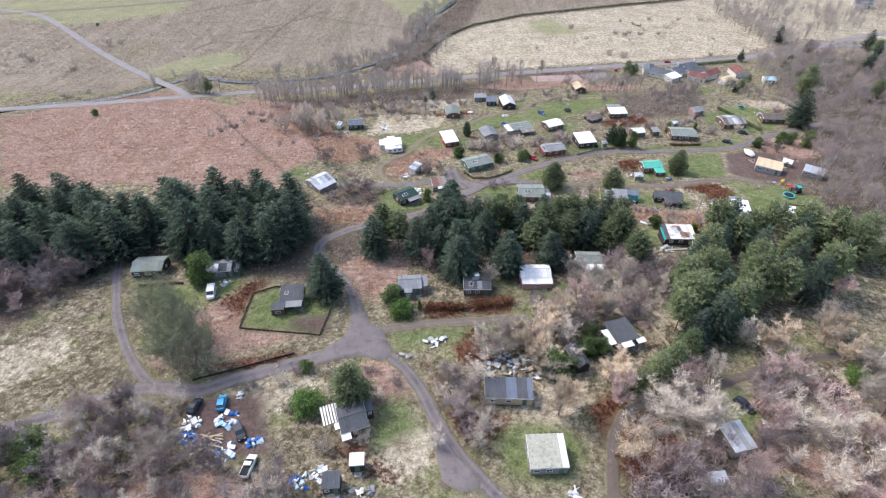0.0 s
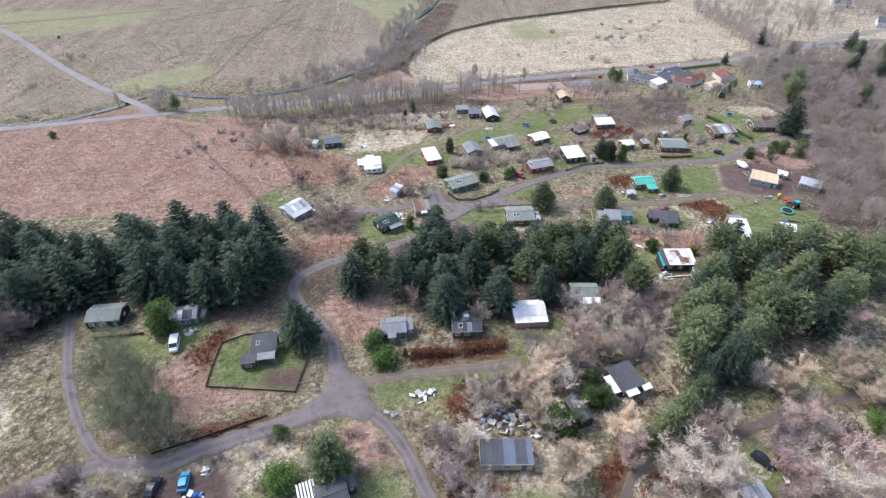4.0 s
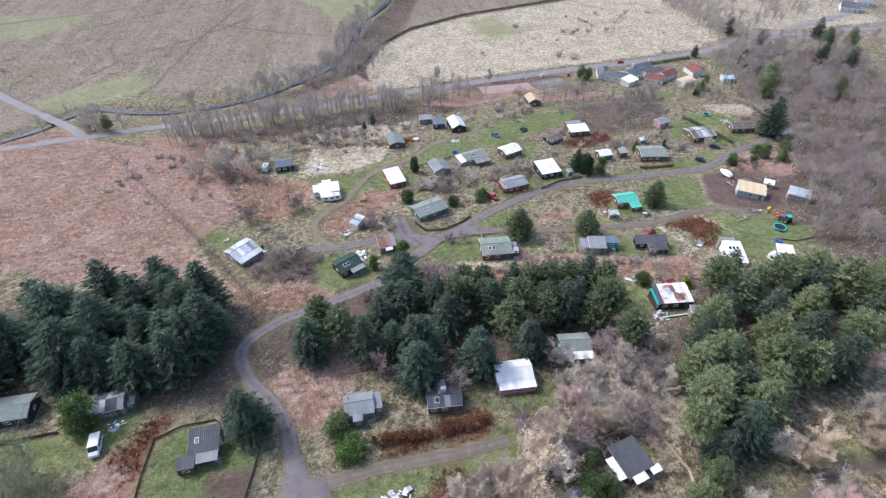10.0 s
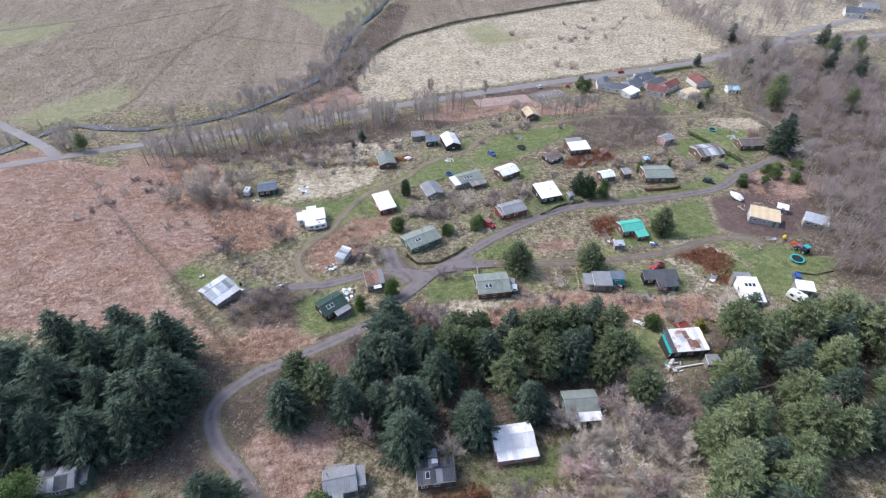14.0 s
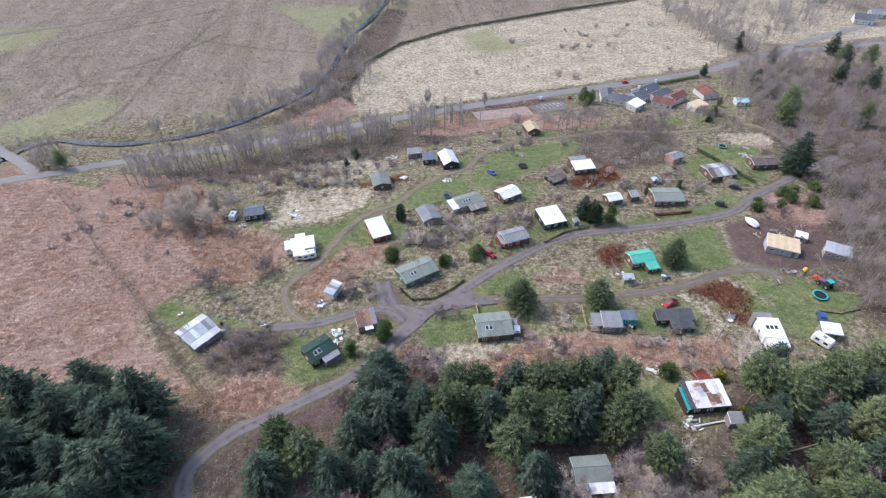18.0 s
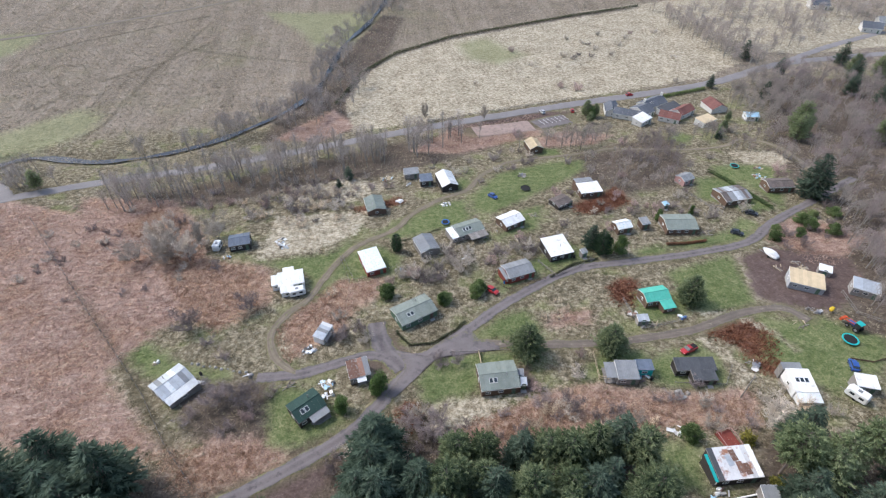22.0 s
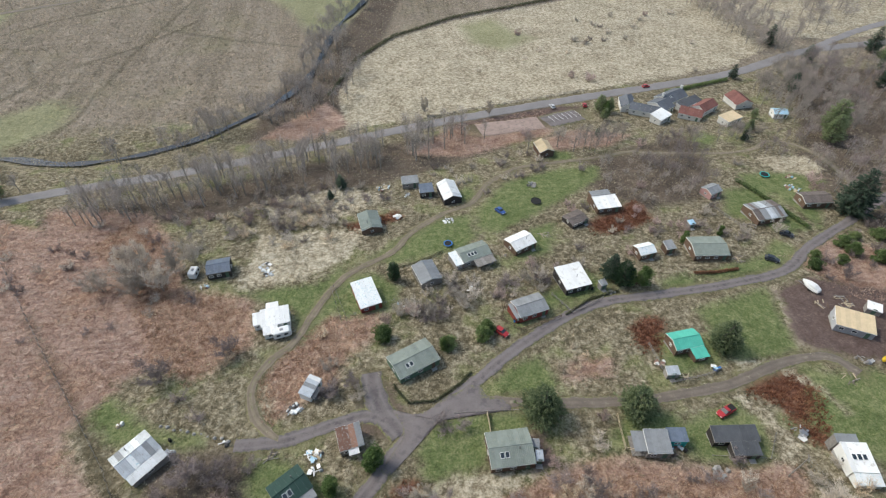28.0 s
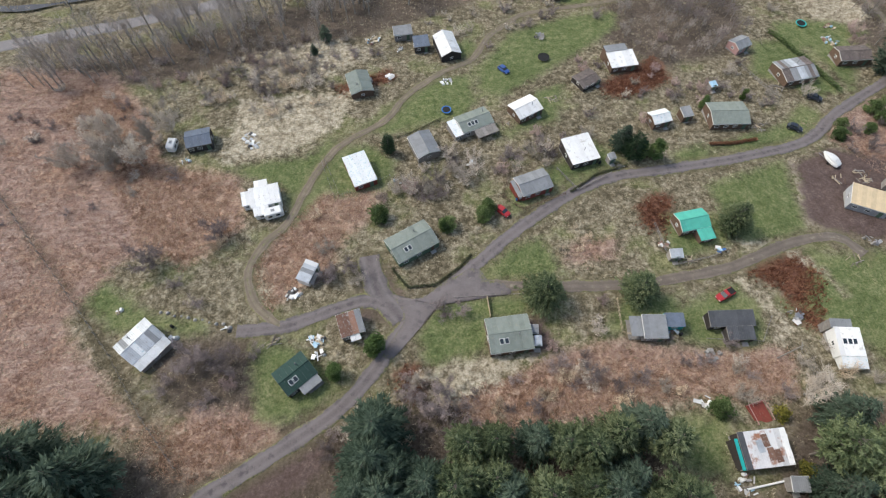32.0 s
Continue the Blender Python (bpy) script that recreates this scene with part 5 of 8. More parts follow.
hut(69.5, 260.0, 6, 5.4, 7.0, "timber shed with a pale brown roof", WOOD_BROWN, CREAM_ROOF, turn=True, eave=2.5, rise=1.2, name="shed", category="shed", wins=1)
hut(65.6, 213.1, 24, 6.0, 5.0, "collapsed dark brown hut tangled in branches", WOOD_DARK, BROWN_ROOF, rise=0.5, eave=1.5)
farm = dict(group="inn buildings by the road", over=0.25, sheets=2.0)
hut(116.5, 294.5, -14, 5.5, 8.0, "small white gabled end of the inn", STONE_WALL, SLATE_TILE, turn=True, eave=2.6, rise=1.6, name="house", category="house", **farm)
hut(122.2, 288.2, -30, 12.5, 6.0, "long white stone building with a slate roof", STONE_WALL, SLATE_TILE, eave=2.4, rise=1.6, name="house", category="house", **farm)
h = hut(138, 297.5, 26, 13.0, 7.5, "slate-roofed stone building by the road", STONE_WALL, SLATE_TILE, eave=2.7, rise=1.9, name="house", category="house", lights=2, **farm)
for cx in (-6.0, 6.0):
    part("chimney", Shape().box(cx - 0.4, -0.5, 4.0, cx + 0.4, 0.5, 6.0), STONE_WALL, h)
hut(143.5, 291.3, 26, 12.0, 4.0, "low dark lean-to range behind the inn", STONE_WALL, SLATE_ROOF, MONO, eave=2.3, rise=0.7, name="house", category="house", **farm)
hut(118.5, 299.8, 20, 5.0, 4.0, "small slate-roofed outhouse by the road", STONE_WALL, SLATE_TILE, eave=2.1, rise=1.1, name="house", category="house", **farm)
hut(125.5, 280.6, 32, 7.5, 5.0, "low outbuilding with a white roof", STONE_WALL, WHITE_ROOF, MONO, eave=2.5, rise=0.7, name="house", category="house", **farm)
hut(148.2, 286.8, 30, 10.0, 6.0, "upper building with a red tiled roof", STONE_WALL, RED_ROOF, eave=2.5, rise=1.6, name="house", category="house", **farm)
hut(139.5, 282.0, -35, 9.0, 6.0, "long building with a red tiled roof", STONE_WALL, RED_ROOF, eave=2.3, rise=1.7, name="house", category="house", **farm)
hut(152.5, 274.5, 22, 8.0, 5.0, "flat-roofed beige extension of the inn", STONE_WALL, CREAM_ROOF, MONO, eave=2.6, rise=0.3, name="house", category="house", **farm)
hut(166.2, 291, 5, 8.0, 9.0, "white cottage with a dull red roof", STONE_WALL, RED_ROOF, eave=2.4, rise=1.9, turn=True, name="house", category="house", **farm)
hut(176, 277, -10, 5.5, 4.5, "pale blue glazed garden room", WHITE_PAINT, PLASTIC_LIGHT, eave=2.2, rise=0.9, name="greenhouse", category="greenhouse", **farm)
hut(326, 386, -28, 11, 8, "white house with a grey tiled roof", STONE_WALL, SLATE_TILE, eave=3.0, rise=2.6, name="house", category="house", over=0.4, group="distant houses", sheets=3.0)
hut(322, 432, -11, 12, 8, "distant white house with a blue-grey roof", STONE_WALL, SLATE_TILE, eave=3.0, rise=2.6, name="house", category="house", over=0.4, group="distant houses", sheets=3.0)
h = hut(130.5, 291.0, 26, 7.0, 8.5, "slate-roofed middle range of the inn", STONE_WALL, SLATE_TILE, eave=2.4, rise=1.8, name="house", category="house", **farm)
hut(345, 396, -20, 10, 7, "cream bungalow with a grey roof", STONE_WALL, GREY_ROOF, eave=2.6, rise=2.2, name="house", category="house", over=0.4, group="distant houses", sheets=3.0)


def rnd(a, b):
    return random.uniform(a, b)


def clump(fine, c, rx, ry, rz, n, leaf):
    """A loose cluster of leaf or needle faces round an ellipsoid's shell."""
    for _ in range(n):
        v = Vector((random.gauss(0, 1), random.gauss(0, 1), random.gauss(0, 1))).normalized() * rnd(0.55, 1.05)
        o = c + Vector((v.x * rx, v.y * ry, v.z * rz))
        u = Vector((rnd(-1, 1), rnd(-1, 1), rnd(-0.4, 0.9))).normalized()
        w = u.cross(Vector((rnd(-1, 1), rnd(-1, 1), rnd(-1, 1)))).normalized()
        s = leaf * rnd(0.6, 1.4)
        fine.face(o - w * s * 0.45, o + w * s * 0.45, o + u * s)


# ---- vehicles ----
def paint(name, c):
    return material(name, c, 0.3, 0.1, spread=0.06, bump=0, spec=0.6, by_object=0)


CAR_PAINT = {"blue": paint("blue_car_paint", (0.03, 0.09, 0.33)), "red": paint("red_car_paint", (0.42, 0.03, 0.035)), "dark": paint("dark_car_paint", (0.025, 0.03, 0.045)), "white": paint("white_car_paint", (0.78, 0.79, 0.8)), "sky": paint("light_blue_car_paint", (0.04, 0.28, 0.50)), "silver": paint("silver_car_paint", (0.5, 0.51, 0.53))}


def loft(rings):
    s = Shape()
    k = len(rings[0])
    for r in rings:
        s.v.extend(r)
    for i in range(len(rings) - 1):
        for j in range(k):
            a, b = i * k + j, i * k + (j + 1) % k
            s.f.append((a, b, b + k, a + k))
    s.f.append(tuple(range(k - 1, -1, -1)))
    s.f.append(tuple(range((len(rings) - 1) * k, len(rings) * k)))
    return s


def section(x, half, z0, z1, r=0.08):
    """Rounded cross-section of a body at x."""
    return [(x, -half + r, z0), (x, half - r, z0), (x, half, z0 + r), (x, half * 0.98, z1 - r), (x, half - r, z1), (x, -half + r, z1), (x, -half * 0.98, z1 - r), (x, -half, z0 + r)]


def vehicle(x, y, rot, colour, label, kind="car"):
    L, W = {"car": (3.75, 1.6), "van": (4.6, 1.85), "pickup": (4.3, 1.65)}[kind]
    c = thing(kind if kind != "pickup" else "pickup_truck", x, y, rot, label, kind if kind != "pickup" else "truck", "parked vehicles")
    slope = math.degrees(math.atan2(ground_z(x, y + 2) - ground_z(x, y - 2), 4))
    c.matrix_basis = pose(x, y, ground_z(x, y) + 0.08, slope, 0, 0) @ pose(0, 0, 0, 0, 0, rot)
    h = W / 2
    mat = CAR_PAINT[colour]
    if kind == "van":
        body = loft([section(-L / 2, h * 0.9, 0.35, 1.7), section(-L / 2 + 0.15, h, 0.28, 1.95), section(L * 0.2, h, 0.28, 1.97), section(L * 0.36, h * 0.96, 0.28, 1.25), section(L / 2 - 0.1, h * 0.9, 0.3, 0.98), section(L / 2, h * 0.8, 0.38, 0.85)])
        part("body", body, mat, c)
        s = Shape()
        s.hull([(L * 0.225, -h * 0.85, 1.9), (L * 0.225, h * 0.85, 1.9), (L * 0.352, h * 0.85, 1.3), (L * 0.352, -h * 0.85, 1.3)], [(L * 0.24, -h * 0.85, 1.92), (L * 0.24, h * 0.85, 1.92), (L * 0.366, h * 0.85, 1.31), (L * 0.366, -h * 0.85, 1.31)])
        part("windscreen", s, GLASS, c)
        for sg in (-1, 1):
            for x0, x1 in ((-2.2, -1.2), (-1.05, 0.0), (0.15, 0.95)):
                part("side_window", Shape().box(x0, sg * h - 0.02, 1.25, x1, sg * h + 0.012, 1.7), GLASS, c)
    else:
        part("body", loft([section(-L / 2, h * 0.85, 0.4, 0.85), section(-L / 2 + 0.15, h * 0.97, 0.25, 0.98), section(-L * 0.2, h, 0.22, 1.0), section(L * 0.15, h, 0.22, 0.98), section(L * 0.32, h * 0.98, 0.25, 0.88), section(L / 2 - 0.1, h * 0.9, 0.28, 0.74), section(L / 2, h * 0.75, 0.38, 0.62)]), mat, c)
        back = -L * 0.44 if kind == "car" else -L * 0.02
        part("cabin_glass", loft([section(back, h * 0.84, 0.92, 1.0, 0.03), section(back + 0.45, h * 0.8, 0.95, 1.38, 0.06), section(L * 0.07, h * 0.8, 0.95, 1.4, 0.06), section(L * 0.24, h * 0.84, 0.9, 0.98, 0.03)]), GLASS, c)
        part("roof", loft([section(back + 0.4, h * 0.76, 1.34, 1.41, 0.03), section(-L * 0.08, h * 0.79, 1.36, 1.46, 0.03), section(L * 0.08, h * 0.76, 1.36, 1.43, 0.03)]), mat, c)
        if kind == "pickup":
            part("load_bed", Shape().box(-L * 0.48, -h * 0.8, 0.98, -L * 0.06, h * 0.8, 1.02), RUBBER, c)
    for wx in (-L * 0.31, L * 0.31):
        for sg in (-1, 1):
            t = part("wheel", Shape().tube((wx, sg * (h - 0.2), 0.3), (wx, sg * (h + 0.01), 0.3), 0.32, 0.32, 14), RUBBER, c)
            part("rim", Shape().tube((wx, sg * (h + 0.012), 0.3), (wx, sg * (h + 0.03), 0.3), 0.19, 0.17, 10), STEEL, t)
    for sg in (-1, 1):
        part("headlight", Shape().box(L / 2 - 0.12, sg * h * 0.62 - 0.16, 0.55, L / 2 + 0.005, sg * h * 0.62 + 0.16, 0.68), WHITE_PAINT, c)
        part("tail_light", Shape().box(-L / 2 - 0.005, sg * h * 0.66 - 0.12, 0.6, -L / 2 + 0.1, sg * h * 0.66 + 0.12, 0.78), WOOD_RED, c)
    TAKEN.append((x, y, 2.6))
    return c


vehicle(-55.6, 89.8, -76, "white", "white van with tinted windows on rough grass", "van")
vehicle(73.7, 144.1, 200, "red", "faded red pickup on a mown lawn", "pickup")
vehicle(44.5, 221.7, -60, "blue", "bright blue car on the grass", "car")
vehicle(33.7, 171.9, -52, "red", "small red car beside a hut", "car")
vehicle(112.9, 187.6, -40, "dark", "black car parked on a grass verge", "car")
vehicle(124.0, 197.5, -38, "dark", "dark grey car under bare branches", "car")
vehicle(-41.6, 56.9, 100, "sky", "light blue car at the yard entrance", "car")
vehicle(-46.4, 56.2, 84, "dark", "black four-wheel-drive in a scrap yard", "car")
vehicle(-36.2, 50.4, -58, "dark", "dark blue car beside a tarpaulin", "car")
vehicle(-32.5, 43.7, 84, "white", "old white pickup at the foot of the yard", "pickup")
vehicle(56.4, 56.5, -58, "dark", "dark blue estate car on the grass", "car")
vehicle(106.6, 134.2, 62, "blue", "blue hatchback on the lawn", "car")
vehicle(134, 313.2, 10, "red", "red car by the valley road", "car")
vehicle(99.5, 298.8, 80, "red", "red car in the roadside car park", "car")
vehicle(85, 299.5, 100, "silver", "silver car in the roadside car park", "car")


# ---- garden and yard things ----
def trampoline(x, y, r, ring_mat, label):
    t = thing("trampoline", x, y, 0, label, "trampoline")
    s, m = Shape(), Shape()
    k = 24
    for i in range(k):
        a = 6.2832 * i / k
        s.v.extend((math.cos(a) * rr, math.sin(a) * rr, zz) for rr, zz in ((r, 0.8), (r, 0.86), (r * 0.8, 0.86), (r * 0.8, 0.8)))
        for q in range(4):
            s.f.append((4 * i + q, 4 * i + (q + 1) % 4, 4 * ((i + 1) % k) + (q + 1) % 4, 4 * ((i + 1) % k) + q))
    m.hull([(math.cos(6.2832 * i / k) * r * 0.79, math.sin(6.2832 * i / k) * r * 0.79, 0.8) for i in range(k)], [(math.cos(6.2832 * i / k) * r * 0.79, math.sin(6.2832 * i / k) * r * 0.79, 0.82) for i in range(k)])
    part("padding", s, ring_mat, t)
    part("mat", m, RUBBER, t)
    for i in range(6):
        a = 6.2832 * i / 6
        part("leg", Shape().tube((math.cos(a) * r * 0.93, math.sin(a) * r * 0.93, -0.3), (math.cos(a) * r * 0.93, math.sin(a) * r * 0.93, 0.8), 0.03, 0.03, 5), STEEL, t)
    TAKEN.append((x, y, r + 0.4))


trampoline(26.0, 207.3, 1.3, PLASTIC_BLUE, "small round trampoline with a blue pad")
trampoline(57.0, 225.6, 1.7, RUBBER, "black round trampoline on the lawn")
trampoline(138.7, 230.3, 1.6, TEAL, "round trampoline with a teal pad")
trampoline(111.9, 141.6, 1.8, TEAL, "round trampoline with a bright teal pad")


def caravan(x, y, rot, L, label, mat=None):
    c = thing("caravan", x, y, rot, label, "caravan")
    mat = mat or WHITE_PAINT
    part("body", loft([section(-L / 2, 0.9, 0.55, 2.0, 0.2), section(-L / 2 + 0.3, 1.05, 0.45, 2.35, 0.15), section(L / 2 - 0.4, 1.05, 0.45, 2.35, 0.15), section(L / 2, 0.9, 0.55, 1.8, 0.2)]), mat, c)
    part("rooflight", Shape().box(-0.4, -0.3, 2.35, 0.4, 0.3, 2.45), GREY_ROOF, c)
    for sg in (-1, 1):
        for x0 in (-L * 0.32, L * 0.1):
            part("side_window", Shape().box(x0, sg * 1.05 - 0.03, 1.3, x0 + 0.9, sg * 1.05 + 0.012, 1.85), GLASS, c)
        part("wheel", Shape().tube((0, sg * 0.8, 0.3), (0, sg * 1.0, 0.3), 0.32, 0.32, 12), RUBBER, c)
    part("drawbar", Shape().tube((L / 2, 0, 0.5), (L / 2 + 1.0, 0, 0.45), 0.05, 0.04, 5), STEEL, c)
    TAKEN.append((x, y, L / 2 + 0.3))


caravan(-17.6, 178.6, 12, 4.2, "white caravan beside a white hut")
caravan(-43.5, 204.0, 80, 3.4, "grubby white caravan beside a blue-roofed hut")
caravan(100.5, 126.5, 120, 4.2, "white and blue touring caravan")


def boat(x, y, rot):
    b = thing("boat", x, y, rot, "white covered boat on a trailer by the lane", "boat")
    part("hull", loft([section(-2.3, 0.75, 0.7, 1.3, 0.2), section(-1.2, 1.05, 0.5, 1.4, 0.25), section(0.8, 1.0, 0.5, 1.45, 0.25), section(2.0, 0.45, 0.8, 1.5, 0.15), section(2.5, 0.1, 1.1, 1.5, 0.04)]), WHITE_PAINT, b)
    part("cover", loft([section(-2.2, 0.7, 1.31, 1.45, 0.06), section(-0.8, 0.95, 1.41, 2.0, 0.2), section(0.6, 0.9, 1.46, 1.95, 0.2), section(2.1, 0.3, 1.51, 1.6, 0.03)]), WHITE_ROOF, b, "taut white cover")
    for sg in (-1, 1):
        part("wheel", Shape().tube((-0.3, sg * 0.9, 0.3), (-0.3, sg * 1.08, 0.3), 0.3, 0.3, 12), RUBBER, b)
        part("trailer_rail", Shape().box(-2.2, sg * 0.5 - 0.04, 0.38, 3.0, sg * 0.5 + 0.04, 0.48), STEEL, b)


boat(115.6, 175.8, 110)


def digger(x, y, rot):
    d = thing("tractor", x, y, rot, "blue tractor with a red-orange loader arm", "tractor")
    part("bonnet", loft([section(0.2, 0.38, 0.75, 1.5), section(1.7, 0.36, 0.75, 1.45), section(1.9, 0.3, 0.8, 1.35)]), CAR_PAINT["blue"], d)
    part("cab", loft([section(-1.1, 0.7, 0.9, 2.3), section(0.15, 0.7, 0.9, 2.35)]), GLASS, d)
    part("cab_roof", Shape().box(-1.2, -0.75, 2.36, 0.25, 0.75, 2.46), TEAL, d)
    for wx, r in ((-0.7, 0.72), (1.4, 0.5)):
        for sg in (-1, 1):
            w = part("wheel", Shape().tube((wx, sg * 0.62, r - 0.08), (wx, sg * 0.98, r - 0.08), r, r, 16), RUBBER, d)
            part("rim", Shape().tube((wx, sg * 0.985, r - 0.08), (wx, sg * 1.0, r - 0.08), r * 0.5, r * 0.45, 10), STEEL, w)
    loader = material("loader_orange", (0.55, 0.09, 0.03), 0.5)
    for sg in (-1, 1):
        s = Shape()
        s.hull([(0.3, sg * 0.5, 1.5), (0.3, sg * 0.5 + 0.12, 1.5), (0.3, sg * 0.5 + 0.12, 1.7), (0.3, sg * 0.5, 1.7)], [(3.0, sg * 0.5, 0.9), (3.0, sg * 0.5 + 0.12, 0.9), (3.0, sg * 0.5 + 0.12, 1.1), (3.0, sg * 0.5, 1.1)])
        part("loader_arm", s, loader, d)
    part("bucket", Shape().box(2.9, -0.9, 0.35, 3.5, 0.9, 0.95), loader, d)


digger(116.3, 145.2, 105)
y_mat = material("yellow_machine_paint", (0.65, 0.45, 0.03), 0.5, spread=0.15)
mx = thing("cement_mixer", 115.2, 151.6, 30, "yellow cement mixer by the building site", "mixer")
part("drum", loft([section(-0.6, 0.3, 0.7, 1.2, 0.12), section(-0.1, 0.5, 0.6, 1.5, 0.2), section(0.6, 0.35, 0.9, 1.5, 0.14)]), y_mat, mx)
for sg in (-1, 1):
    part("leg", Shape().tube((0, sg * 0.5, -0.2), (0, sg * 0.3, 0.9), 0.05, 0.04, 5), STEEL, mx)


HEAP_MATS = {"grey": (JUNK, WOOD_GREY, CONCRETE, STEEL), "white": (WHITE_PAINT, WHITE_ROOF, JUNK, METAL_ROOF), "blue": (PLASTIC_BLUE, PLASTIC_LIGHT, WHITE_PAINT, PLASTIC_BLUE), "wood": (WOOD_PALE, WOOD_GREY, WOOD_PALE, WOOD_BROWN), "mixed": (JUNK, WHITE_PAINT, WOOD_PALE, PLASTIC_LIGHT, RUST_ROOF), "log": (BARK_GREY, BARK, WOOD_PALE)}


def heap(x, y, r, n, tone, label, seed, name="scrap_heap", stretch=1.0, turn=0):
    """Loose sheets, boards, boxes and crumpled covers, each a piece of its own."""
    random.seed(seed)
    h = thing(name, x, y, turn, label, "scrap" if name == "scrap_heap" else name.replace("_", " "))
    slope = -math.degrees(math.atan(0.12))
    for i in range(n):
        a, d = rnd(0, 6.283), r * math.sqrt(random.random())
        px, py = math.cos(a) * d * stretch, math.sin(a) * d
        gz = ground_z(x + px, y + py) - ground_z(x, y) if turn == 0 else 0.0
        m = random.choice(HEAP_MATS[tone])
        kind = random.choice(("board", "sheet", "box", "crumple", "board")) if tone not in ("log", "wood") else "board"
        if kind == "board":
            ln = rnd(0.9, 2.6) if tone in ("wood", "log") else rnd(0.5, 1.3)
            s = Shape().tube((-ln / 2, 0, 0), (ln / 2, 0, 0), rnd(0.06, 0.14), rnd(0.05, 0.12), 6) if tone == "log" else Shape().box(-ln / 2, -rnd(0.06, 0.16), 0, ln / 2, 0.1, 0.05)
            mm = pose(px, py, gz + rnd(0.12, 0.35), rnd(-8, 8), rnd(-9, 9), rnd(0, 180))
        elif kind == "sheet":
            w, ln = rnd(0.5, 1.1), rnd(0.7, 1.6)
            s = Shape().slab([(-ln / 2, -w / 2, 0), (ln / 2, -w / 2, 0.05), (ln / 2, w / 2, 0), (-ln / 2, w / 2, 0.08)], 0.03)
            mm = pose(px, py, gz + rnd(0.15, 0.5), rnd(-22, 22), rnd(-22, 22), rnd(0, 180))
        elif kind == "box":
            w, ln, hh = rnd(0.3, 0.7), rnd(0.4, 0.9), rnd(0.3, 0.7)
            s = Shape()
            s.hull([(-ln / 2, -w / 2, -0.2), (ln / 2, -w / 2, -0.2), (ln / 2, w / 2, -0.2), (-ln / 2, w / 2, -0.2)], [(-ln * 0.46, -w * 0.46, hh), (ln * 0.46, -w * 0.46, hh), (ln * 0.46, w * 0.46, hh), (-ln * 0.46, w * 0.46, hh)])
            mm = pose(px, py, gz + 0.02, 0, 0, rnd(0, 180))
        else:
            s = Shape()
            k = 9
            w = rnd(0.35, 0.75)
            low = [(math.cos(6.283 * j / k) * w * rnd(0.9, 1.1), math.sin(6.283 * j / k) * w * rnd(0.7, 0.9), -0.15) for j in range(k)]
            mid_r = [(q[0] * 0.7, q[1] * 0.7, rnd(0.2, 0.5)) for q in low]
            top = [(q[0] * 0.3, q[1] * 0.3, rnd(0.35, 0.6)) for q in low]
            s.hull(low, mid_r)
            s.hull(mid_r, top)
            mm = pose(px, py, gz + 0.02, 0, 0, 0)
        part({"board": "board" if tone != "log" else "log", "sheet": "sheet", "box": "box", "crumple": "cover"}[kind], s, m, h, at=mm)
    TAKEN.append((x, y, r * 0.8))
    return h


heap(-39.4, 53.4, 2.0, 24, "blue", "heap of blue and white plastic sheeting", 1)
heap(-44.9, 49.7, 1.7, 16, "blue", "blue tarpaulin thrown over scrap", 2)
heap(-37.6, 46.6, 2.0, 20, "blue", "crumpled blue tarpaulin over a pile", 3)
heap(-40.9, 48.2, 2.4, 30, "wood", "criss-crossed pile of pale planks", 4, "timber_pile")
heap(-33.0, 48.6, 1.3, 14, "blue", "blue and silver roof sheets on the track", 5, stretch=1.0)
heap(-45.7, 52.7, 1.8, 22, "white", "white scrap beside a black vehicle", 6)
heap(-38.5, 59.0, 1.0, 7, "white", "pile of white boards at the yard entrance", 61)
heap(-23.2, 41.2, 1.6, 16, "blue", "blue tarpaulin and white sacks in a yard", 7)
heap(-20.6, 42.4, 1.4, 16, "white", "white sacks and boxes in a yard", 8)
heap(-13.0, 39.5, 1.8, 16, "grey", "stacked logs and scrap in a yard", 9)
heap(-18.5, 37.0, 2.4, 26, "mixed", "cluttered scrap behind a dark shed", 10)
heap(-2.6, 73.6, 1.7, 12, "white", "broken white boat hull and boards", 11)
heap(-0.2, 74.4, 1.0, 7, "white", "white sheets dumped on the grass", 111)
heap(-7.6, 69.7, 1.0, 8, "grey", "grey slatted pallets on the verge", 12, "pallet_pile")
heap(13.5, 67.2, 3.2, 70, "mixed", "spread of rubble, boards and white scrap", 13, stretch=1.5)
heap(18.6, 64.0, 1.3, 10, "white", "leaning white sheets beside a derelict hut", 14)
heap(8.5, 64.4, 1.0, 7, "white", "white crates beside a derelict hut", 15)
heap(-8.6, 146.0, 1.6, 22, "mixed", "long heap of white sheets and orange scrap", 16)
heap(-8.0, 143.0, 1.1, 9, "white", "crumpled white sheeting by a green hut", 161)
heap(-13.0, 157.2, 1.6, 14, "white", "scrap metal and white sheets in scrub", 17)
heap(-25.3, 204.8, 1.8, 16, "white", "white rubble and sheets on pale grass", 18)
heap(-23.6, 201.8, 1.2, 9, "white", "white sacks lying on pale grass", 19)
heap(-40.2, 199.5, 1.6, 11, "mixed", "scrap in front of a blue-roofed hut", 20)
heap(8.8, 242.2, 2.4, 22, "mixed", "scattered scrap behind the sheds", 21)
heap(15.8, 236.8, 1.5, 12, "white", "white scrap between two sheds", 22)
heap(27.5, 219.2, 1.8, 14, "white", "grey and white building sheets on a slab", 23)
heap(120.6, 170.2, 2.2, 20, "wood", "heap of new timber offcuts", 24, "timber_pile")
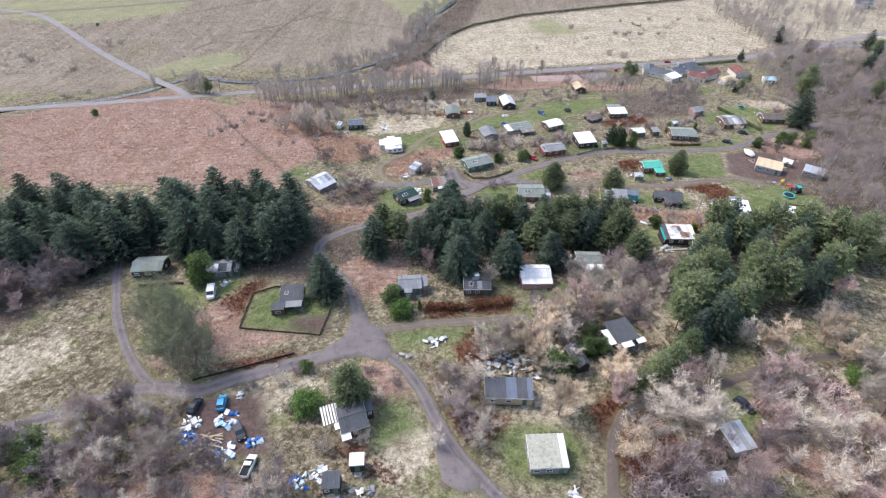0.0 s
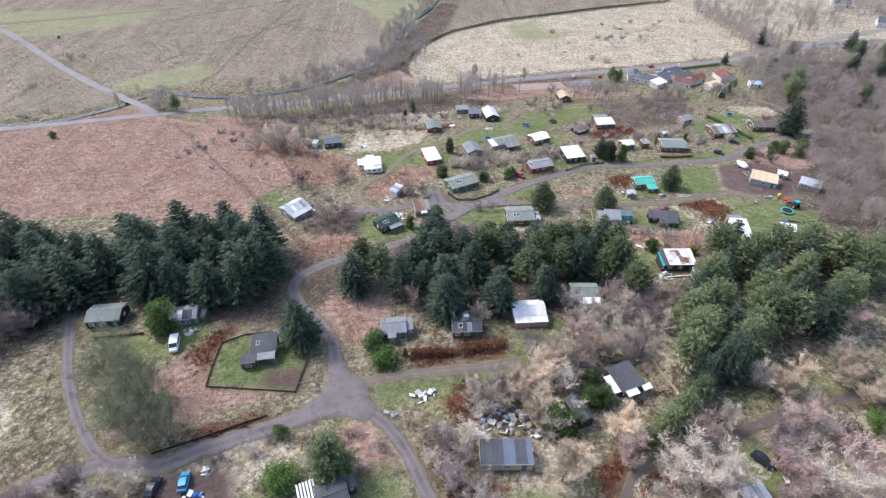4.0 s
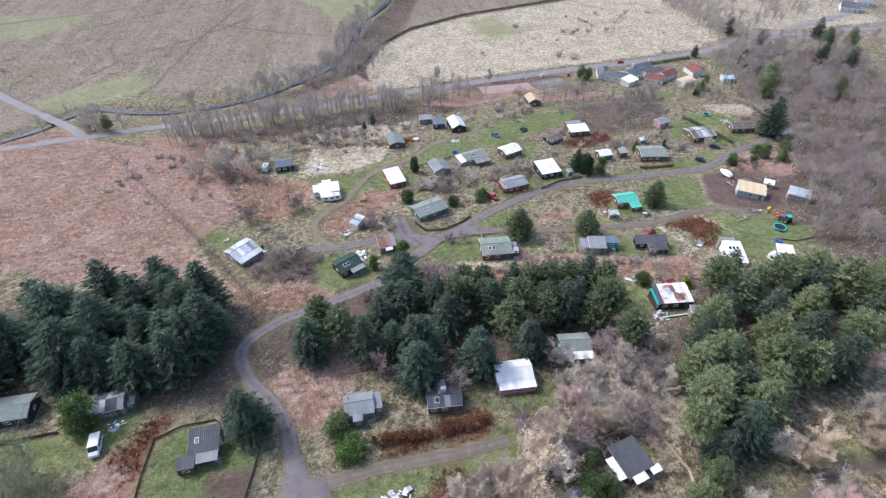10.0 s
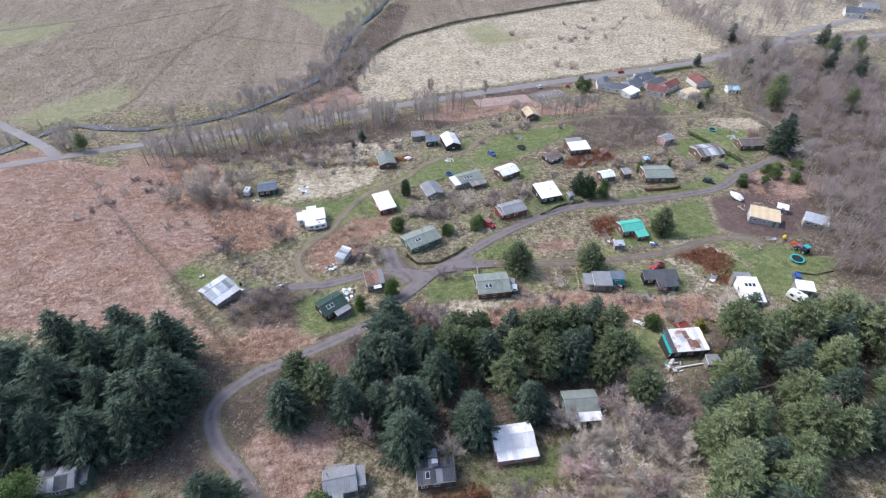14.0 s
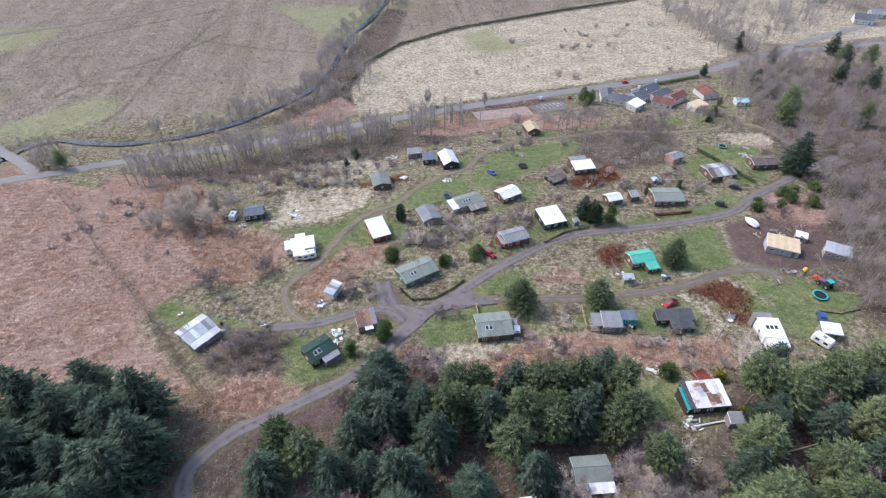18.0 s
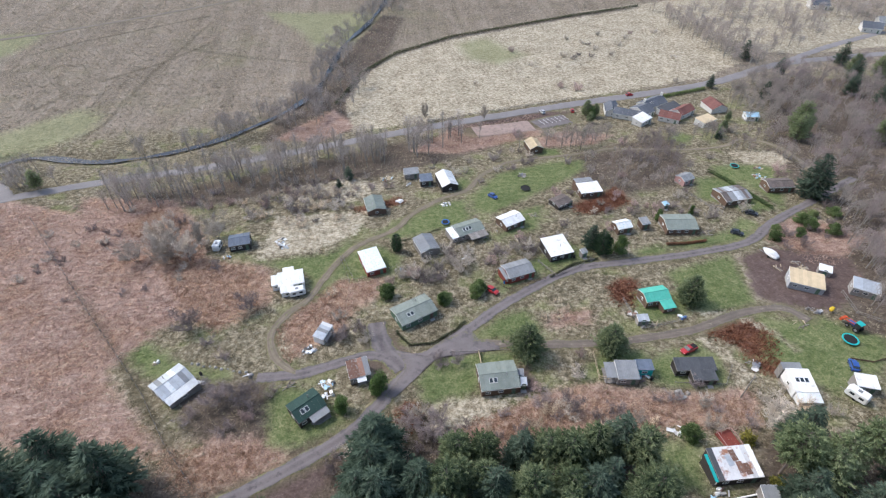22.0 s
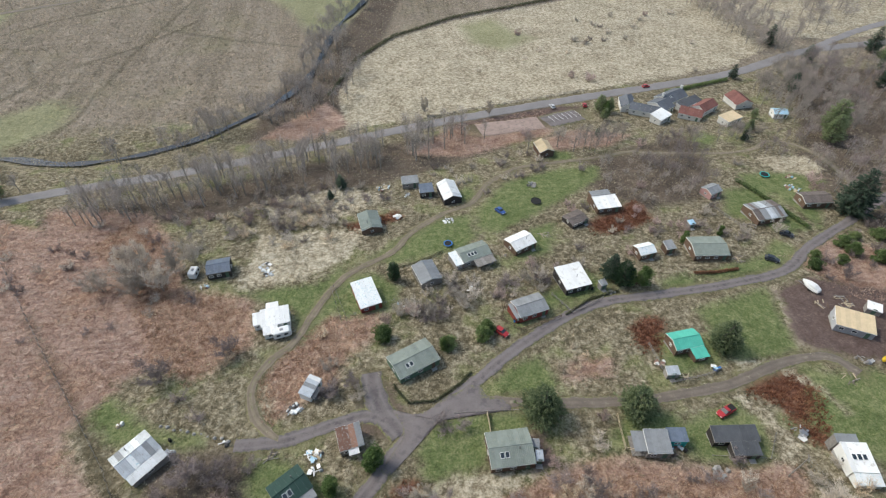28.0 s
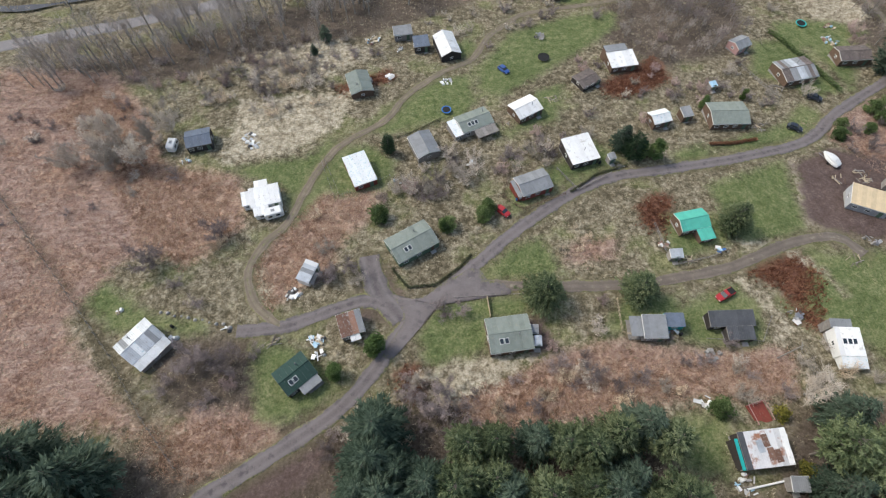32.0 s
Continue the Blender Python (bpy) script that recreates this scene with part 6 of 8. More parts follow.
heap(114.5, 169.8, 1.6, 9, "wood", "loose pale planks by the building site", 25, "timber_pile")
heap(111.5, 152.5, 1.6, 12, "grey", "scrap iron beside a cement mixer", 26)
heap(104.5, 148.5, 1.8, 11, "log", "pile of grey tree trunks at the track's end", 27, "log_pile")
heap(131.8, 160.8, 2.6, 22, "mixed", "scrap and sheets beside a ramshackle shed", 28)
heap(60.6, 138.4, 1.2, 11, "mixed", "bins and boxes beside a grey hut", 29)
heap(-54.0, 94.5, 1.5, 14, "mixed", "round pile of pots and scrap", 30)
heap(58.9, 236.8, 1.5, 16, "grey", "ash-grey bonfire heap on the lawn", 31, "bonfire_heap")
heap(143.0, 221.5, 2.4, 22, "mixed", "white clutter on a lawn", 33)
heap(147.0, 228.0, 1.6, 10, "mixed", "clutter and a green frame on a lawn", 34)
heap(29.6, 187.6, 1.0, 6, "white", "white things among bare bushes", 35)
heap(104.5, 189.5, 1.6, 14, "log", "heap of cut branches beside a hut", 36, "log_pile")
heap(117, 203.5, 1.6, 12, "log", "stack of cut logs by a brown hut", 37, "log_pile")
heap(10.8, 184.6, 0.9, 6, "mixed", "small scrap by a hut", 38)
heap(12.0, 224.0, 1.2, 9, "white", "white cloth and scrap by a green hut", 39)
heap(60.2, 124.0, 1.3, 9, "white", "white scrap and laundry by a hut", 40)
heap(61.5, 110.2, 2.0, 14, "mixed", "boards and scrap below a rusty hut", 41)
heap(85.5, 137.8, 1.5, 14, "grey", "grey rubble at the edge of the lawn", 42)
heap(66.0, 132.0, 1.6, 9, "grey", "flattened grey shed panels", 43)
heap(-36.0, 150.5, 0.8, 5, "white", "white pipes lying by a track", 44)
heap(-26.0, 151.0, 0.8, 5, "white", "white sheets by the spur road", 45)
heap(-48.0, 158.5, 0.8, 8, "mixed", "garden table and pots on a small lawn", 46)
heap(90.0, 62.0, 2.0, 16, "blue", "pale blue and teal sacks in a pile", 47)
heap(88.8, 57.5, 1.6, 12, "white", "white and teal bags on pale ground", 48)
heap(56.9, 41.5, 1.0, 6, "wood", "sheet of pale plywood in the bracken", 49, "timber_pile")
heap(49.0, 51.5, 1.2, 8, "white", "white boards leaning on a broken hut", 50)
heap(58.5, 52.5, 0.8, 6, "mixed", "garden chairs tipped on the grass", 51)
heap(21.0, 39.0, 1.2, 8, "white", "white plank and scrap below a pale hut", 52)
heap(37.5, 79.2, 1.0, 6, "wood", "dark planks behind a hut", 53, "timber_pile")
heap(40.5, 200.5, 0.9, 7, "wood", "pale planks beside a white hut", 54, "timber_pile")
heap(47.0, 208.5, 1.0, 7, "log", "branches beside a white hut", 55, "log_pile")
heap(55.0, 208.0, 1.4, 10, "log", "pale cut timber among scrub", 56, "log_pile")
heap(64.5, 181.6, 0.8, 6, "grey", "small grey shelter and crate", 57)
heap(66.5, 158.0, 1.4, 10, "mixed", "frames and boards in a garden", 58)
heap(70.5, 153.2, 1.0, 6, "wood", "pale planks by the gravel track", 59, "timber_pile")
heap(78.0, 155.0, 0.9, 5, "blue", "teal and white panel by the track", 60)


def barrel(x, y, mat, label):
    b = thing("barrel", x, y, 0, label, "barrel", "barrels by the huts")
    part("drum", loft([[(math.cos(6.2832 * i / 12) * r, math.sin(6.2832 * i / 12) * r, zz) for i in range(12)] for r, zz in ((0.27, -0.1), (0.3, 0.15), (0.31, 0.45), (0.3, 0.75), (0.27, 0.9))]), mat, b)
    part("lid", Shape().tube((0, 0, 0.9), (0, 0, 0.94), 0.28, 0.27, 12), RUBBER, b)


for bx, by, mt, word in ((35.2, 99.2, PLASTIC_BLUE, "blue"), (36.1, 99.0, PLASTIC_BLUE, "blue"), (41.6, 101.2, PLASTIC_BLUE, "blue"), (32.4, 144.6, RUBBER, "black"), (61.4, 137.2, RUBBER, "black"), (37.8, 175.2, PLASTIC_BLUE, "blue"), (-36.6, 153.2, RUBBER, "black"), (60.2, 183.4, RUBBER, "black")):
    barrel(bx, by, mt, f"{word} plastic water barrel beside a hut")


def boulder(x, y, r, seed):
    random.seed(seed)
    b = thing("boulder", x, y, 0, "rough grey stone set along the lane's edge", "stone", "stones along the lane")
    rings = []
    for f, zz in ((0.8, -0.25), (1.0, 0.05), (0.85, 0.3), (0.45, 0.46)):
        rings.append([(math.cos(6.2832 * i / 9) * r * f * rnd(0.85, 1.12), math.sin(6.2832 * i / 9) * r * f * rnd(0.75, 1.05), zz * r / 0.45) for i in range(9)])
    part("stone", loft(rings), CONCRETE, b)


for i in range(10):
    boulder(-39.5 + 1.42 * i, 156.9 - 0.52 * i + 0.2 * math.sin(i * 2.3), 0.34 + 0.1 * math.sin(i * 1.7), 400 + i)
heap(-16.6, 147.1, 1.1, 9, "log", "stack of cut branches by the spur road", 62, "log_pile")


def fallen_trunk(x, y, rot, ln, label, tilt=4.0):
    t = thing("fallen_trunk", x, y, rot, label, "log", "fallen trunks in the wood")
    s = Shape()
    for i in range(4):
        s.tube((ln * i / 4, 0.05 * math.sin(i * 2), 0.35 + ln * i / 4 * math.tan(radians(tilt))), (ln * (i + 1) / 4, 0.05 * math.sin(i * 2 + 2), 0.35 + ln * (i + 1) / 4 * math.tan(radians(tilt))), 0.2 - 0.035 * i, 0.165 - 0.035 * i, 7, i in (0, 3))
    part("trunk", s, WOOD_PALE, t)
    for i in range(3):
        part("stub", Shape().tube((ln * (0.4 + 0.2 * i), 0, 0.4 + ln * (0.4 + 0.2 * i) * math.tan(radians(tilt))), (ln * (0.45 + 0.2 * i), 0.5 * (-1) ** i, 0.9 + ln * (0.4 + 0.2 * i) * math.tan(radians(tilt))), 0.05, 0.02, 4), BARK_GREY, t)


for tx, ty, ta, tl, tt in ((77.5, 110.5, 52, 9, 22), (81.0, 110.8, 55, 9, 22), (71.0, 104.5, 8, 8, 3), (72.0, 101.5, 6, 10, 3), (83.5, 86.5, 36, 8, 25), (96, 96, 40, 9, 20)):
    fallen_trunk(tx, ty, ta, tl, "pale bare trunk leaning among the pines", tt)


# ---- fences, hedges and walls ----
def along(pts, step):
    p = np.array(pts, float)
    out = []
    for a, b in zip(p[:-1], p[1:]):
        n = max(1, round(float(np.linalg.norm(b - a)) / step))
        out += [tuple(a + (b - a) * i / n) for i in range(n)]
    return out + [tuple(p[-1])]


def fence(pts, label, h=1.2, step=2.2, rails=(0.35, 0.95), boards=False, wood=None, wire=False, name="fence"):
    wood = wood or WOOD_GREY
    q = along(pts, step)
    f = thing(name, q[0][0], q[0][1], 0, label, "fence")
    ox, oy, oz = q[0][0], q[0][1], ground_z(*q[0])
    post = Shape().box(-0.06, -0.06, -0.4, 0.06, 0.06, h + 0.08).mesh("post", wood)
    for x, y in q:
        part("post", post, wood, f, at=pose(x - ox, y - oy, ground_z(x, y) - oz, rnd(-3, 3), rnd(-3, 3), rnd(0, 20)))
    for (ax, ay), (bx, by) in zip(q[:-1], q[1:]):
        za, zb = ground_z(ax, ay) - oz, ground_z(bx, by) - oz
        a, b = Vector((ax - ox, ay - oy, za)), Vector((bx - ox, by - oy, zb))
        d = (b - a).normalized()
        s = Vector((-d.y, d.x, 0)) * 0.03
        if boards:
            u = Vector((0, 0, 1))
            sh = Shape()
            sh.hull([a - s + u * 0.06, a + s + u * 0.06, a + s + u * h, a - s + u * h], [b - s + u * 0.06, b + s + u * 0.06, b + s + u * h, b - s + u * h])
            part("panel", sh, wood, f)
        else:
            for r in rails:
                u = Vector((0, 0, r))
                if wire:
                    part("wire", Shape().tube(a + u, b + u, 0.012, 0.012, 3), STEEL, f)
                else:
                    sh = Shape()
                    t = Vector((0, 0, 0.11))
                    sh.hull([a - s + u, a + s + u, a + s + u + t, a - s + u + t], [b - s + u, b + s + u, b + s + u + t, b - s + u + t])
                    part("rail", sh, wood, f)
    return f


def hedge(pts, w, h, label, mat, name="hedge", leaf=0.22, per=90):
    q = along(pts, min(0.9, w * 0.5))
    f = thing(name, q[0][0], q[0][1], 0, label, "hedge")
    ox, oy, oz = q[0][0], q[0][1], ground_z(*q[0])
    fine, stem = Shape(), Shape()
    for x, y in q:
        z = ground_z(x, y) - oz
        c = Vector((x - ox + rnd(-0.1, 0.1), y - oy + rnd(-0.1, 0.1), z + h * 0.55))
        clump(fine, c, w * rnd(0.42, 0.6), w * rnd(0.42, 0.6), h * rnd(0.42, 0.56), per if w > 0.6 else per // 2, leaf if w > 0.6 else leaf * 0.7)
        stem.tube((c.x, c.y, z - 0.2), (c.x, c.y, z + h * 0.7), 0.05, 0.03, 4)
    tagged(part("stem", stem, BARK, f), kind="stuff")
    part("foliage", fine, mat, f)


random.seed(77)
HEDGE_BROWN = fronds("brown_beech_leaves", (0.13, 0.06, 0.035), (0.25, 0.125, 0.075), (0.36, 0.21, 0.13))
HEDGE_DARK = material("dark_clipped_hedge", (0.10, 0.108, 0.056), 0.8, spread=0.4, bump=0)
fence([(-45.1, 78.0), (-45.6, 83.3), (-45.8, 90.4), (-41.2, 92.8), (-35.4, 93.4), (-25.9, 86.1), (-27.0, 75.8), (-45.1, 78.0)], "brown boarded fence round a square lawn", 0.5, 2.4, boards=True, wood=WOOD_BROWN)
fence([(-25.5, 85.5), (-22.6, 82.0), (-23.6, 78.5), (-26.5, 78)], "low timber edging round a vegetable bed", 0.35, 1.8, rails=(0.1,))
fence([(-110, 232), (-95, 212), (-82.1, 194.3), (-69.9, 177.9), (-59.3, 164.2), (-47.6, 148.7), (-39.4, 135.6), (-32.0, 126.0)], "post and wire boundary fence along the bracken", 1.15, 3.0, rails=(0.4, 0.75, 1.05), wire=True)
fence([(-74.5, 93.1), (-71.4, 93.4), (-64.3, 94.2)], "low board fence before a long hut", 0.8, 2.0, boards=True, wood=WOOD_BROWN)
hedge([(7.6, 160.5), (8.1, 159.2), (10.3, 155.4), (15.9, 155.2), (21.8, 158.9), (24.5, 161.5)], 0.5, 0.75, "low dark clipped garden hedge beside the lane", HEDGE_DARK)
fence([(26.0, 150.6), (25.8, 146.2)], "new pale board fence beside a hut", 1.1, 1.6, boards=True, wood=WOOD_PALE)
fence([(19.5, 151.7), (26, 151.2), (35.3, 150.4), (40, 149.8)], "low timber kerb rail by the track", 0.45, 2.0, rails=(0.2,))
fence([(51.8, 146.6), (50.4, 139.2), (52.2, 138.5)], "weathered rail fence with a white corner post", 0.9, 1.8, wood=WOOD_PALE)
hedge([(50.8, 175.6), (58.5, 178.9 + 1.2), (66.5, 181.8)], 0.5, 0.7, "low clipped hedge along the lane", HEDGE_DARK)
hedge([(127.0, 228), (128.0, 225.9), (130.5, 211.5), (132.3, 199.5)], 1.2, 1.5, "clipped dark green garden hedge", LEAF_GREEN)
fence([(110.6, 215.9), (112.9, 205.4), (115.3, 199.5)], "sagging timber fence in brown bracken", 1.0, 2.2)
# dark boards added to draw the shadow line along the roadside bank
fence([(-49.5, 62.9), (-41.7, 65.9), (-35.4, 68.5), (-31.2, 70.2)], "low dark board strip drawing the shadow line of the roadside bank", 0.55, 1.6, boards=True, wood=WOOD_DARK, name="retaining_edge")
hedge([(-4, 84.8), (0, 84.9), (4.6, 84.6)], 2.4, 1.6, "rust-brown clipped beech hedge", HEDGE_BROWN, leaf=0.3, per=170)
hedge([(6.8, 85.2), (11, 86.2), (15.8, 86.8)], 2.6, 1.8, "broad rust-brown beech hedge", HEDGE_BROWN, leaf=0.3, per=190)
hedge([(89.5, 185.6), (95.5, 185.0), (101.5, 185.4)], 0.8, 0.8, "low brown hedge in front of a hut", HEDGE_BROWN)
fence([(36.2, 80.4), (40.5, 81.3), (46.0, 80.2), (48.0, 72.2), (47.0, 66)], "rough plank fence round a steep garden", 1.0, 2.0, boards=True, wood=WOOD_PALE)
fence([(66.5, 163.8), (66.2, 157), (66.7, 152.6), (74.6, 153.4), (79, 154.6)], "low rail fence round the turquoise hut's garden", 0.8, 2.2)
fence([(-6.8, 193.2), (-4.1, 182.0)], "leaning post and wire fence", 1.1, 2.6, rails=(0.5, 0.95), wire=True)
fence([(30, 297.5), (65.2, 305.5), (104, 313.2)], "pale timber roadside fence", 1.1, 3.0)
fence([(-12, 322), (1.0, 358), (21.2, 384), (58.0, 407), (138.6, 432), (196.8, 448)], "post and wire field fence on the valley floor", 1.2, 6.0, rails=(0.5, 1.0), wire=True)
hedge([(-11.9, 325.1), (1.0, 362.8), (21.2, 388.7), (58.0, 411.0), (138.6, 435.9), (196.8, 451.1)], 1.6, 1.5, "dark overgrown ditch and hedge between fields", HEDGE_DARK, leaf=0.5, per=26)
hedge([(140, 306), (160, 311), (175, 315)], 1.6, 1.6, "clipped roadside hedge near the inn", LEAF_GREEN, leaf=0.4, per=60)
hedge([(12, 199.2), (18, 201.5), (24, 204.5)], 0.6, 0.7, "thin low hedge behind the huts", HEDGE_DARK, per=50)
fence([(108, 136.5), (112, 134.8), (118, 135.6)], "low brown garden fence across the lawn", 0.5, 2.4, boards=True, wood=WOOD_BROWN)
fence([(123.5, 158), (121, 150), (127, 143)], "rail fence beside the building plot", 1.0, 2.4)

fence([(49.4, 183.0), (52.5, 175.8), (61.8, 179.8)], "low post and rail fence along a white hut's garden", 0.9, 2.0, rails=(0.4, 0.8))
fence([(-6.1, 194.0), (-2.8, 182.1), (9.3, 186.7)], "thin wire fence round a small lawn", 0.9, 2.4, rails=(0.4, 0.8), wire=True)
fence([(39.0, 186.4), (34.7, 176.3), (38.5, 172.0), (49.3, 175.0)], "brown rail fence round a red hut", 0.9, 2.0, wood=WOOD_BROWN)
fence([(66.1, 135.7), (76.5, 133.6), (80.8, 138.4)], "low timber edging below a lawn", 0.4, 2.0, rails=(0.2,))
# white slatted pergola and deck rails
pg = thing("pergola", -20.3, 53.3, 20, "white slatted pergola against a brown hut", "pergola")
for i in range(6):
    part("slat", Shape().box(-1.6 + i * 0.52, -2.0, 2.2, -1.28 + i * 0.52, 2.0, 2.26), WHITE_PAINT, pg)
for sx in (-1.5, 1.4):
    for sy in (-1.9, 1.9):
        part("post", Shape().box(sx - 0.05, sy - 0.05, -0.6, sx + 0.05, sy + 0.05, 2.2), WHITE_PAINT, pg)
part("panel", Shape().box(0.2, -3.4, 2.1, 1.9, -2.1, 2.15), WHITE_PAINT, pg)
dk = thing("red_deck", 69.0, 120.8, 8, "red-stained timber deck with low rails", "deck")
part("deck_floor", Shape().box(-1.6, -1.8, -0.4, 1.6, 1.8, 0.25), WOOD_RED, dk)
for a in ((-1.6, -1.8, -1.5, 1.8), (1.5, -1.8, 1.6, 1.8), (-1.6, 1.7, 1.6, 1.8)):
    part("rail", Shape().box(a[0], a[1], 0.9, a[2], a[3], 1.0), WOOD_PINK, dk)
for sx in (-1.55, 1.55):
    for sy in (-1.7, 1.7):
        part("post", Shape().box(sx - 0.05, sy - 0.05, 0.25, sx + 0.05, sy + 0.05, 0.9), WOOD_PINK, dk)


# utility poles and their wires
def pole(x, y, h=8.0):
    p = thing("utility_pole", x, y, 60, "wooden utility pole with a short crossarm", "pole", "power line")
    part("mast", Shape().tube((0, 0, -0.5), (0, 0, h), 0.14, 0.09, 7), BARK_GREY, p)
    part("crossarm", Shape().box(-0.7, -0.06, h - 0.5, 0.7, 0.06, h - 0.38), WOOD_GREY, p)
    for sx in (-0.6, 0.0, 0.6):
        part("insulator", Shape().tube((sx, 0, h - 0.38), (sx, 0, h - 0.18), 0.05, 0.03, 6), CONCRETE, p)
    return x, y, ground_z(x, y) + h - 0.3


tops = [pole(81.0, 93.0), pole(84.5, 60.0), pole(77.5, 130.0)]
for (a, b) in ((tops[0], tops[1]), (tops[2], tops[0])):
    for off in (-0.6, 0.0, 0.6):
        s = Shape()
        last = None
        for i in range(13):
            t = i / 12
            q = (a[0] + (b[0] - a[0]) * t + off, a[1] + (b[1] - a[1]) * t, a[2] + (b[2] - a[2]) * t - 1.6 * 4 * t * (1 - t))
            if last:
                s.tube(last, q, 0.012, 0.012, 3, False)
            last = q
        tagged(new("overhead_wire", s.mesh("overhead_wire", STEEL)), "thin sagging overhead power wire", "cable", "power line")

# ramshackle sheds on the building plot's edge
hut(128.5, 157.0, -35, 6.0, 4.0, "ramshackle grey shed patched with white sheets", WOOD_GREY, METAL_ROOF, MONO, rise=0.5, name="shed", category="shed")
hut(124.5, 166.0, -35, 3.0, 2.4, "low white-topped store on the plot", WOOD_GREY, WHITE_ROOF, MONO, rise=0.3, eave=1.6, name="shed", category="shed", wins=0)
hut(62.8, 183.6, 14, 1.7, 1.5, "tiny grey shed beside a garden gate", WOOD_GREY, GREY_ROOF, MONO, rise=0.3, eave=1.8, name="shed", category="shed", wins=0)
hut(33.0, 141.8, -8, 2.0, 1.5, "small grey garden shed beside a hut", WOOD_BROWN, GREY_ROOF, MONO, rise=0.3, eave=1.7, name="shed", category="shed", wins=0)
hut(33.5, 139.4, -8, 1.2, 1.8, "tiny pale-roofed store beside a hut", WOOD_BROWN, METAL_ROOF, MONO, rise=0.2, eave=1.5, name="shed", category="shed", wins=0)
hut(67.2, 154.6, -4, 2.6, 1.8, "pale metal-roofed store by the track", WOOD_GREY, METAL_ROOF, MONO, rise=0.3, eave=1.6, name="shed", category="shed", wins=0)
hut(90.8, 66.5, -20, 3.0, 2.4, "small white glazed summerhouse", WHITE_PAINT, PLASTIC_LIGHT, MONO, rise=0.4, eave=1.9, name="shed", category="shed", wins=1)
hut(95.0, 60.0, 10, 5.0, 6.0, "dark flat-roofed shed in a paved yard", WOOD_DARK, SLATE_ROOF, MONO, rise=0.3, name="shed", category="shed", wins=1)
hut(103.5, 128.5, -20, 4.0, 3.0, "white-roofed store behind a lawn", WOOD_GREY, WHITE_ROOF, MONO, rise=0.4, name="shed", category="shed", wins=1)
hut(98.5, 205.5, 10, 1.8, 1.6, "small blue-grey garden store", WOOD_GREY, PLASTIC_LIGHT, MONO, rise=0.2, eave=1.6, name="shed", category="shed", wins=0)

# white bay lines on the car park
for i in range(7):
    bx, by = 81.0 + i * 2.1, 291.6 + i * 0.62
    s = Shape()
    q = [(bx - 0.09, by), (bx + 0.09, by), (bx + 1.6, by - 5.0), (bx + 1.42, by - 5.0)]
    s.v.extend([(u, v, ground_z(u, v) + 0.14) for u, v in q])
    s.f.append((0, 3, 2, 1))
    part("bay_line", s, WHITE_PAINT, bpy.data.objects["car_park"])


# ---- trees ----
def raw_mesh(name, verts, tris, mats, which=None):
    me = bpy.data.meshes.new(name)
    me.vertices.add(len(verts))
    me.vertices.foreach_set("co", verts.astype(np.float32).ravel())
    me.loops.add(tris.size)
    me.loops.foreach_set("vertex_index", tris.astype(np.int32).ravel())
    me.polygons.add(len(tris))
    me.polygons.foreach_set("loop_start", np.arange(0, tris.size, 3, dtype=np.int32))
    for m in mats:
        me.materials.append(m)
    if which is not None:
        me.polygons.foreach_set("material_index", which.astype(np.int32))
    me.update(calc_edges=True)
    return me


def bare_tree(seed, h, spread, stems, twig_n, bark, twig, name, label, twig_len=0.95, twig_w=0.036, depth=2):
    """Leafless tree: tapered trunk and limbs, and a haze of separate twigs."""
    random.seed(seed)
    wood, fine = Shape(), Shape()
    tips = []

    def limb(p, d, ln, r, lev):
        segs = 3 - lev
        for i in range(segs):
            q = p + d * (ln / segs)
            wood.tube(p, q, r * (1 - i * 0.25), r * (1 - (i + 1) * 0.25), 5 if lev == 0 else 3, False)
            if lev < depth:
                for _ in range(2 if lev or stems > 3 else 4 if stems == 1 else 3):
                    a = rnd(0, 6.283)
                    side = Vector((math.cos(a), math.sin(a), rnd(0.25, 0.9)))
                    nd = (d * 0.55 + side * spread).normalized()
                    limb(q, nd, ln * rnd(0.38, 0.6), r * 0.42, lev + 1)
            if lev > 0:
                tips.extend([(q, d), ((p + q) / 2, d)])
            p = q
            d = (d + Vector((rnd(-0.2, 0.2), rnd(-0.2, 0.2), rnd(-0.02, 0.25)))).normalized()
        tips.append((p, d))

    for k in range(stems):
        a = 6.283 * k / stems + rnd(-0.4, 0.4)
        lean = 0.0 if stems == 1 else rnd(0.25, 0.55) * spread * 1.6
        d = Vector((math.cos(a) * lean, math.sin(a) * lean, 1)).normalized()
        r0 = h * 0.0125 / math.sqrt(stems) + 0.025
        limb(Vector((math.cos(a) * 0.15 * (stems > 1), math.sin(a) * 0.15 * (stems > 1), -0.3)), d, h * 0.62, r0, 0)
    for _ in range(twig_n):
        p, d = random.choice(tips)
        v = (d * 0.5 + Vector((rnd(-1, 1), rnd(-1, 1), rnd(-0.2, 1.0)))).normalized()
        ln = twig_len * rnd(0.5, 1.3)
        w = v.cross(Vector((rnd(-1, 1), rnd(-1, 1), rnd(-1, 1)))).normalized() * twig_w
        o = p - d * rnd(0, 0.8) + Vector((rnd(-0.3, 0.3), rnd(-0.3, 0.3), rnd(-0.3, 0.3)))
        fine.face(o - w, o + w, o + v * ln + Vector((0, 0, rnd(0, 0.2))))
    t = new(name)
    tagged(t, label, "tree" if h > 3.5 else "bush")
    part("trunk", wood, bark, t)
    part("twig_crown", fine, twig, t)
    return t


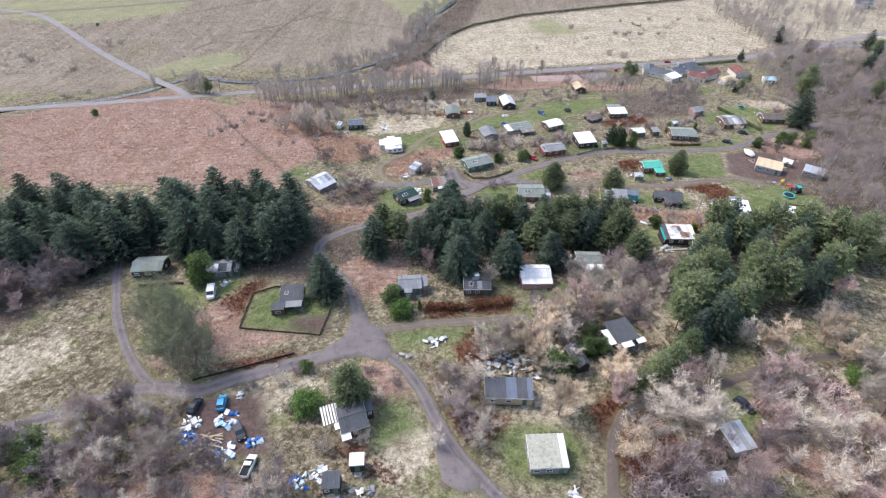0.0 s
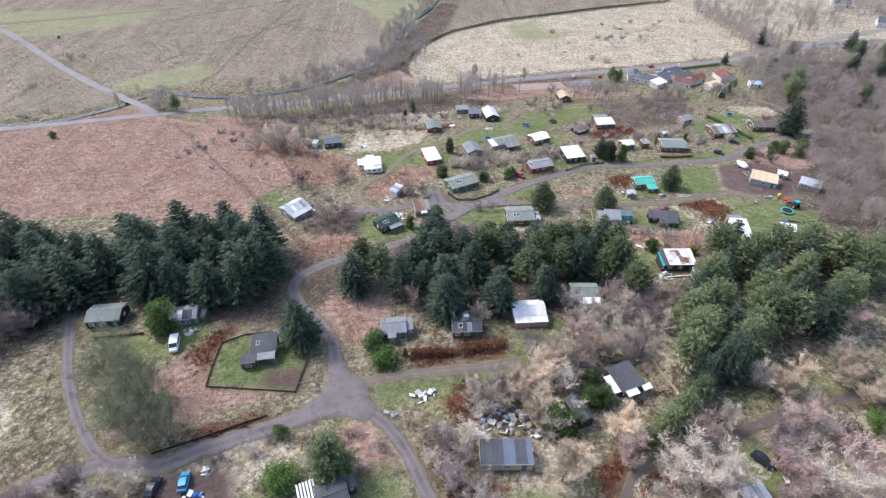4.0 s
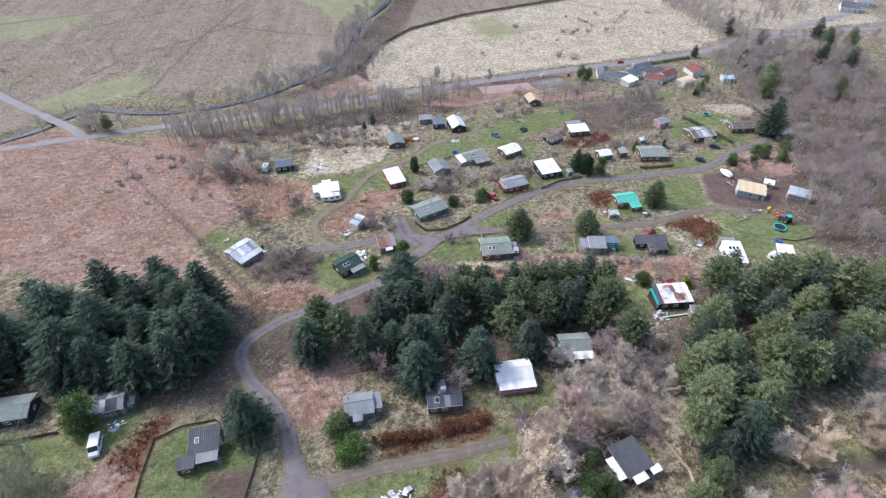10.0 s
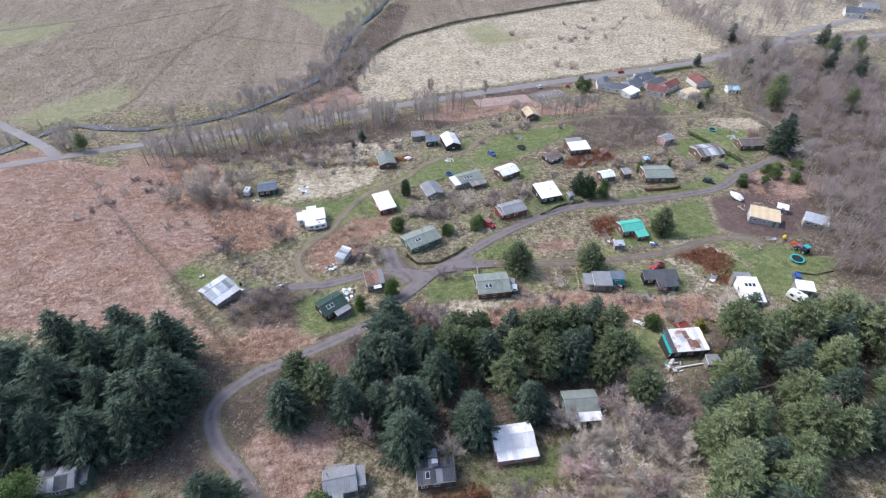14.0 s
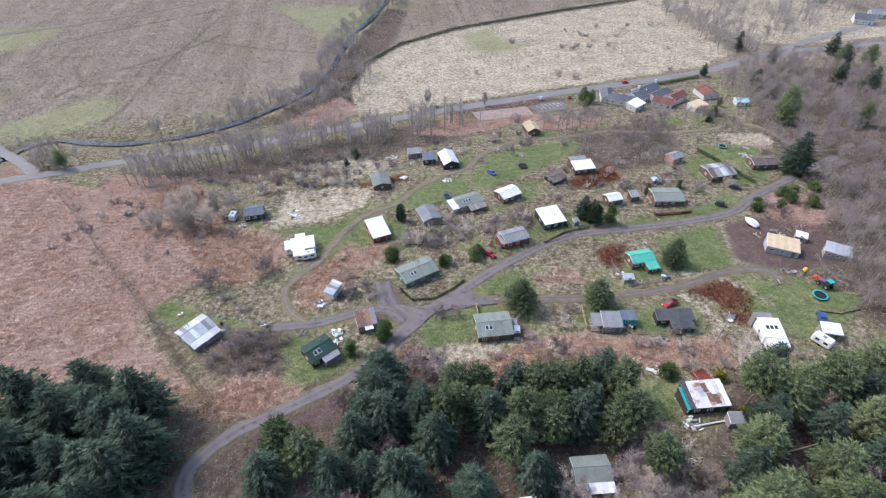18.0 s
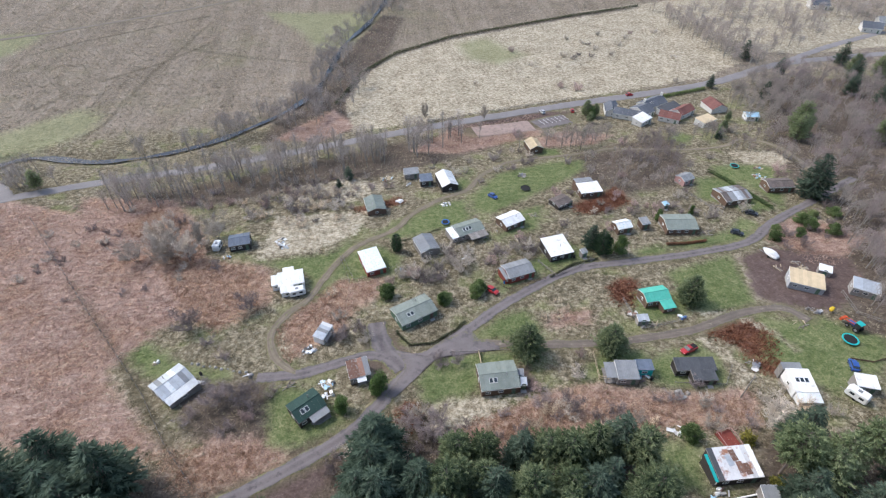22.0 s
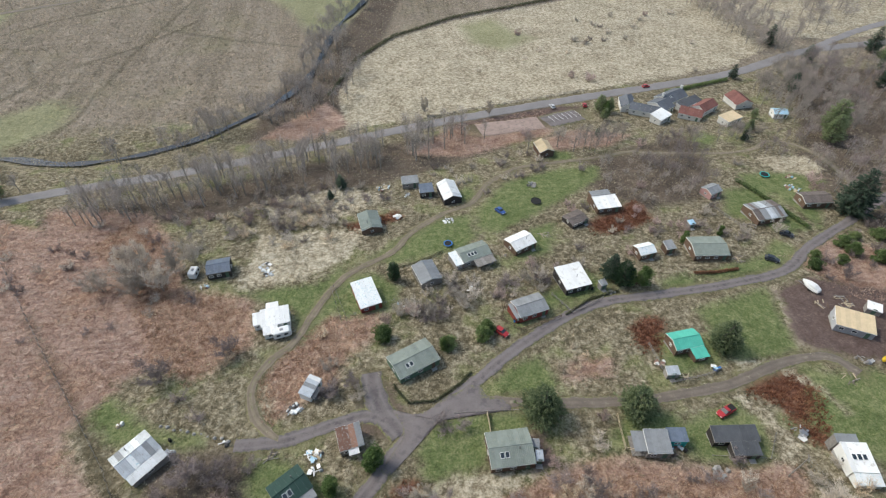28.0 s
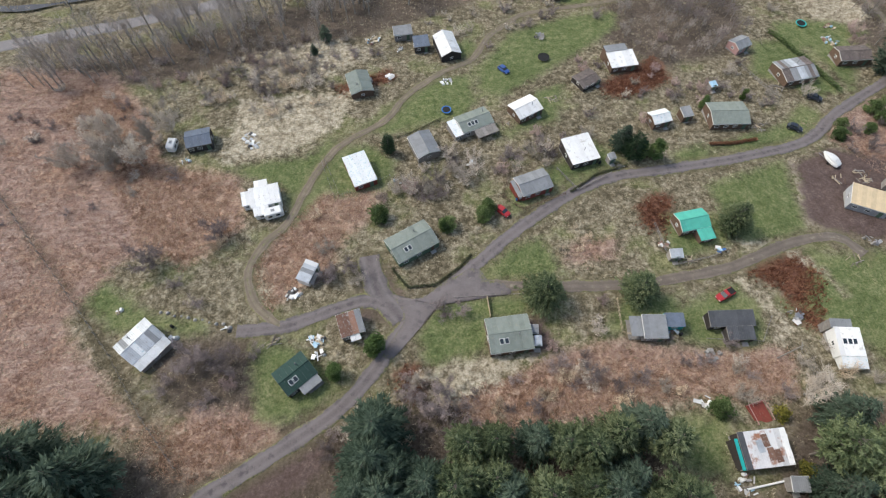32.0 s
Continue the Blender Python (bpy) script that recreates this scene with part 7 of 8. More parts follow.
def sprays(rnd_np, at, out, size, flat=0.5):
    """Needle sprays as thin pointed leaves: one triangle each, lying fan-wise along their twigs."""
    n = len(at)
    u = out / np.linalg.norm(out, axis=1)[:, None]
    up = np.array([0, 0, 1.0]) + rnd_np.normal(0, flat, (n, 3))
    w = np.cross(u, up)
    w /= np.linalg.norm(w, axis=1)[:, None] + 1e-9
    ln = (size * rnd_np.uniform(0.65, 1.35, n))[:, None]
    return np.stack([at - w * ln * 0.21, at + w * ln * 0.21, at + u * ln], 1)


def conifer(seed, h, width, needle, tip, name, label, start=0.06, power=0.8, droop=0.3, lift=0.3, gap=1.0, tuft=0.0, size=0.62, bark=None):
    """A conifer: tapered trunk, whorls of boughs that droop and turn up, and needle sprays along each bough."""
    r = np.random.default_rng(seed)
    wood = Shape()
    wood.tube((0, 0, -0.4), (0, 0, h * 0.97), h * 0.016, 0.03, 7)
    z = h * start
    A, U, S, T = [], [], [], []
    while z < h * 0.985:
        f = (z / h - start) / (1 - start)
        reach = width / 2 * (1 - f) ** power * min(1, 0.62 + f * 2.2) + 0.2
        n = max(5, int(6.283 * reach / (1.25 * gap)))
        a0 = r.uniform(0, 6.283)
        for k in range(n):
            a = a0 + 6.283 * k / n + r.uniform(-0.25, 0.25)
            rr = reach * (r.uniform(0.72, 1.06) if r.random() < 0.85 else r.uniform(1.05, 1.25)) * (1 + 0.1 * math.sin(a * 3 + z * 0.8))
            dz, zb = r.uniform(-0.1, 0.1), z + r.uniform(-0.3, 0.3)
            d, side = np.array([math.cos(a), math.sin(a), 0]), np.array([-math.sin(a), math.cos(a), 0])
            m = max(3, int(rr * 0.72 / (0.3 * size / 0.62)))
            sv = np.linspace(0.3, 1.0, m)
            c = d * (rr * sv)[:, None]
            c[:, 2] = zb - (droop + dz) * rr * sv + lift * rr * sv ** 2
            if rr > 1.2:
                wood.tube((0, 0, zb), tuple(c[m // 2]), 0.05, 0.02, 3, False)
            spread = (0.35 + 0.75 * (1 - sv) ** 0.8)[:, None]
            for sg in (-1, 0, 1):
                o = c + side * sg * 0.06 + r.normal(0, 0.07, (m, 3))
                u = d * (1.0 - 0.35 * abs(sg)) + side * sg * spread * r.uniform(0.7, 1.3, (m, 1)) + np.array([0, 0, 1.0]) * (r.uniform(-0.28, 0.16, (m, 1)) + tuft * (sg == 0))
                A.append(o); U.append(u); S.append(np.full(m, size)); T.append(sv > 0.66)
            if tuft:
                q = int(3 + 3 * tuft)
                A.append(np.repeat(c[-2:], q, 0) + r.normal(0, 0.16, (2 * q, 3)))
                U.append(r.normal(0, 1, (2 * q, 3)) + d * 0.5 + np.array([0, 0, 0.7]))
                S.append(np.full(2 * q, size * 0.8)); T.append(np.ones(2 * q, bool))
        z += (h * 0.022 + 0.24 + 0.12 * (1 - f)) * gap
    A, U, S, T = np.vstack(A), np.vstack(U), np.concatenate(S), np.concatenate(T)
    tri = sprays(r, A, U, S)
    t = new(name)
    tagged(t, label, "tree")
    part("trunk", wood, bark or BARK, t)
    for pn, mk, mat, lab in (("crown", ~T, needle, ""), ("outer_growth", T, tip, "lighter green branch tips")):
        v = tri[mk].reshape(-1, 3)
        part(pn, raw_mesh(pn, v, np.arange(len(v)).reshape(-1, 3), [mat]), mat, t, lab)
    return t


def evergreen(seed, h, width, leaf_mat, name, label, leaf=0.22, n=26, per=110):
    """A dense broad bush or rounded cypress of many leafy clumps."""
    random.seed(seed)
    wood, fine = Shape(), Shape()
    for k in range(5):
        a = rnd(0, 6.28)
        wood.tube((0, 0, -0.3), (math.cos(a) * width * 0.25, math.sin(a) * width * 0.25, h * 0.6), 0.09, 0.03, 4)
    for _ in range(n):
        a, f = rnd(0, 6.283), random.random() ** 0.7
        zz = h * (0.12 + 0.76 * rnd(0, 1))
        cap = math.sqrt(max(0.05, 1 - ((zz / h - 0.36) / 0.62) ** 2))
        c = Vector((math.cos(a) * width * 0.38 * f * cap, math.sin(a) * width * 0.38 * f * cap, zz))
        sz = rnd(0.13, 0.2) * width + 0.1
        clump(fine, c, sz, sz, sz * 0.8, per, leaf)
    t = new(name)
    tagged(t, label, "bush")
    part("stem", wood, BARK, t)
    part("foliage", fine, leaf_mat, t)
    return t


STOCK = {}
FRESH = set()


def stock(kind, ob, size):
    STOCK[kind] = (ob, size)
    FRESH.add(kind)


for i in range(4):
    stock(f"spruce{i}", conifer(10 + i, 15, (9.2, 10.2, 8.6, 10.8)[i], NEEDLE_DARK, NEEDLE_DARK_TIP, "spruce", "dark spruce with drooping tiered branches", start=(0.05, 0.1, 0.16, 0.05)[i], power=(0.72, 0.66, 0.8, 0.62)[i], size=0.76, gap=1.16), 15)
stock("blue_spruce", conifer(21, 12, 8.0, NEEDLE_BLUE, NEEDLE_BLUE, "spruce", "blue-green spruce with tiered branches", power=0.85, droop=0.25, size=0.66, gap=1.15), 12)
for i in range(4):
    stock(f"pine{i}", conifer(30 + i, 13, (7.8, 8.8, 7.4, 8.4)[i], NEEDLE_PINE, NEEDLE_PINE_TIP, "pine", "light green pine with soft feathery branches", start=(0.24, 0.14, 0.38, 0.18)[i], power=(0.55, 0.5, 0.42, 0.6)[i], droop=(0.0, 0.1, -0.1, 0.05)[i], lift=(0.15, 0.2, 0.25, 0.15)[i], tuft=(0.5, 0.4, 0.8, 0.3)[i], size=0.64, gap=1.12), 13)
for i in range(3):
    stock(f"belt_pine{i}", conifer(60 + i, 13, (7.6, 8.4, 8.0)[i], NEEDLE_MID, NEEDLE_PINE, "pine", "mid-green pine with clumped branches", start=(0.3, 0.2, 0.36)[i], power=(0.5, 0.56, 0.44)[i], droop=(0.0, 0.1, -0.1)[i], lift=0.18, tuft=0.5, size=0.64, gap=1.12), 13)
stock("round_pine", conifer(40, 11, 9.0, NEEDLE_DEEP, NEEDLE_DEEP, "round_conifer", "dense round-crowned dark green conifer", start=0.06, power=0.4, droop=0.1, tuft=0.6, size=0.52), 11)
stock("fir", conifer(23, 10, 8.6, NEEDLE_MID, NEEDLE_PINE, "conifer", "bushy mid-green conifer standing by the track", start=0.03, power=0.58, droop=0.05, lift=0.25, tuft=0.4, size=0.5, gap=0.95), 10)
stock("cypress", evergreen(45, 9, 6.5, CYPRESS_LEAF, "cypress", "dense rounded dark green cypress", leaf=0.3, n=44, per=150), 9)
stock("rhododendron", evergreen(46, 3, 5.0, LEAF_BRIGHT, "rhododendron", "broad glossy evergreen bush", leaf=0.2, n=30, per=170), 3)
stock("laurel", evergreen(47, 4, 4.6, LEAF_GREEN, "laurel", "dark glossy evergreen bush", leaf=0.22, n=28, per=150), 4)
stock("gorse", evergreen(48, 2, 2.6, LEAF_YELLOW, "gorse", "low bush of yellow-green gorse", leaf=0.22, n=16, per=70), 2)
TW = ((TWIG_GREY, BARK_GREY, "grey"), (TWIG_PURPLE, BARK, "purple-brown"), (TWIG_TAN, BARK, "tan"), (TWIG_RED, BARK, "red-brown"))
NAMES = ("bare_tree", "bare_birch", "bare_willow", "bare_rowan")
for i, (tw, bk, word) in enumerate(TW):
    stock(f"bare{i}a", bare_tree(50 + i, 9, 0.75, 1, 2200, bk, tw, NAMES[i], f"leafless tree with a {word} haze of twigs"), 9)
    stock(f"bare{i}b", bare_tree(60 + i, 8, 0.6, 4, 1900, bk, tw, NAMES[i], f"many-stemmed leafless tree with {word} twigs"), 8)
    stock(f"bush{i}", bare_tree(70 + i, 3.2, 0.9, 4, 760, bk, tw, "bare_bush", f"leafless bush of {word} twigs", twig_len=0.55, twig_w=0.023, depth=1), 3.2)
stock("larch", bare_tree(90, 10, 0.5, 1, 3600, BARK, TWIG_TAN, "larch", "leafless larch with tan twigs", twig_len=0.9), 10)


def plant(kind, x, y, h, rot=None, wide=1.0):
    """Sets out one tree or bush of the stock."""
    ob, size = STOCK[kind]
    s = h / size
    if kind[:4] in ("spru", "pine", "blue", "belt"):
        # crowns stand clear of the huts
        for hx, hy, hr in TAKEN:
            d = math.hypot(x - hx, y - hy)
            need = hr * 0.75 + 0.26 * h * wide
            if hr > 2 and d < need:
                x, y = hx + (x - hx) / max(d, 0.1) * need, hy + (y - hy) / max(d, 0.1) * need
    m = pose(x, y, ground_z(x, y), rnd(-2, 2), rnd(-2, 2), rnd(0, 360) if rot is None else rot) @ Matrix.Diagonal((s * wide, s * wide, s, 1))
    if kind in FRESH:
        FRESH.discard(kind)
        ob.matrix_basis = m
        return ob
    base = ob.matrix_basis.copy()
    ob.matrix_basis = Matrix()
    c = copy_thing(ob, m)
    ob.matrix_basis = base
    return c


def free(x, y, gap=0.4, lawn=True):
    for tx, ty, tr in TAKEN:
        if (x - tx) ** 2 + (y - ty) ** 2 < (tr + gap) ** 2:
            return False
    px, py = np.array([x]), np.array([y])
    for k, (w, *_) in ROADS.items():
        ln = LINES[k]
        if np.min(np.hypot(ln[:, 0] - x, ln[:, 1] - y)) < w / 2 + gap + 0.4:
            return False
    if lawn:
        for p in LAWNS + EARTH:
            if inside(px, py, p)[0] > -0.3:
                return False
    return True


random.seed(3)
SPRUCES_WEST = [(-123, 130), (-107, 121), (-96, 116), (-115, 116), (-104, 109), (-88, 119), (-80, 115), (-73, 122), (-66, 129), (-58, 125), (-50, 124), (-47, 121), (-41.5, 116), (-47, 112), (-53, 114), (-97, 107), (-63, 117), (-52, 105), (-44, 105), (-66, 109), (-110, 128), (-90, 111), (-44, 126), (-78, 125), (-54, 130), (-43, 110), (-60, 106), (-101, 124), (-84, 107), (-118, 108), (-124, 116), (-112, 102), (-126, 104), (-132, 122), (-104, 100), (-92, 102), (-120, 96), (-134, 112)]
for i, (x, y) in enumerate(SPRUCES_WEST):
    plant(f"spruce{i % 4}", x, y, rnd(13.5, 17), wide=rnd(1.1, 1.35))
BELT = [(3, 104), (16, 100), (27, 102), (2, 117), (6, 104), (-1, 106), (-16, 113), (-18, 107), (-12, 110), (-3, 113), (-7, 106), (11, 111), (16, 117), (22, 114), (16, 122), (21, 122), (28, 121), (32, 120), (36, 119), (41, 120), (46, 121), (49, 118), (41, 114), (34, 113), (27, 113), (20, 116), (14, 116), (9, 117), (44, 109), (49, 101), (33, 110), (38, 112), (47, 110), (24, 107)]
for i, (x, y) in enumerate(BELT):
    plant(f"belt_pine{i % 3}" if i not in (0, 1, 2, 3, 4, 5, 7, 9, 10, 11, 13, 16, 20, 22, 27, 31) else f"spruce{i % 4}", x, y, rnd(11, 14))
WOOD_EAST = [(71, 104), (82, 112), (88, 112), (94, 109), (102, 108), (105, 103), (62, 97), (66, 93), (76, 96), (85, 96), (92, 92), (57, 84), (63, 85), (68, 84), (51, 77), (59, 76), (78, 87), (73, 89), (98, 98), (110, 108), (112, 100), (80, 118), (74, 113), (78, 110), (72, 108), (90, 103), (98, 114), (104, 112), (61, 91), (57, 90), (82, 104), (64, 80), (66, 101), (86, 88), (54, 81)]
for i, (x, y) in enumerate(WOOD_EAST):
    plant(f"pine{i % 4}" if i % 3 else f"spruce{i % 4}", x, y, rnd(11.5, 15))
plant("blue_spruce", 53, 73, 11)
plant("spruce0", -27.9, 89.8, 13, wide=1.2)
plant("fir", -17, 57.8, 10.5, wide=0.9)
plant("cypress", -59.5, 95.5, 9.5, wide=1.15)
plant("spruce3", 4.2, 96.5, 13.5, wide=1.05)
plant("spruce1", 16.3, 98, 12)
plant("blue_spruce", 28, 101.5, 11)
plant("fir", 36.6, 148.8, 9.5, wide=1.08)
plant("fir", 56, 147, 8.2, wide=1.12)
plant("spruce0", 2, 127, 14, wide=1.3)
plant("spruce3", 1, 121.5, 13.5, wide=1.2)
plant("spruce1", 5, 120, 11.5)
plant("spruce3", -1, 118, 12)
plant("round_pine", 68.5, 184.5, 8, wide=0.85)
plant("spruce1", 66.4, 187.6, 8.5)
plant("cypress", 73.6, 183.4, 7.2, wide=0.9)
plant("cypress", 70.5, 183.5, 6, wide=0.6)
plant("cypress", 92.8, 198.5, 5, wide=0.7)
plant("cypress", 105, 200.5, 4, wide=0.7)
plant("fir", 82.4, 160.5, 8.8, wide=1.0)
plant("round_pine", 9.8, 194.5, 6.5, wide=0.65)
plant("spruce1", -5, 244.6, 5.8)
plant("spruce1", -8.4, 237.8, 4)
plant("cypress", 2.8, 142.8, 6, wide=1.15)
plant("cypress", -5.0, 138.8, 4.8, wide=1.1)
plant("cypress", 19.6, 169, 4.2, wide=0.7)
plant("spruce3", 150.6, 205.4, 16, wide=1.0)
for x, y, h in ((183.8, 256.9, 15), (178, 250, 12), (256, 313, 13), (247, 283, 13), (208, 242, 11), (268, 337, 13), (219.7, 353, 11), (179, 317, 7), (243, 298, 11), (262, 322, 12), (152, 262, 5), (156, 266, 5.5), (149, 258, 4.5), (226, 330, 9), (275, 318, 12), (198, 300, 9)):
    plant(random.choice(("spruce1", "spruce3", "pine1")), x, y, h)
plant("laurel", -27.4, 65.9, 2.8)
plant("rhododendron", -25.2, 56, 4.2)
plant("laurel", 62.2, 122.5, 4)
plant("gorse", 72.2, 120, 2.6)
plant("gorse", 71.8, 111, 2.4)
plant("laurel", 29.5, 171, 4)
plant("laurel", 5.7, 174.5, 4.2)
plant("laurel", -12.0, 87.6, 4.2, wide=1.25)
plant("rhododendron", -9.4, 83.2, 3.2, wide=1.25)
plant("cypress", -5.4, 84.4, 3.2, wide=0.6)
plant("cypress", 106, 291, 6)
plant("pine1", 104, 293, 8)
plant("laurel", -70, 46.5, 5, wide=1.3)
plant("laurel", -75, 47, 4, wide=1.2)
plant("laurel", -66.5, 42.5, 5, wide=1.2)
plant("laurel", 86, 67.5, 3)
for x, y, h in ((23.8, 65.2, 5.2), (30.5, 70.9, 4.4)):
    plant("laurel", x, y, h, wide=1.1)
plant("rhododendron", 82, 63, 3.2, wide=1.2)
plant("laurel", 33, 71, 4)
plant("laurel", 32, 76, 3.6)
plant("laurel", 22, 66, 5, wide=1.2)
plant("pine3", 42, 63, 8.5)
plant("pine1", 46, 66, 8)
plant("pine0", 50, 69, 9)
plant("pine3", 38, 61, 6)
plant("laurel", 125, 187, 3)
plant("laurel", 131, 184, 3)


def thicket(poly, count, kinds, h0, h1, lawn=True, gap=0.6, apart=1.6):
    xs, ys = [p[0] for p in poly], [p[1] for p in poly]
    done, tries = [], 0
    while len(done) < count and tries < count * 12:
        tries += 1
        x, y = rnd(min(xs), max(xs)), rnd(min(ys), max(ys))
        if inside(np.array([x]), np.array([y]), poly)[0] < 0 or not free(x, y, gap, lawn):
            continue
        if any((x - a) ** 2 + (y - b) ** 2 < apart * apart for a, b in done):
            continue
        done.append((x, y))
        plant(random.choice(kinds), x, y, rnd(h0, h1), wide=rnd(0.95, 1.45))



def far_tree(seed, h, spread, bark_n, twig_n):
    """A light leafless tree for the joined woods: stem, a few limbs, twigs."""
    random.seed(seed)
    wood, fine = Shape(), Shape()
    wood.tube((0, 0, -0.4), (0, 0, h * 0.86), h * 0.013 + 0.05, 0.05, 4, False)
    tips = [Vector((0, 0, h * f)) for f in (0.6, 0.7, 0.8)]
    for _ in range(bark_n):
        a, z = rnd(0, 6.283), h * rnd(0.25, 0.7)
        ln = h * rnd(0.2, 0.36)
        q = Vector((math.cos(a) * ln * spread, math.sin(a) * ln * spread, z + ln * 0.75))
        wood.tube((0, 0, z), q, 0.05, 0.02, 3, False)
        tips += [q, (q + Vector((0, 0, z))) * 0.5 + q * 0.1]
    for _ in range(twig_n):
        o = random.choice(tips) + Vector((random.gauss(0, 0.5), random.gauss(0, 0.5), random.gauss(0, 0.5)))
        v = Vector((rnd(-1, 1), rnd(-1, 1), rnd(0.3, 2.2))).normalized() * rnd(0.7, 1.7)
        w = v.cross(Vector((rnd(-1, 1), rnd(-1, 1), rnd(-1, 1)))).normalized() * 0.036
        fine.face(o - w, o + w, o + v)
    return wood, fine


FAR = [far_tree(200 + i, 9, (0.7, 0.9, 0.6, 0.8, 1.0)[i], 12, 330) for i in range(5)]


def arrays(shape):
    tri = []
    for f in shape.f:
        tri += [(f[0], f[k], f[k + 1]) for k in range(1, len(f) - 1)]
    return np.array(shape.v, np.float64), np.array(tri, np.int64)


SLIM = [far_tree(220 + i, 9.5, (0.3, 0.4, 0.35)[i], 9, 150) for i in range(3)]
FAR_ARR = [(arrays(w), arrays(f)) for w, f in FAR]
SLIM_ARR = [(arrays(w), arrays(f)) for w, f in SLIM]


def joined_wood(name, label, polys, h0, h1, twig, gap=0.6, apart=2.4, stockpile=FAR_ARR):
    """Woodland that nobody could count, as one mesh."""
    V, T, W, n = [], [], [], 0
    for poly, count in polys:
        xs, ys = [p[0] for p in poly], [p[1] for p in poly]
        done, tries = [], 0
        while len(done) < count and tries < count * 12:
            tries += 1
            x, y = rnd(min(xs), max(xs)), rnd(min(ys), max(ys))
            if inside(np.array([x]), np.array([y]), poly)[0] < 0 or not free(x, y, gap):
                continue
            if any((x - a) ** 2 + (y - b) ** 2 < apart * apart for a, b in done):
                continue
            done.append((x, y))
            s, a, wd = rnd(h0, h1) / 9, rnd(0, 6.283), rnd(0.8, 1.3)
            ca, sa = math.cos(a) * s * wd, math.sin(a) * s * wd
            rot = np.array([[ca, -sa, 0], [sa, ca, 0], [0, 0, s]])
            for k, (v, t) in enumerate(random.choice(stockpile)):
                V.append(v @ rot.T + np.array([x, y, ground_z(x, y)]))
                T.append(t + n)
                W.append(np.full(len(t), k))
                n += len(v)
    me = raw_mesh(name, np.vstack(V), np.vstack(T), [BARK_GREY, twig], np.concatenate(W))
    return tagged(new(name, me), label, "woodland", kind="stuff")


random.seed(11)
GREYS, WARM = ["bare0a", "bare0b", "bare1a", "bare1b"], ["bare1a", "bare1b", "bare3a", "bare3b", "bare2b", "bare0b"]
joined_wood("valley_wood", "strip of leafless grey-brown alders along the burn", [([(-97, 250), (-51, 262), (13, 281), (61, 294), (57, 276), (12, 256), (-45, 241), (-85, 230)], 150), ([(-150, 285), (-95, 262), (-120, 252), (-150, 258)], 12)], 8, 13, TWIG_DARK, apart=1.5, gap=1.2, stockpile=SLIM_ARR + FAR_ARR[:1])
banks = [(x + sx, y + sy) for (x, y), sx, sy in zip(BURN[BURN[:, 1] > 296].tolist() + BURN[BURN[:, 1] > 296][::-1].tolist(), [-6] * sum(BURN[:, 1] > 296) + [9] * sum(BURN[:, 1] > 296), [3] * sum(BURN[:, 1] > 296) + [-5] * sum(BURN[:, 1] > 296))]
joined_wood("burnside_wood", "line of leafless grey trees following the burn", [(banks, 110), ([(-42, 300), (-22, 332), (-4, 362), (4, 352), (-4, 318), (-20, 300)], 30), ([(-90, 284), (-60, 296), (-46, 312), (-38, 306), (-60, 284), (-90, 276)], 14), ([(200, 449), (236, 383), (225, 345), (206, 338), (205, 379)], 80), ([(225, 345), (236, 383), (215, 440), (262, 440), (300, 400), (262, 362)], 60), ([(270, 372), (300, 385), (320, 372), (380, 430), (300, 450)], 40), ([(20, 500), (300, 520), (300, 545), (20, 530)], 50)], 7, 11.5, TWIG_DARK, apart=1.6)
joined_wood("hillside_wood", "leafless purple-grey woodland on the hillside", [([(150, 150), (200, 150), (270, 310), (215, 322), (178, 262), (160, 240), (154, 215)], 190), ([(120, 120), (118, 142), (128, 165), (145, 190), (165, 195), (170, 120)], 80), ([(190, 322), (270, 310), (330, 335), (230, 338)], 24), ([(105, 60), (170, 60), (170, 130), (112, 120)], 50)], 6, 9, TWIG_PURPLE, apart=1.3)
joined_wood("birch_wood", "pale grey leafless birches among the hillside woodland", [([(150, 150), (200, 150), (270, 310), (215, 322), (178, 262), (160, 240), (154, 215)], 110), ([(120, 120), (118, 142), (128, 165), (145, 190), (165, 195), (170, 120)], 40), ([(180, 300), (215, 332), (250, 330), (200, 300)], 24), ([(60, 262), (100, 272), (112, 262), (80, 254)], 14), ([(120, 262), (150, 262), (150, 255), (122, 254)], 10), ([(165, 262), (176, 300), (215, 332), (225, 300), (200, 258)], 90)], 6, 9.5, TWIG_DARK, apart=1.5)
joined_wood("scrub_wood", "leafless scrub between the huts and the inn", [([(100, 256), (131, 264), (120, 225), (106, 220)], 40), ([(135, 245), (165, 262), (170, 250), (150, 236)], 10)], 3.5, 6.5, TWIG_PURPLE, apart=1.3)
joined_wood("grey_scrub", "grey leafless thorn scrub between the huts and the inn", [([(84, 246), (112, 256), (112, 222), (91, 218), (80, 234)], 44), ([(-60, 238), (-10, 250), (0, 238), (-20, 218), (-50, 214)], 46)], 2.6, 5, TWIG_DARK, apart=1.6)
thicket([(30, 100), (55, 107), (57, 96), (53, 86), (31, 88)], 20, ["bare0a", "bare0b", "bare1b", "bush0"], 4.5, 7)
thicket([(27, 36), (37, 60), (59, 66), (95, 64), (100, 36)], 70, ["bare0a", "bare3a", "bare3b", "bare1a", "bare2b", "bare0b", "bush1", "bush3", "bare1b"], 5, 8.5)
thicket([(-110, 40), (-80, 50), (-63, 57), (-49, 57), (-29, 44), (-22, 36), (-60, 30)], 64, ["bare0a", "bare0b", "bare1b", "bare3b", "bare1b", "bare1a"], 4.5, 7.5)
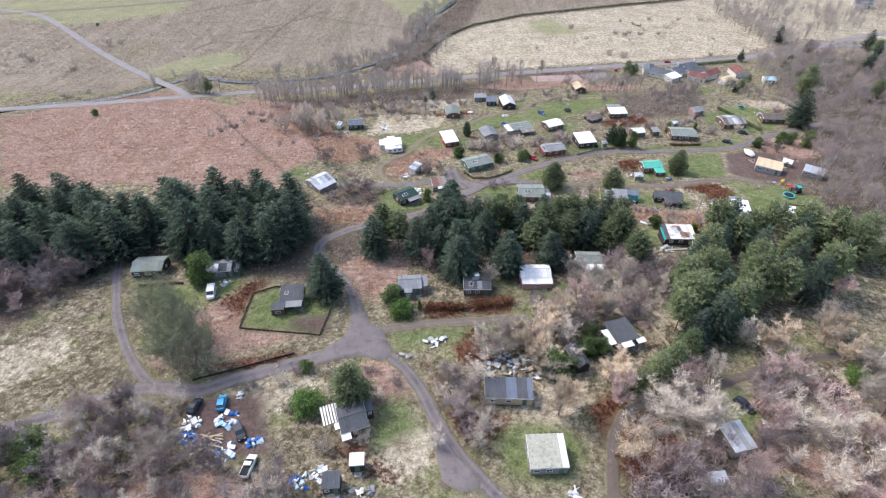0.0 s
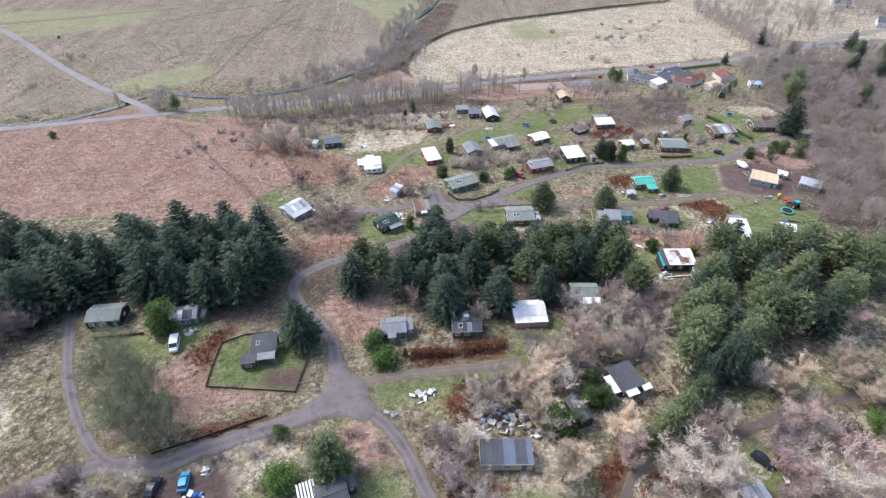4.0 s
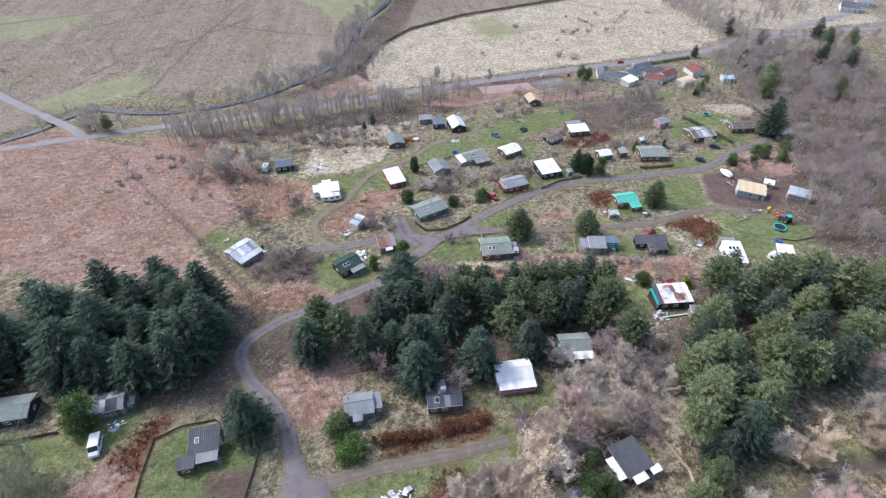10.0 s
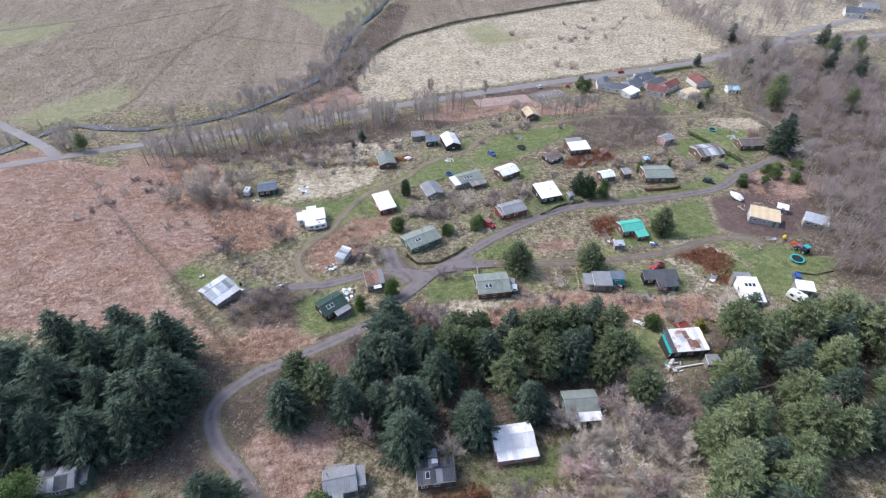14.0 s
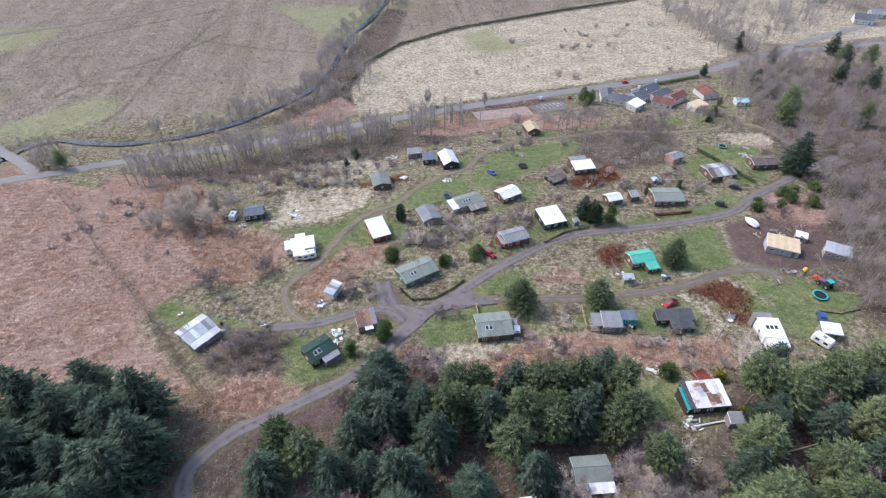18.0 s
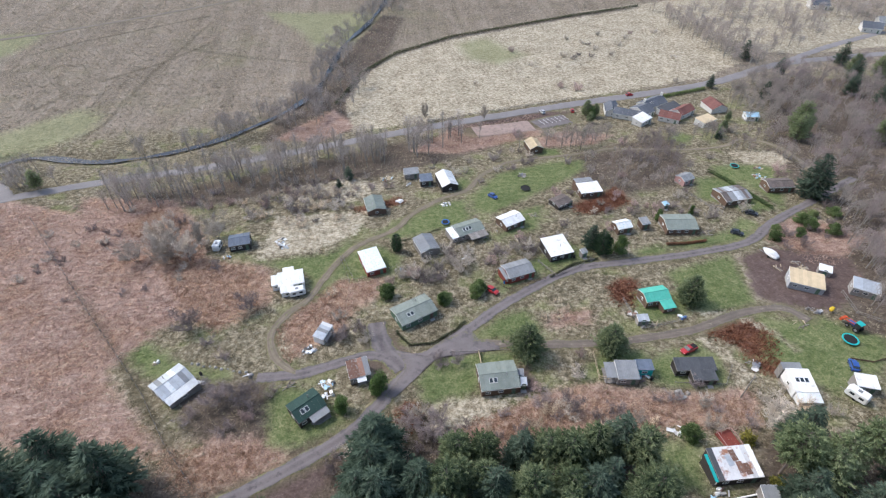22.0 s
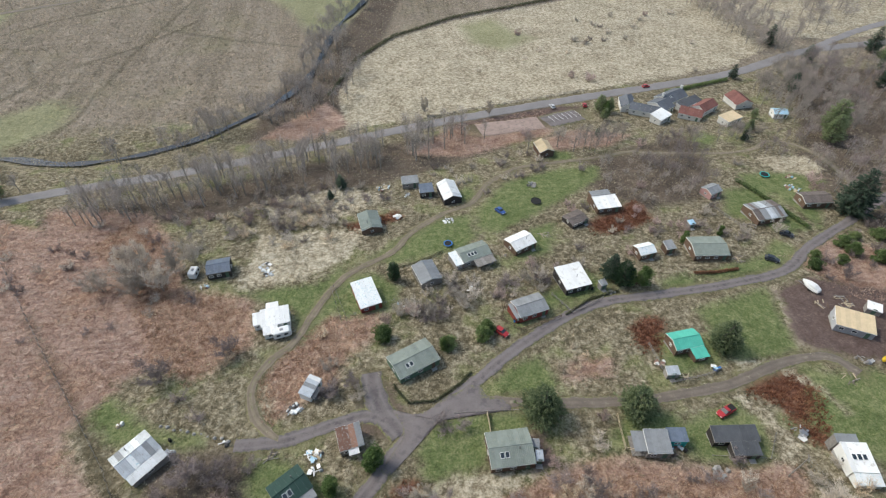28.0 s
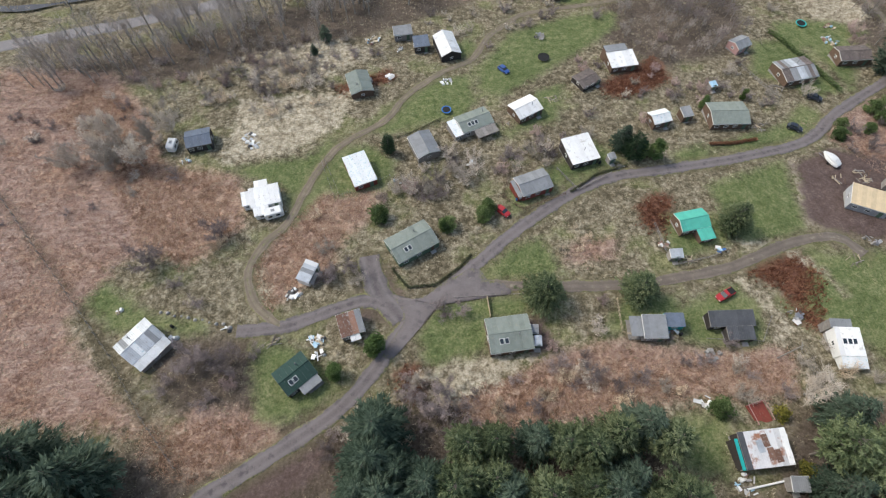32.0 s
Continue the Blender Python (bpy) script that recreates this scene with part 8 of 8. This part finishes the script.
thicket([(-46, 237), (-10, 240), (3, 222), (-16, 211), (-39, 219)], 50, ["bush0", "bush1", "bush2"], 1.8, 3.6)
thicket([(9, 184), (22, 193), (39, 190), (54, 196), (48, 185), (31, 181), (18, 177)], 26, ["bush0", "bare0b", "bush1"], 2.5, 4.2)
thicket([(4, 74), (30, 100), (44, 82), (26, 70), (26, 60)], 26, ["bare0a", "bare0b", "bare3b", "larch", "bare2b", "bare1b"], 5, 7.5)
thicket([(-100, 215), (-45, 225), (-30, 195), (-60, 175), (-100, 195)], 16, ["bush0", "bush1"], 1.5, 2.6)
thicket([(40, 137), (56, 134), (95, 126), (90, 119), (56, 126), (40, 126)], 20, ["bush0", "bush1", "bush2", "bush1"], 2, 3.6)
thicket([(-10, 124), (12, 131), (38, 136), (40, 126), (16, 124)], 18, ["bush1", "bush1", "bush2", "bare1b"], 2, 4)
thicket([(60, 225), (75, 205), (95, 200), (90, 215), (70, 228)], 14, ["bush0", "bush1", "bush3"], 1.8, 3.2)
thicket([(8, 46), (10, 60), (2, 68), (-1, 60), (4, 48)], 16, ["bare0b", "bush0", "bare1b"], 3, 5)
thicket([(60, 62), (95, 66), (95, 80), (64, 74)], 10, ["bare0a", "bare2a", "larch"], 6, 8)
thicket([(-122, 76), (-96, 80), (-88, 104), (-112, 106)], 34, ["bare1a", "bare1b", "bare3a", "bare3b", "bare1b"], 5, 8.5)
thicket([(-110, 45), (-60, 62), (-78, 100), (-112, 100)], 8, ["bush0", "bush2"], 1.5, 3)
thicket([(-45, 60), (-20, 72), (0, 60), (0, 44), (-28, 46)], 16, ["bush0", "bush1", "bare0b"], 2, 4)
thicket([(20, 84), (45, 100), (56, 90), (44, 70), (20, 74)], 16, ["bush0", "bush2", "bush3"], 2, 3.5)
thicket([(-40, 240), (70, 262), (75, 240), (40, 232), (-30, 225)], 40, ["bush0", "bush1"], 1.6, 3.4)
thicket([(30, 170), (60, 165), (62, 158), (40, 160)], 4, ["bush2"], 1.2, 2)
thicket([(78, 200), (112, 216), (118, 200), (110, 196), (92, 204)], 14, ["bush0", "bush1", "bush3"], 1.8, 3.4)
thicket([(118, 184), (150, 200), (160, 190), (128, 168)], 16, ["bush1", "bare1b", "laurel"], 2, 4)
thicket([(-20, 128), (14, 138), (14, 130), (-14, 122)], 10, ["bush0", "bush1", "bare0b"], 2, 4)
# single leafless trees that stand out
for kind, x, y, h, wd in (("bare0b", -42.9, 168.8, 6.2, 1.5), ("bare0b", -31, 144.8, 5.6, 1.5), ("bare0b", -25.2, 143.6, 5.6, 1.5), ("bush0", -36, 141, 3.2, 1.4), ("bush1", -28, 137, 3, 1.4), ("bare0a", 78.6, 122.8, 7.0, 1.7), ("bare1b", 12.6, 129.7, 5.6, 1.35), ("larch", 21.3, 54.6, 8.5, 1.3), ("larch", 34.5, 61.7, 8.5, 1.3), ("larch", 26.5, 81.3, 8.5, 1.1), ("bare3a", 32.7, 57.1, 7.5, 1.1), ("bare3a", 46.3, 61.4, 8, 1.2), ("bare3b", 14.3, 73.1, 6.5, 1.3), ("bare3b", 58.9, 53.0, 7, 1.4), ("bare0b", 40.6, 54.6, 8, 1.4), ("bare0b", 44.8, 55.6, 7.5, 1.3), ("bare0b", 8.4, 69.0, 5.5, 1.4), ("bare0b", 7.0, 63.5, 5.5, 1.4), ("bare1b", 50.6, 92.7, 6.5, 1.3), ("bare3a", 91.7, 87.6, 8, 1.1), ("bare1b", 43.3, 100.9, 5.5, 1.4), ("bare1b", 50.4, 100.5, 6, 1.4), ("bare3b", 56.4, 98.0, 5.5, 1.2), ("bare3b", -3.8, 101.2, 6.5, 1.0), ("bare3a", -89.9, 97.0, 8, 1.3), ("bare3a", 83.2, 93.6, 6.5, 1.0), ("bare0b", 42.1, 131.6, 4.4, 1.2), ("bare0b", -5.5, 160.0, 3.8, 1.3), ("bare0b", -1.3, 161.5, 3.6, 1.3), ("bare0b", 20.6, 148.0, 3.4, 1.2), ("bare0a", 9.6, 132.0, 4.8, 1.2), ("bare1b", 14.5, 132.5, 4.4, 1.3), ("bush2", -8.3, 177, 2.6, 1.2), ("bare0b", -29.3, 174.5, 5.4, 1.4), ("bare0a", -50.1, 198.6, 9, 1.2), ("bare0a", -57.3, 208.6, 9.4, 1.2), ("bare0b", -55.1, 201.9, 9, 1.2), ("bare0a", -48.7, 205.3, 8.6, 1.1), ("bare0b", -66, 201, 8, 1.2), ("bare0b", -60, 204, 8.5, 1.2), ("bare0b", -45, 210, 7.0, 1.2), ("bare0b", -57, 198, 8, 1.2), ("bare0a", -62, 209, 8, 1.2), ("bare0b", 69.5, 134.0, 2.8, 1.4), ("bare0b", 122.1, 199.5, 4.0, 1.3), ("bare3b", 147.1, 217, 4.5, 1.4), ("bush0", -51, 190, 2.4, 1.3), ("bush0", -59.3, 187, 2.0, 1.2), ("bush0", -64.7, 186, 2.0, 1.2), ("bare3b", 2, 111, 6, 1.2), ("bare1b", -43.9, 106.4, 6.5, 1.4), ("bare3a", -88, 100, 7, 1.2), ("bare0a", 27, 68, 4.5, 1.2), ("larch", 24, 57, 7.5, 1.2), ("larch", 33, 62, 7, 1.3), ("larch", 34.5, 82.5, 7.5, 1.1), ("bare3b", 52, 107.5, 5, 1.2), ("bare0a", 46, 98, 5.2, 1.4), ("bare0b", 40, 95, 4.6, 1.3), ("bare0a", 56.3, 296, 7, 1.1), ("bare0a", 29.2, 300.5, 7.5, 1.1), ("bare0b", 12, 95.5, 5.5, 1.1), ("bare0b", 14.5, 100.5, 5, 1.1)):
    plant(kind.replace("0", "1") if 130 < y < 190 else kind, x, y, h, wide=wd)
# tall ivy-green trees by the road fork
stock("ivy_tree", bare_tree(300, 13, 0.5, 4, 2700, BARK_GREY, material("ivy_and_moss_twigs", (0.22, 0.235, 0.135), 0.9, spread=0.4, by_object=0.3, bump=0), "ivy_tree", "tall leafless trees green with ivy", twig_len=0.9, twig_w=0.03), 13)
for x, y, h in ((-51, 67, 13.5), (-54, 66, 13), (-48, 66.5, 12.5), (-56.5, 70, 12.5), (-59, 75.5, 12.5), (-62, 80, 12), (-54.5, 74, 12), (-64, 85, 11)):
    plant("ivy_tree", x, y, h, wide=1.25)
# dark conifers round the inn
for x, y, h in ((108, 292, 7), (103, 285, 6), (95, 271, 4), (165, 277, 5)):
    plant(random.choice(("spruce1", "pine1", "pine3")), x, y, h)
# bushes out on the moor
for x, y, h in ((-254, 320, 4.5), (-248, 316, 4), (-213, 300, 3.5), (-216, 346, 5), (-210, 350, 4), (-191, 252, 4), (-186, 250, 3.5), (-180, 256, 4), (-92, 205, 2.6), (-79, 212, 3), (-70, 202, 2.6), (-87, 212, 2.4), (-128, 258, 7), (-121, 257, 7.5), (96, 360, 3), (118, 371, 3.5), (135, 390, 3.5), (157, 384, 3), (140, 380, 3), (122, 366, 2.5), (110, 356, 2.5), (165, 395, 3), (60, 340, 2), (180, 360, 2.6), (86, 352, 2.2), (150, 402, 3), (128, 398, 2.6)):
    plant("bush0" if h < 4.2 else "bare0b", x, y, h, wide=1.3)
for x, y, h in ((-155.8, 219.9, 3), (-118, 255, 9), (-245, 389, 2)):
    plant("pine0" if h > 5 else "laurel", x, y, h)


# ---- tussocks, fronds and rough grass: stuff ----
def sample(mask_fn, n, seed, x0=-215, x1=200, y0=34, y1=300):
    r = np.random.default_rng(seed)
    out, got = [], 0
    for _ in range(40):
        x, y = r.uniform(x0, x1, n), r.uniform(y0, y1, n)
        ok = r.random(n) < mask_fn(x, y)
        out.append(np.stack([x[ok], y[ok]], -1))
        got += ok.sum()
        if got >= n:
            break
    return np.vstack(out)[:n]


def grid_value(name, x, y):
    v = masks[name].reshape(len(GY), len(GX))
    return v[np.clip(np.searchsorted(GY, y), 0, len(GY) - 1), np.clip(np.searchsorted(GX, x), 0, len(GX) - 1)]




def open_ground(x, y):
    keep = (grid_value("verge", x, y) < 0.75).astype(float)
    for hx, hy, hr in TAKEN:
        keep[(x - hx) ** 2 + (y - hy) ** 2 < (hr * 0.85) ** 2] = 0
    return keep


def tufts(name, label, pts, blades, size, tall, mat, seed, lean=1.0, thin=0.16):
    r = np.random.default_rng(seed)
    n = len(pts)
    s = r.uniform(0.6, 1.4, n) * size
    base = np.stack([pts[:, 0], pts[:, 1], height(pts[:, 0], pts[:, 1]) + lumps(pts[:, 0], pts[:, 1]) - 0.05], -1)
    V = np.empty((n, blades, 3, 3))
    for b in range(blades):
        a = r.uniform(0, 6.283, n)
        d = np.stack([np.cos(a), np.sin(a)], -1)
        w = s * thin * r.uniform(0.7, 1.4, n)
        o = base.copy()
        o[:, :2] += d * (s * 0.12)[:, None]
        side = np.stack([-d[:, 1] * w, d[:, 0] * w, np.zeros(n)], -1)
        tip = o.copy()
        tip[:, :2] += d * (s * lean * r.uniform(0.3, 0.8, n))[:, None]
        tip[:, 2] += s * tall * r.uniform(0.5, 1.1, n)
        V[:, b, 0], V[:, b, 1], V[:, b, 2] = o - side, o + side, tip
    verts = V.reshape(-1, 3)
    me = raw_mesh(name, verts, np.arange(len(verts)).reshape(-1, 3), [mat])
    return tagged(new(name, me), label, "grass", kind="stuff")


def rough(x, y):
    return open_ground(x, y) * np.clip(1 - grid_value("lawn", x, y) * 1.6 - grid_value("earth", x, y) * 2, 0, 1) * np.clip(1 - 0.75 * grid_value("bracken", x, y) - grid_value("rust", x, y), 0.0, 1) * (0.35 + 0.65 * (np.sin(x * 0.21 + 2 * np.sin(y * 0.09)) * np.sin(y * 0.17 + 2 * np.sin(x * 0.07)) > -0.2))


tufts("dead_grass", "straw-coloured tussocks of dead grass on the slope", sample(rough, 64000, 1), 4, 0.62, 0.6, STRAW, 2, thin=0.1)
tufts("bracken", "flattened pinkish-brown dead bracken on the slope", sample(lambda x, y: open_ground(x, y) * np.clip(grid_value("bracken", x, y) * 1.3 - 0.3, 0, 1) * (1 - grid_value("fern", x, y)), 46000, 3), 4, 0.85, 0.38, BRACKEN_LEAF, 4, thin=0.09)
tufts("red_bracken", "russet dead bracken lying close to the huts", sample(lambda x, y: open_ground(x, y) * np.clip(grid_value("fern", x, y) * 1.3 - 0.3, 0, 1) * (1 - grid_value("lawn", x, y)), 9000, 13, -80, 85, 120, 240), 5, 0.85, 0.45, FERN_LEAF, 14, thin=0.09)
tufts("rust_bracken", "standing rust-brown bracken in dense patches", sample(lambda x, y: open_ground(x, y) * np.clip(grid_value("rust", x, y) * 1.5 - 0.5, 0, 1), 16000, 5), 8, 0.5, 1.0, RUST_LEAF, 6, thin=0.13)
tufts("lawn_grass", "short uneven green grass on the lawns", sample(lambda x, y: open_ground(x, y) * np.clip(grid_value("lawn", x, y) * 1.4 - 0.4, 0, 1), 22000, 7), 5, 0.34, 0.4, GRASS, 8, thin=0.12)
tufts("field_rushes", "rough rushes and tussocks over the valley fields", sample(lambda x, y: np.clip(grid_value("field", x, y) * 1.2 - 0.2, 0, 1) * (1 - grid_value("sward", x, y)) * (1 - 0.85 * grid_value("pale", x, y)) * np.clip((620 - y) / 160, 0, 1) * (grid_value("verge", x, y) < 0.2) * (line_distance(x, y, BURN[::3]) > 5), 34000, 21, -340, 340, 290, 620), 3, 1.0, 0.55, RUSH, 22, thin=0.2)
# leafless bushes between the huts
random.seed(77)
for x, y, h in ((14, 182, 3.4), (21, 184, 3.6), (17, 179, 3), (7, 180, 3), (10, 182, 3.2), (36, 185, 3.2), (40, 188.5, 3.6), (30, 186, 3), (26, 186, 2.8), (-6, 167, 3), (-4.5, 160.5, 3.4), (0, 159, 3), (-7, 159.5, 3), (-32, 158, 2.6), (16.4, 148.7, 3.4), (47, 195, 3), (63, 200, 3), (-42, 194, 3), (45.6, 141, 3), (49, 146, 2.6), (66, 276, 4), (81, 274, 4), (107, 260, 4), (125, 266, 3.6), (133, 268, 3.4), (159, 264, 5), (79, 244, 3.4), (52, 254, 3.6), (94, 229, 3), (134, 240, 3), (152, 225, 4.4), (-52, 241, 3), (-33, 228, 3.4), (-52, 229, 3), (-58, 234, 3.2), (-20, 222, 3), (-17, 235, 2.6), (-37, 220, 3), (-46, 232, 3), (-27, 237, 3), (-76, 216, 3), (-87, 221, 2.4), (-78, 232, 2.6), (-63, 226, 2.4), (-98, 219, 2.6), (-67, 216, 3.4), (-58, 221, 3.6), (-47, 215, 3.4), (-48, 207, 3.6), (-64, 209, 3.6), (128, 371, 2.6), (123, 367, 2.8), (134, 369, 2.6), (147, 370, 2.8), (139, 387, 2.6), (171, 401, 3), (103, 328, 4), (110, 325, 4.5), (90, 383, 4), (186, 402, 4), (165, 327, 3), (57, 188, 3), (54, 192, 2.8), (60, 194, 3), (76, 196, 3), (30, 140, 2.6), (36, 138, 2.4), (58, 137, 2.4), (70, 130, 2.6), (88, 131, 2.6), (92, 133, 2.4), (-12, 141, 3), (-24, 140, 3.2), (-20, 145, 2.6), (-38, 163, 2.6)):
    plant(random.choice(("bush1", "bush1", "bush3", "bush0")), x + rnd(-0.6, 0.6), y + rnd(-0.6, 0.6), h, wide=rnd(1.1, 1.5))
for x, y, h in ((-30, 171, 3.4), (-29, 173.5, 3), (5.9, 174.3, 3.6), (30.8, 173.2, 3.4), (21, 169.7, 3.6)):
    plant("laurel" if x > 0 else "bush2", x, y, h, wide=1.1)
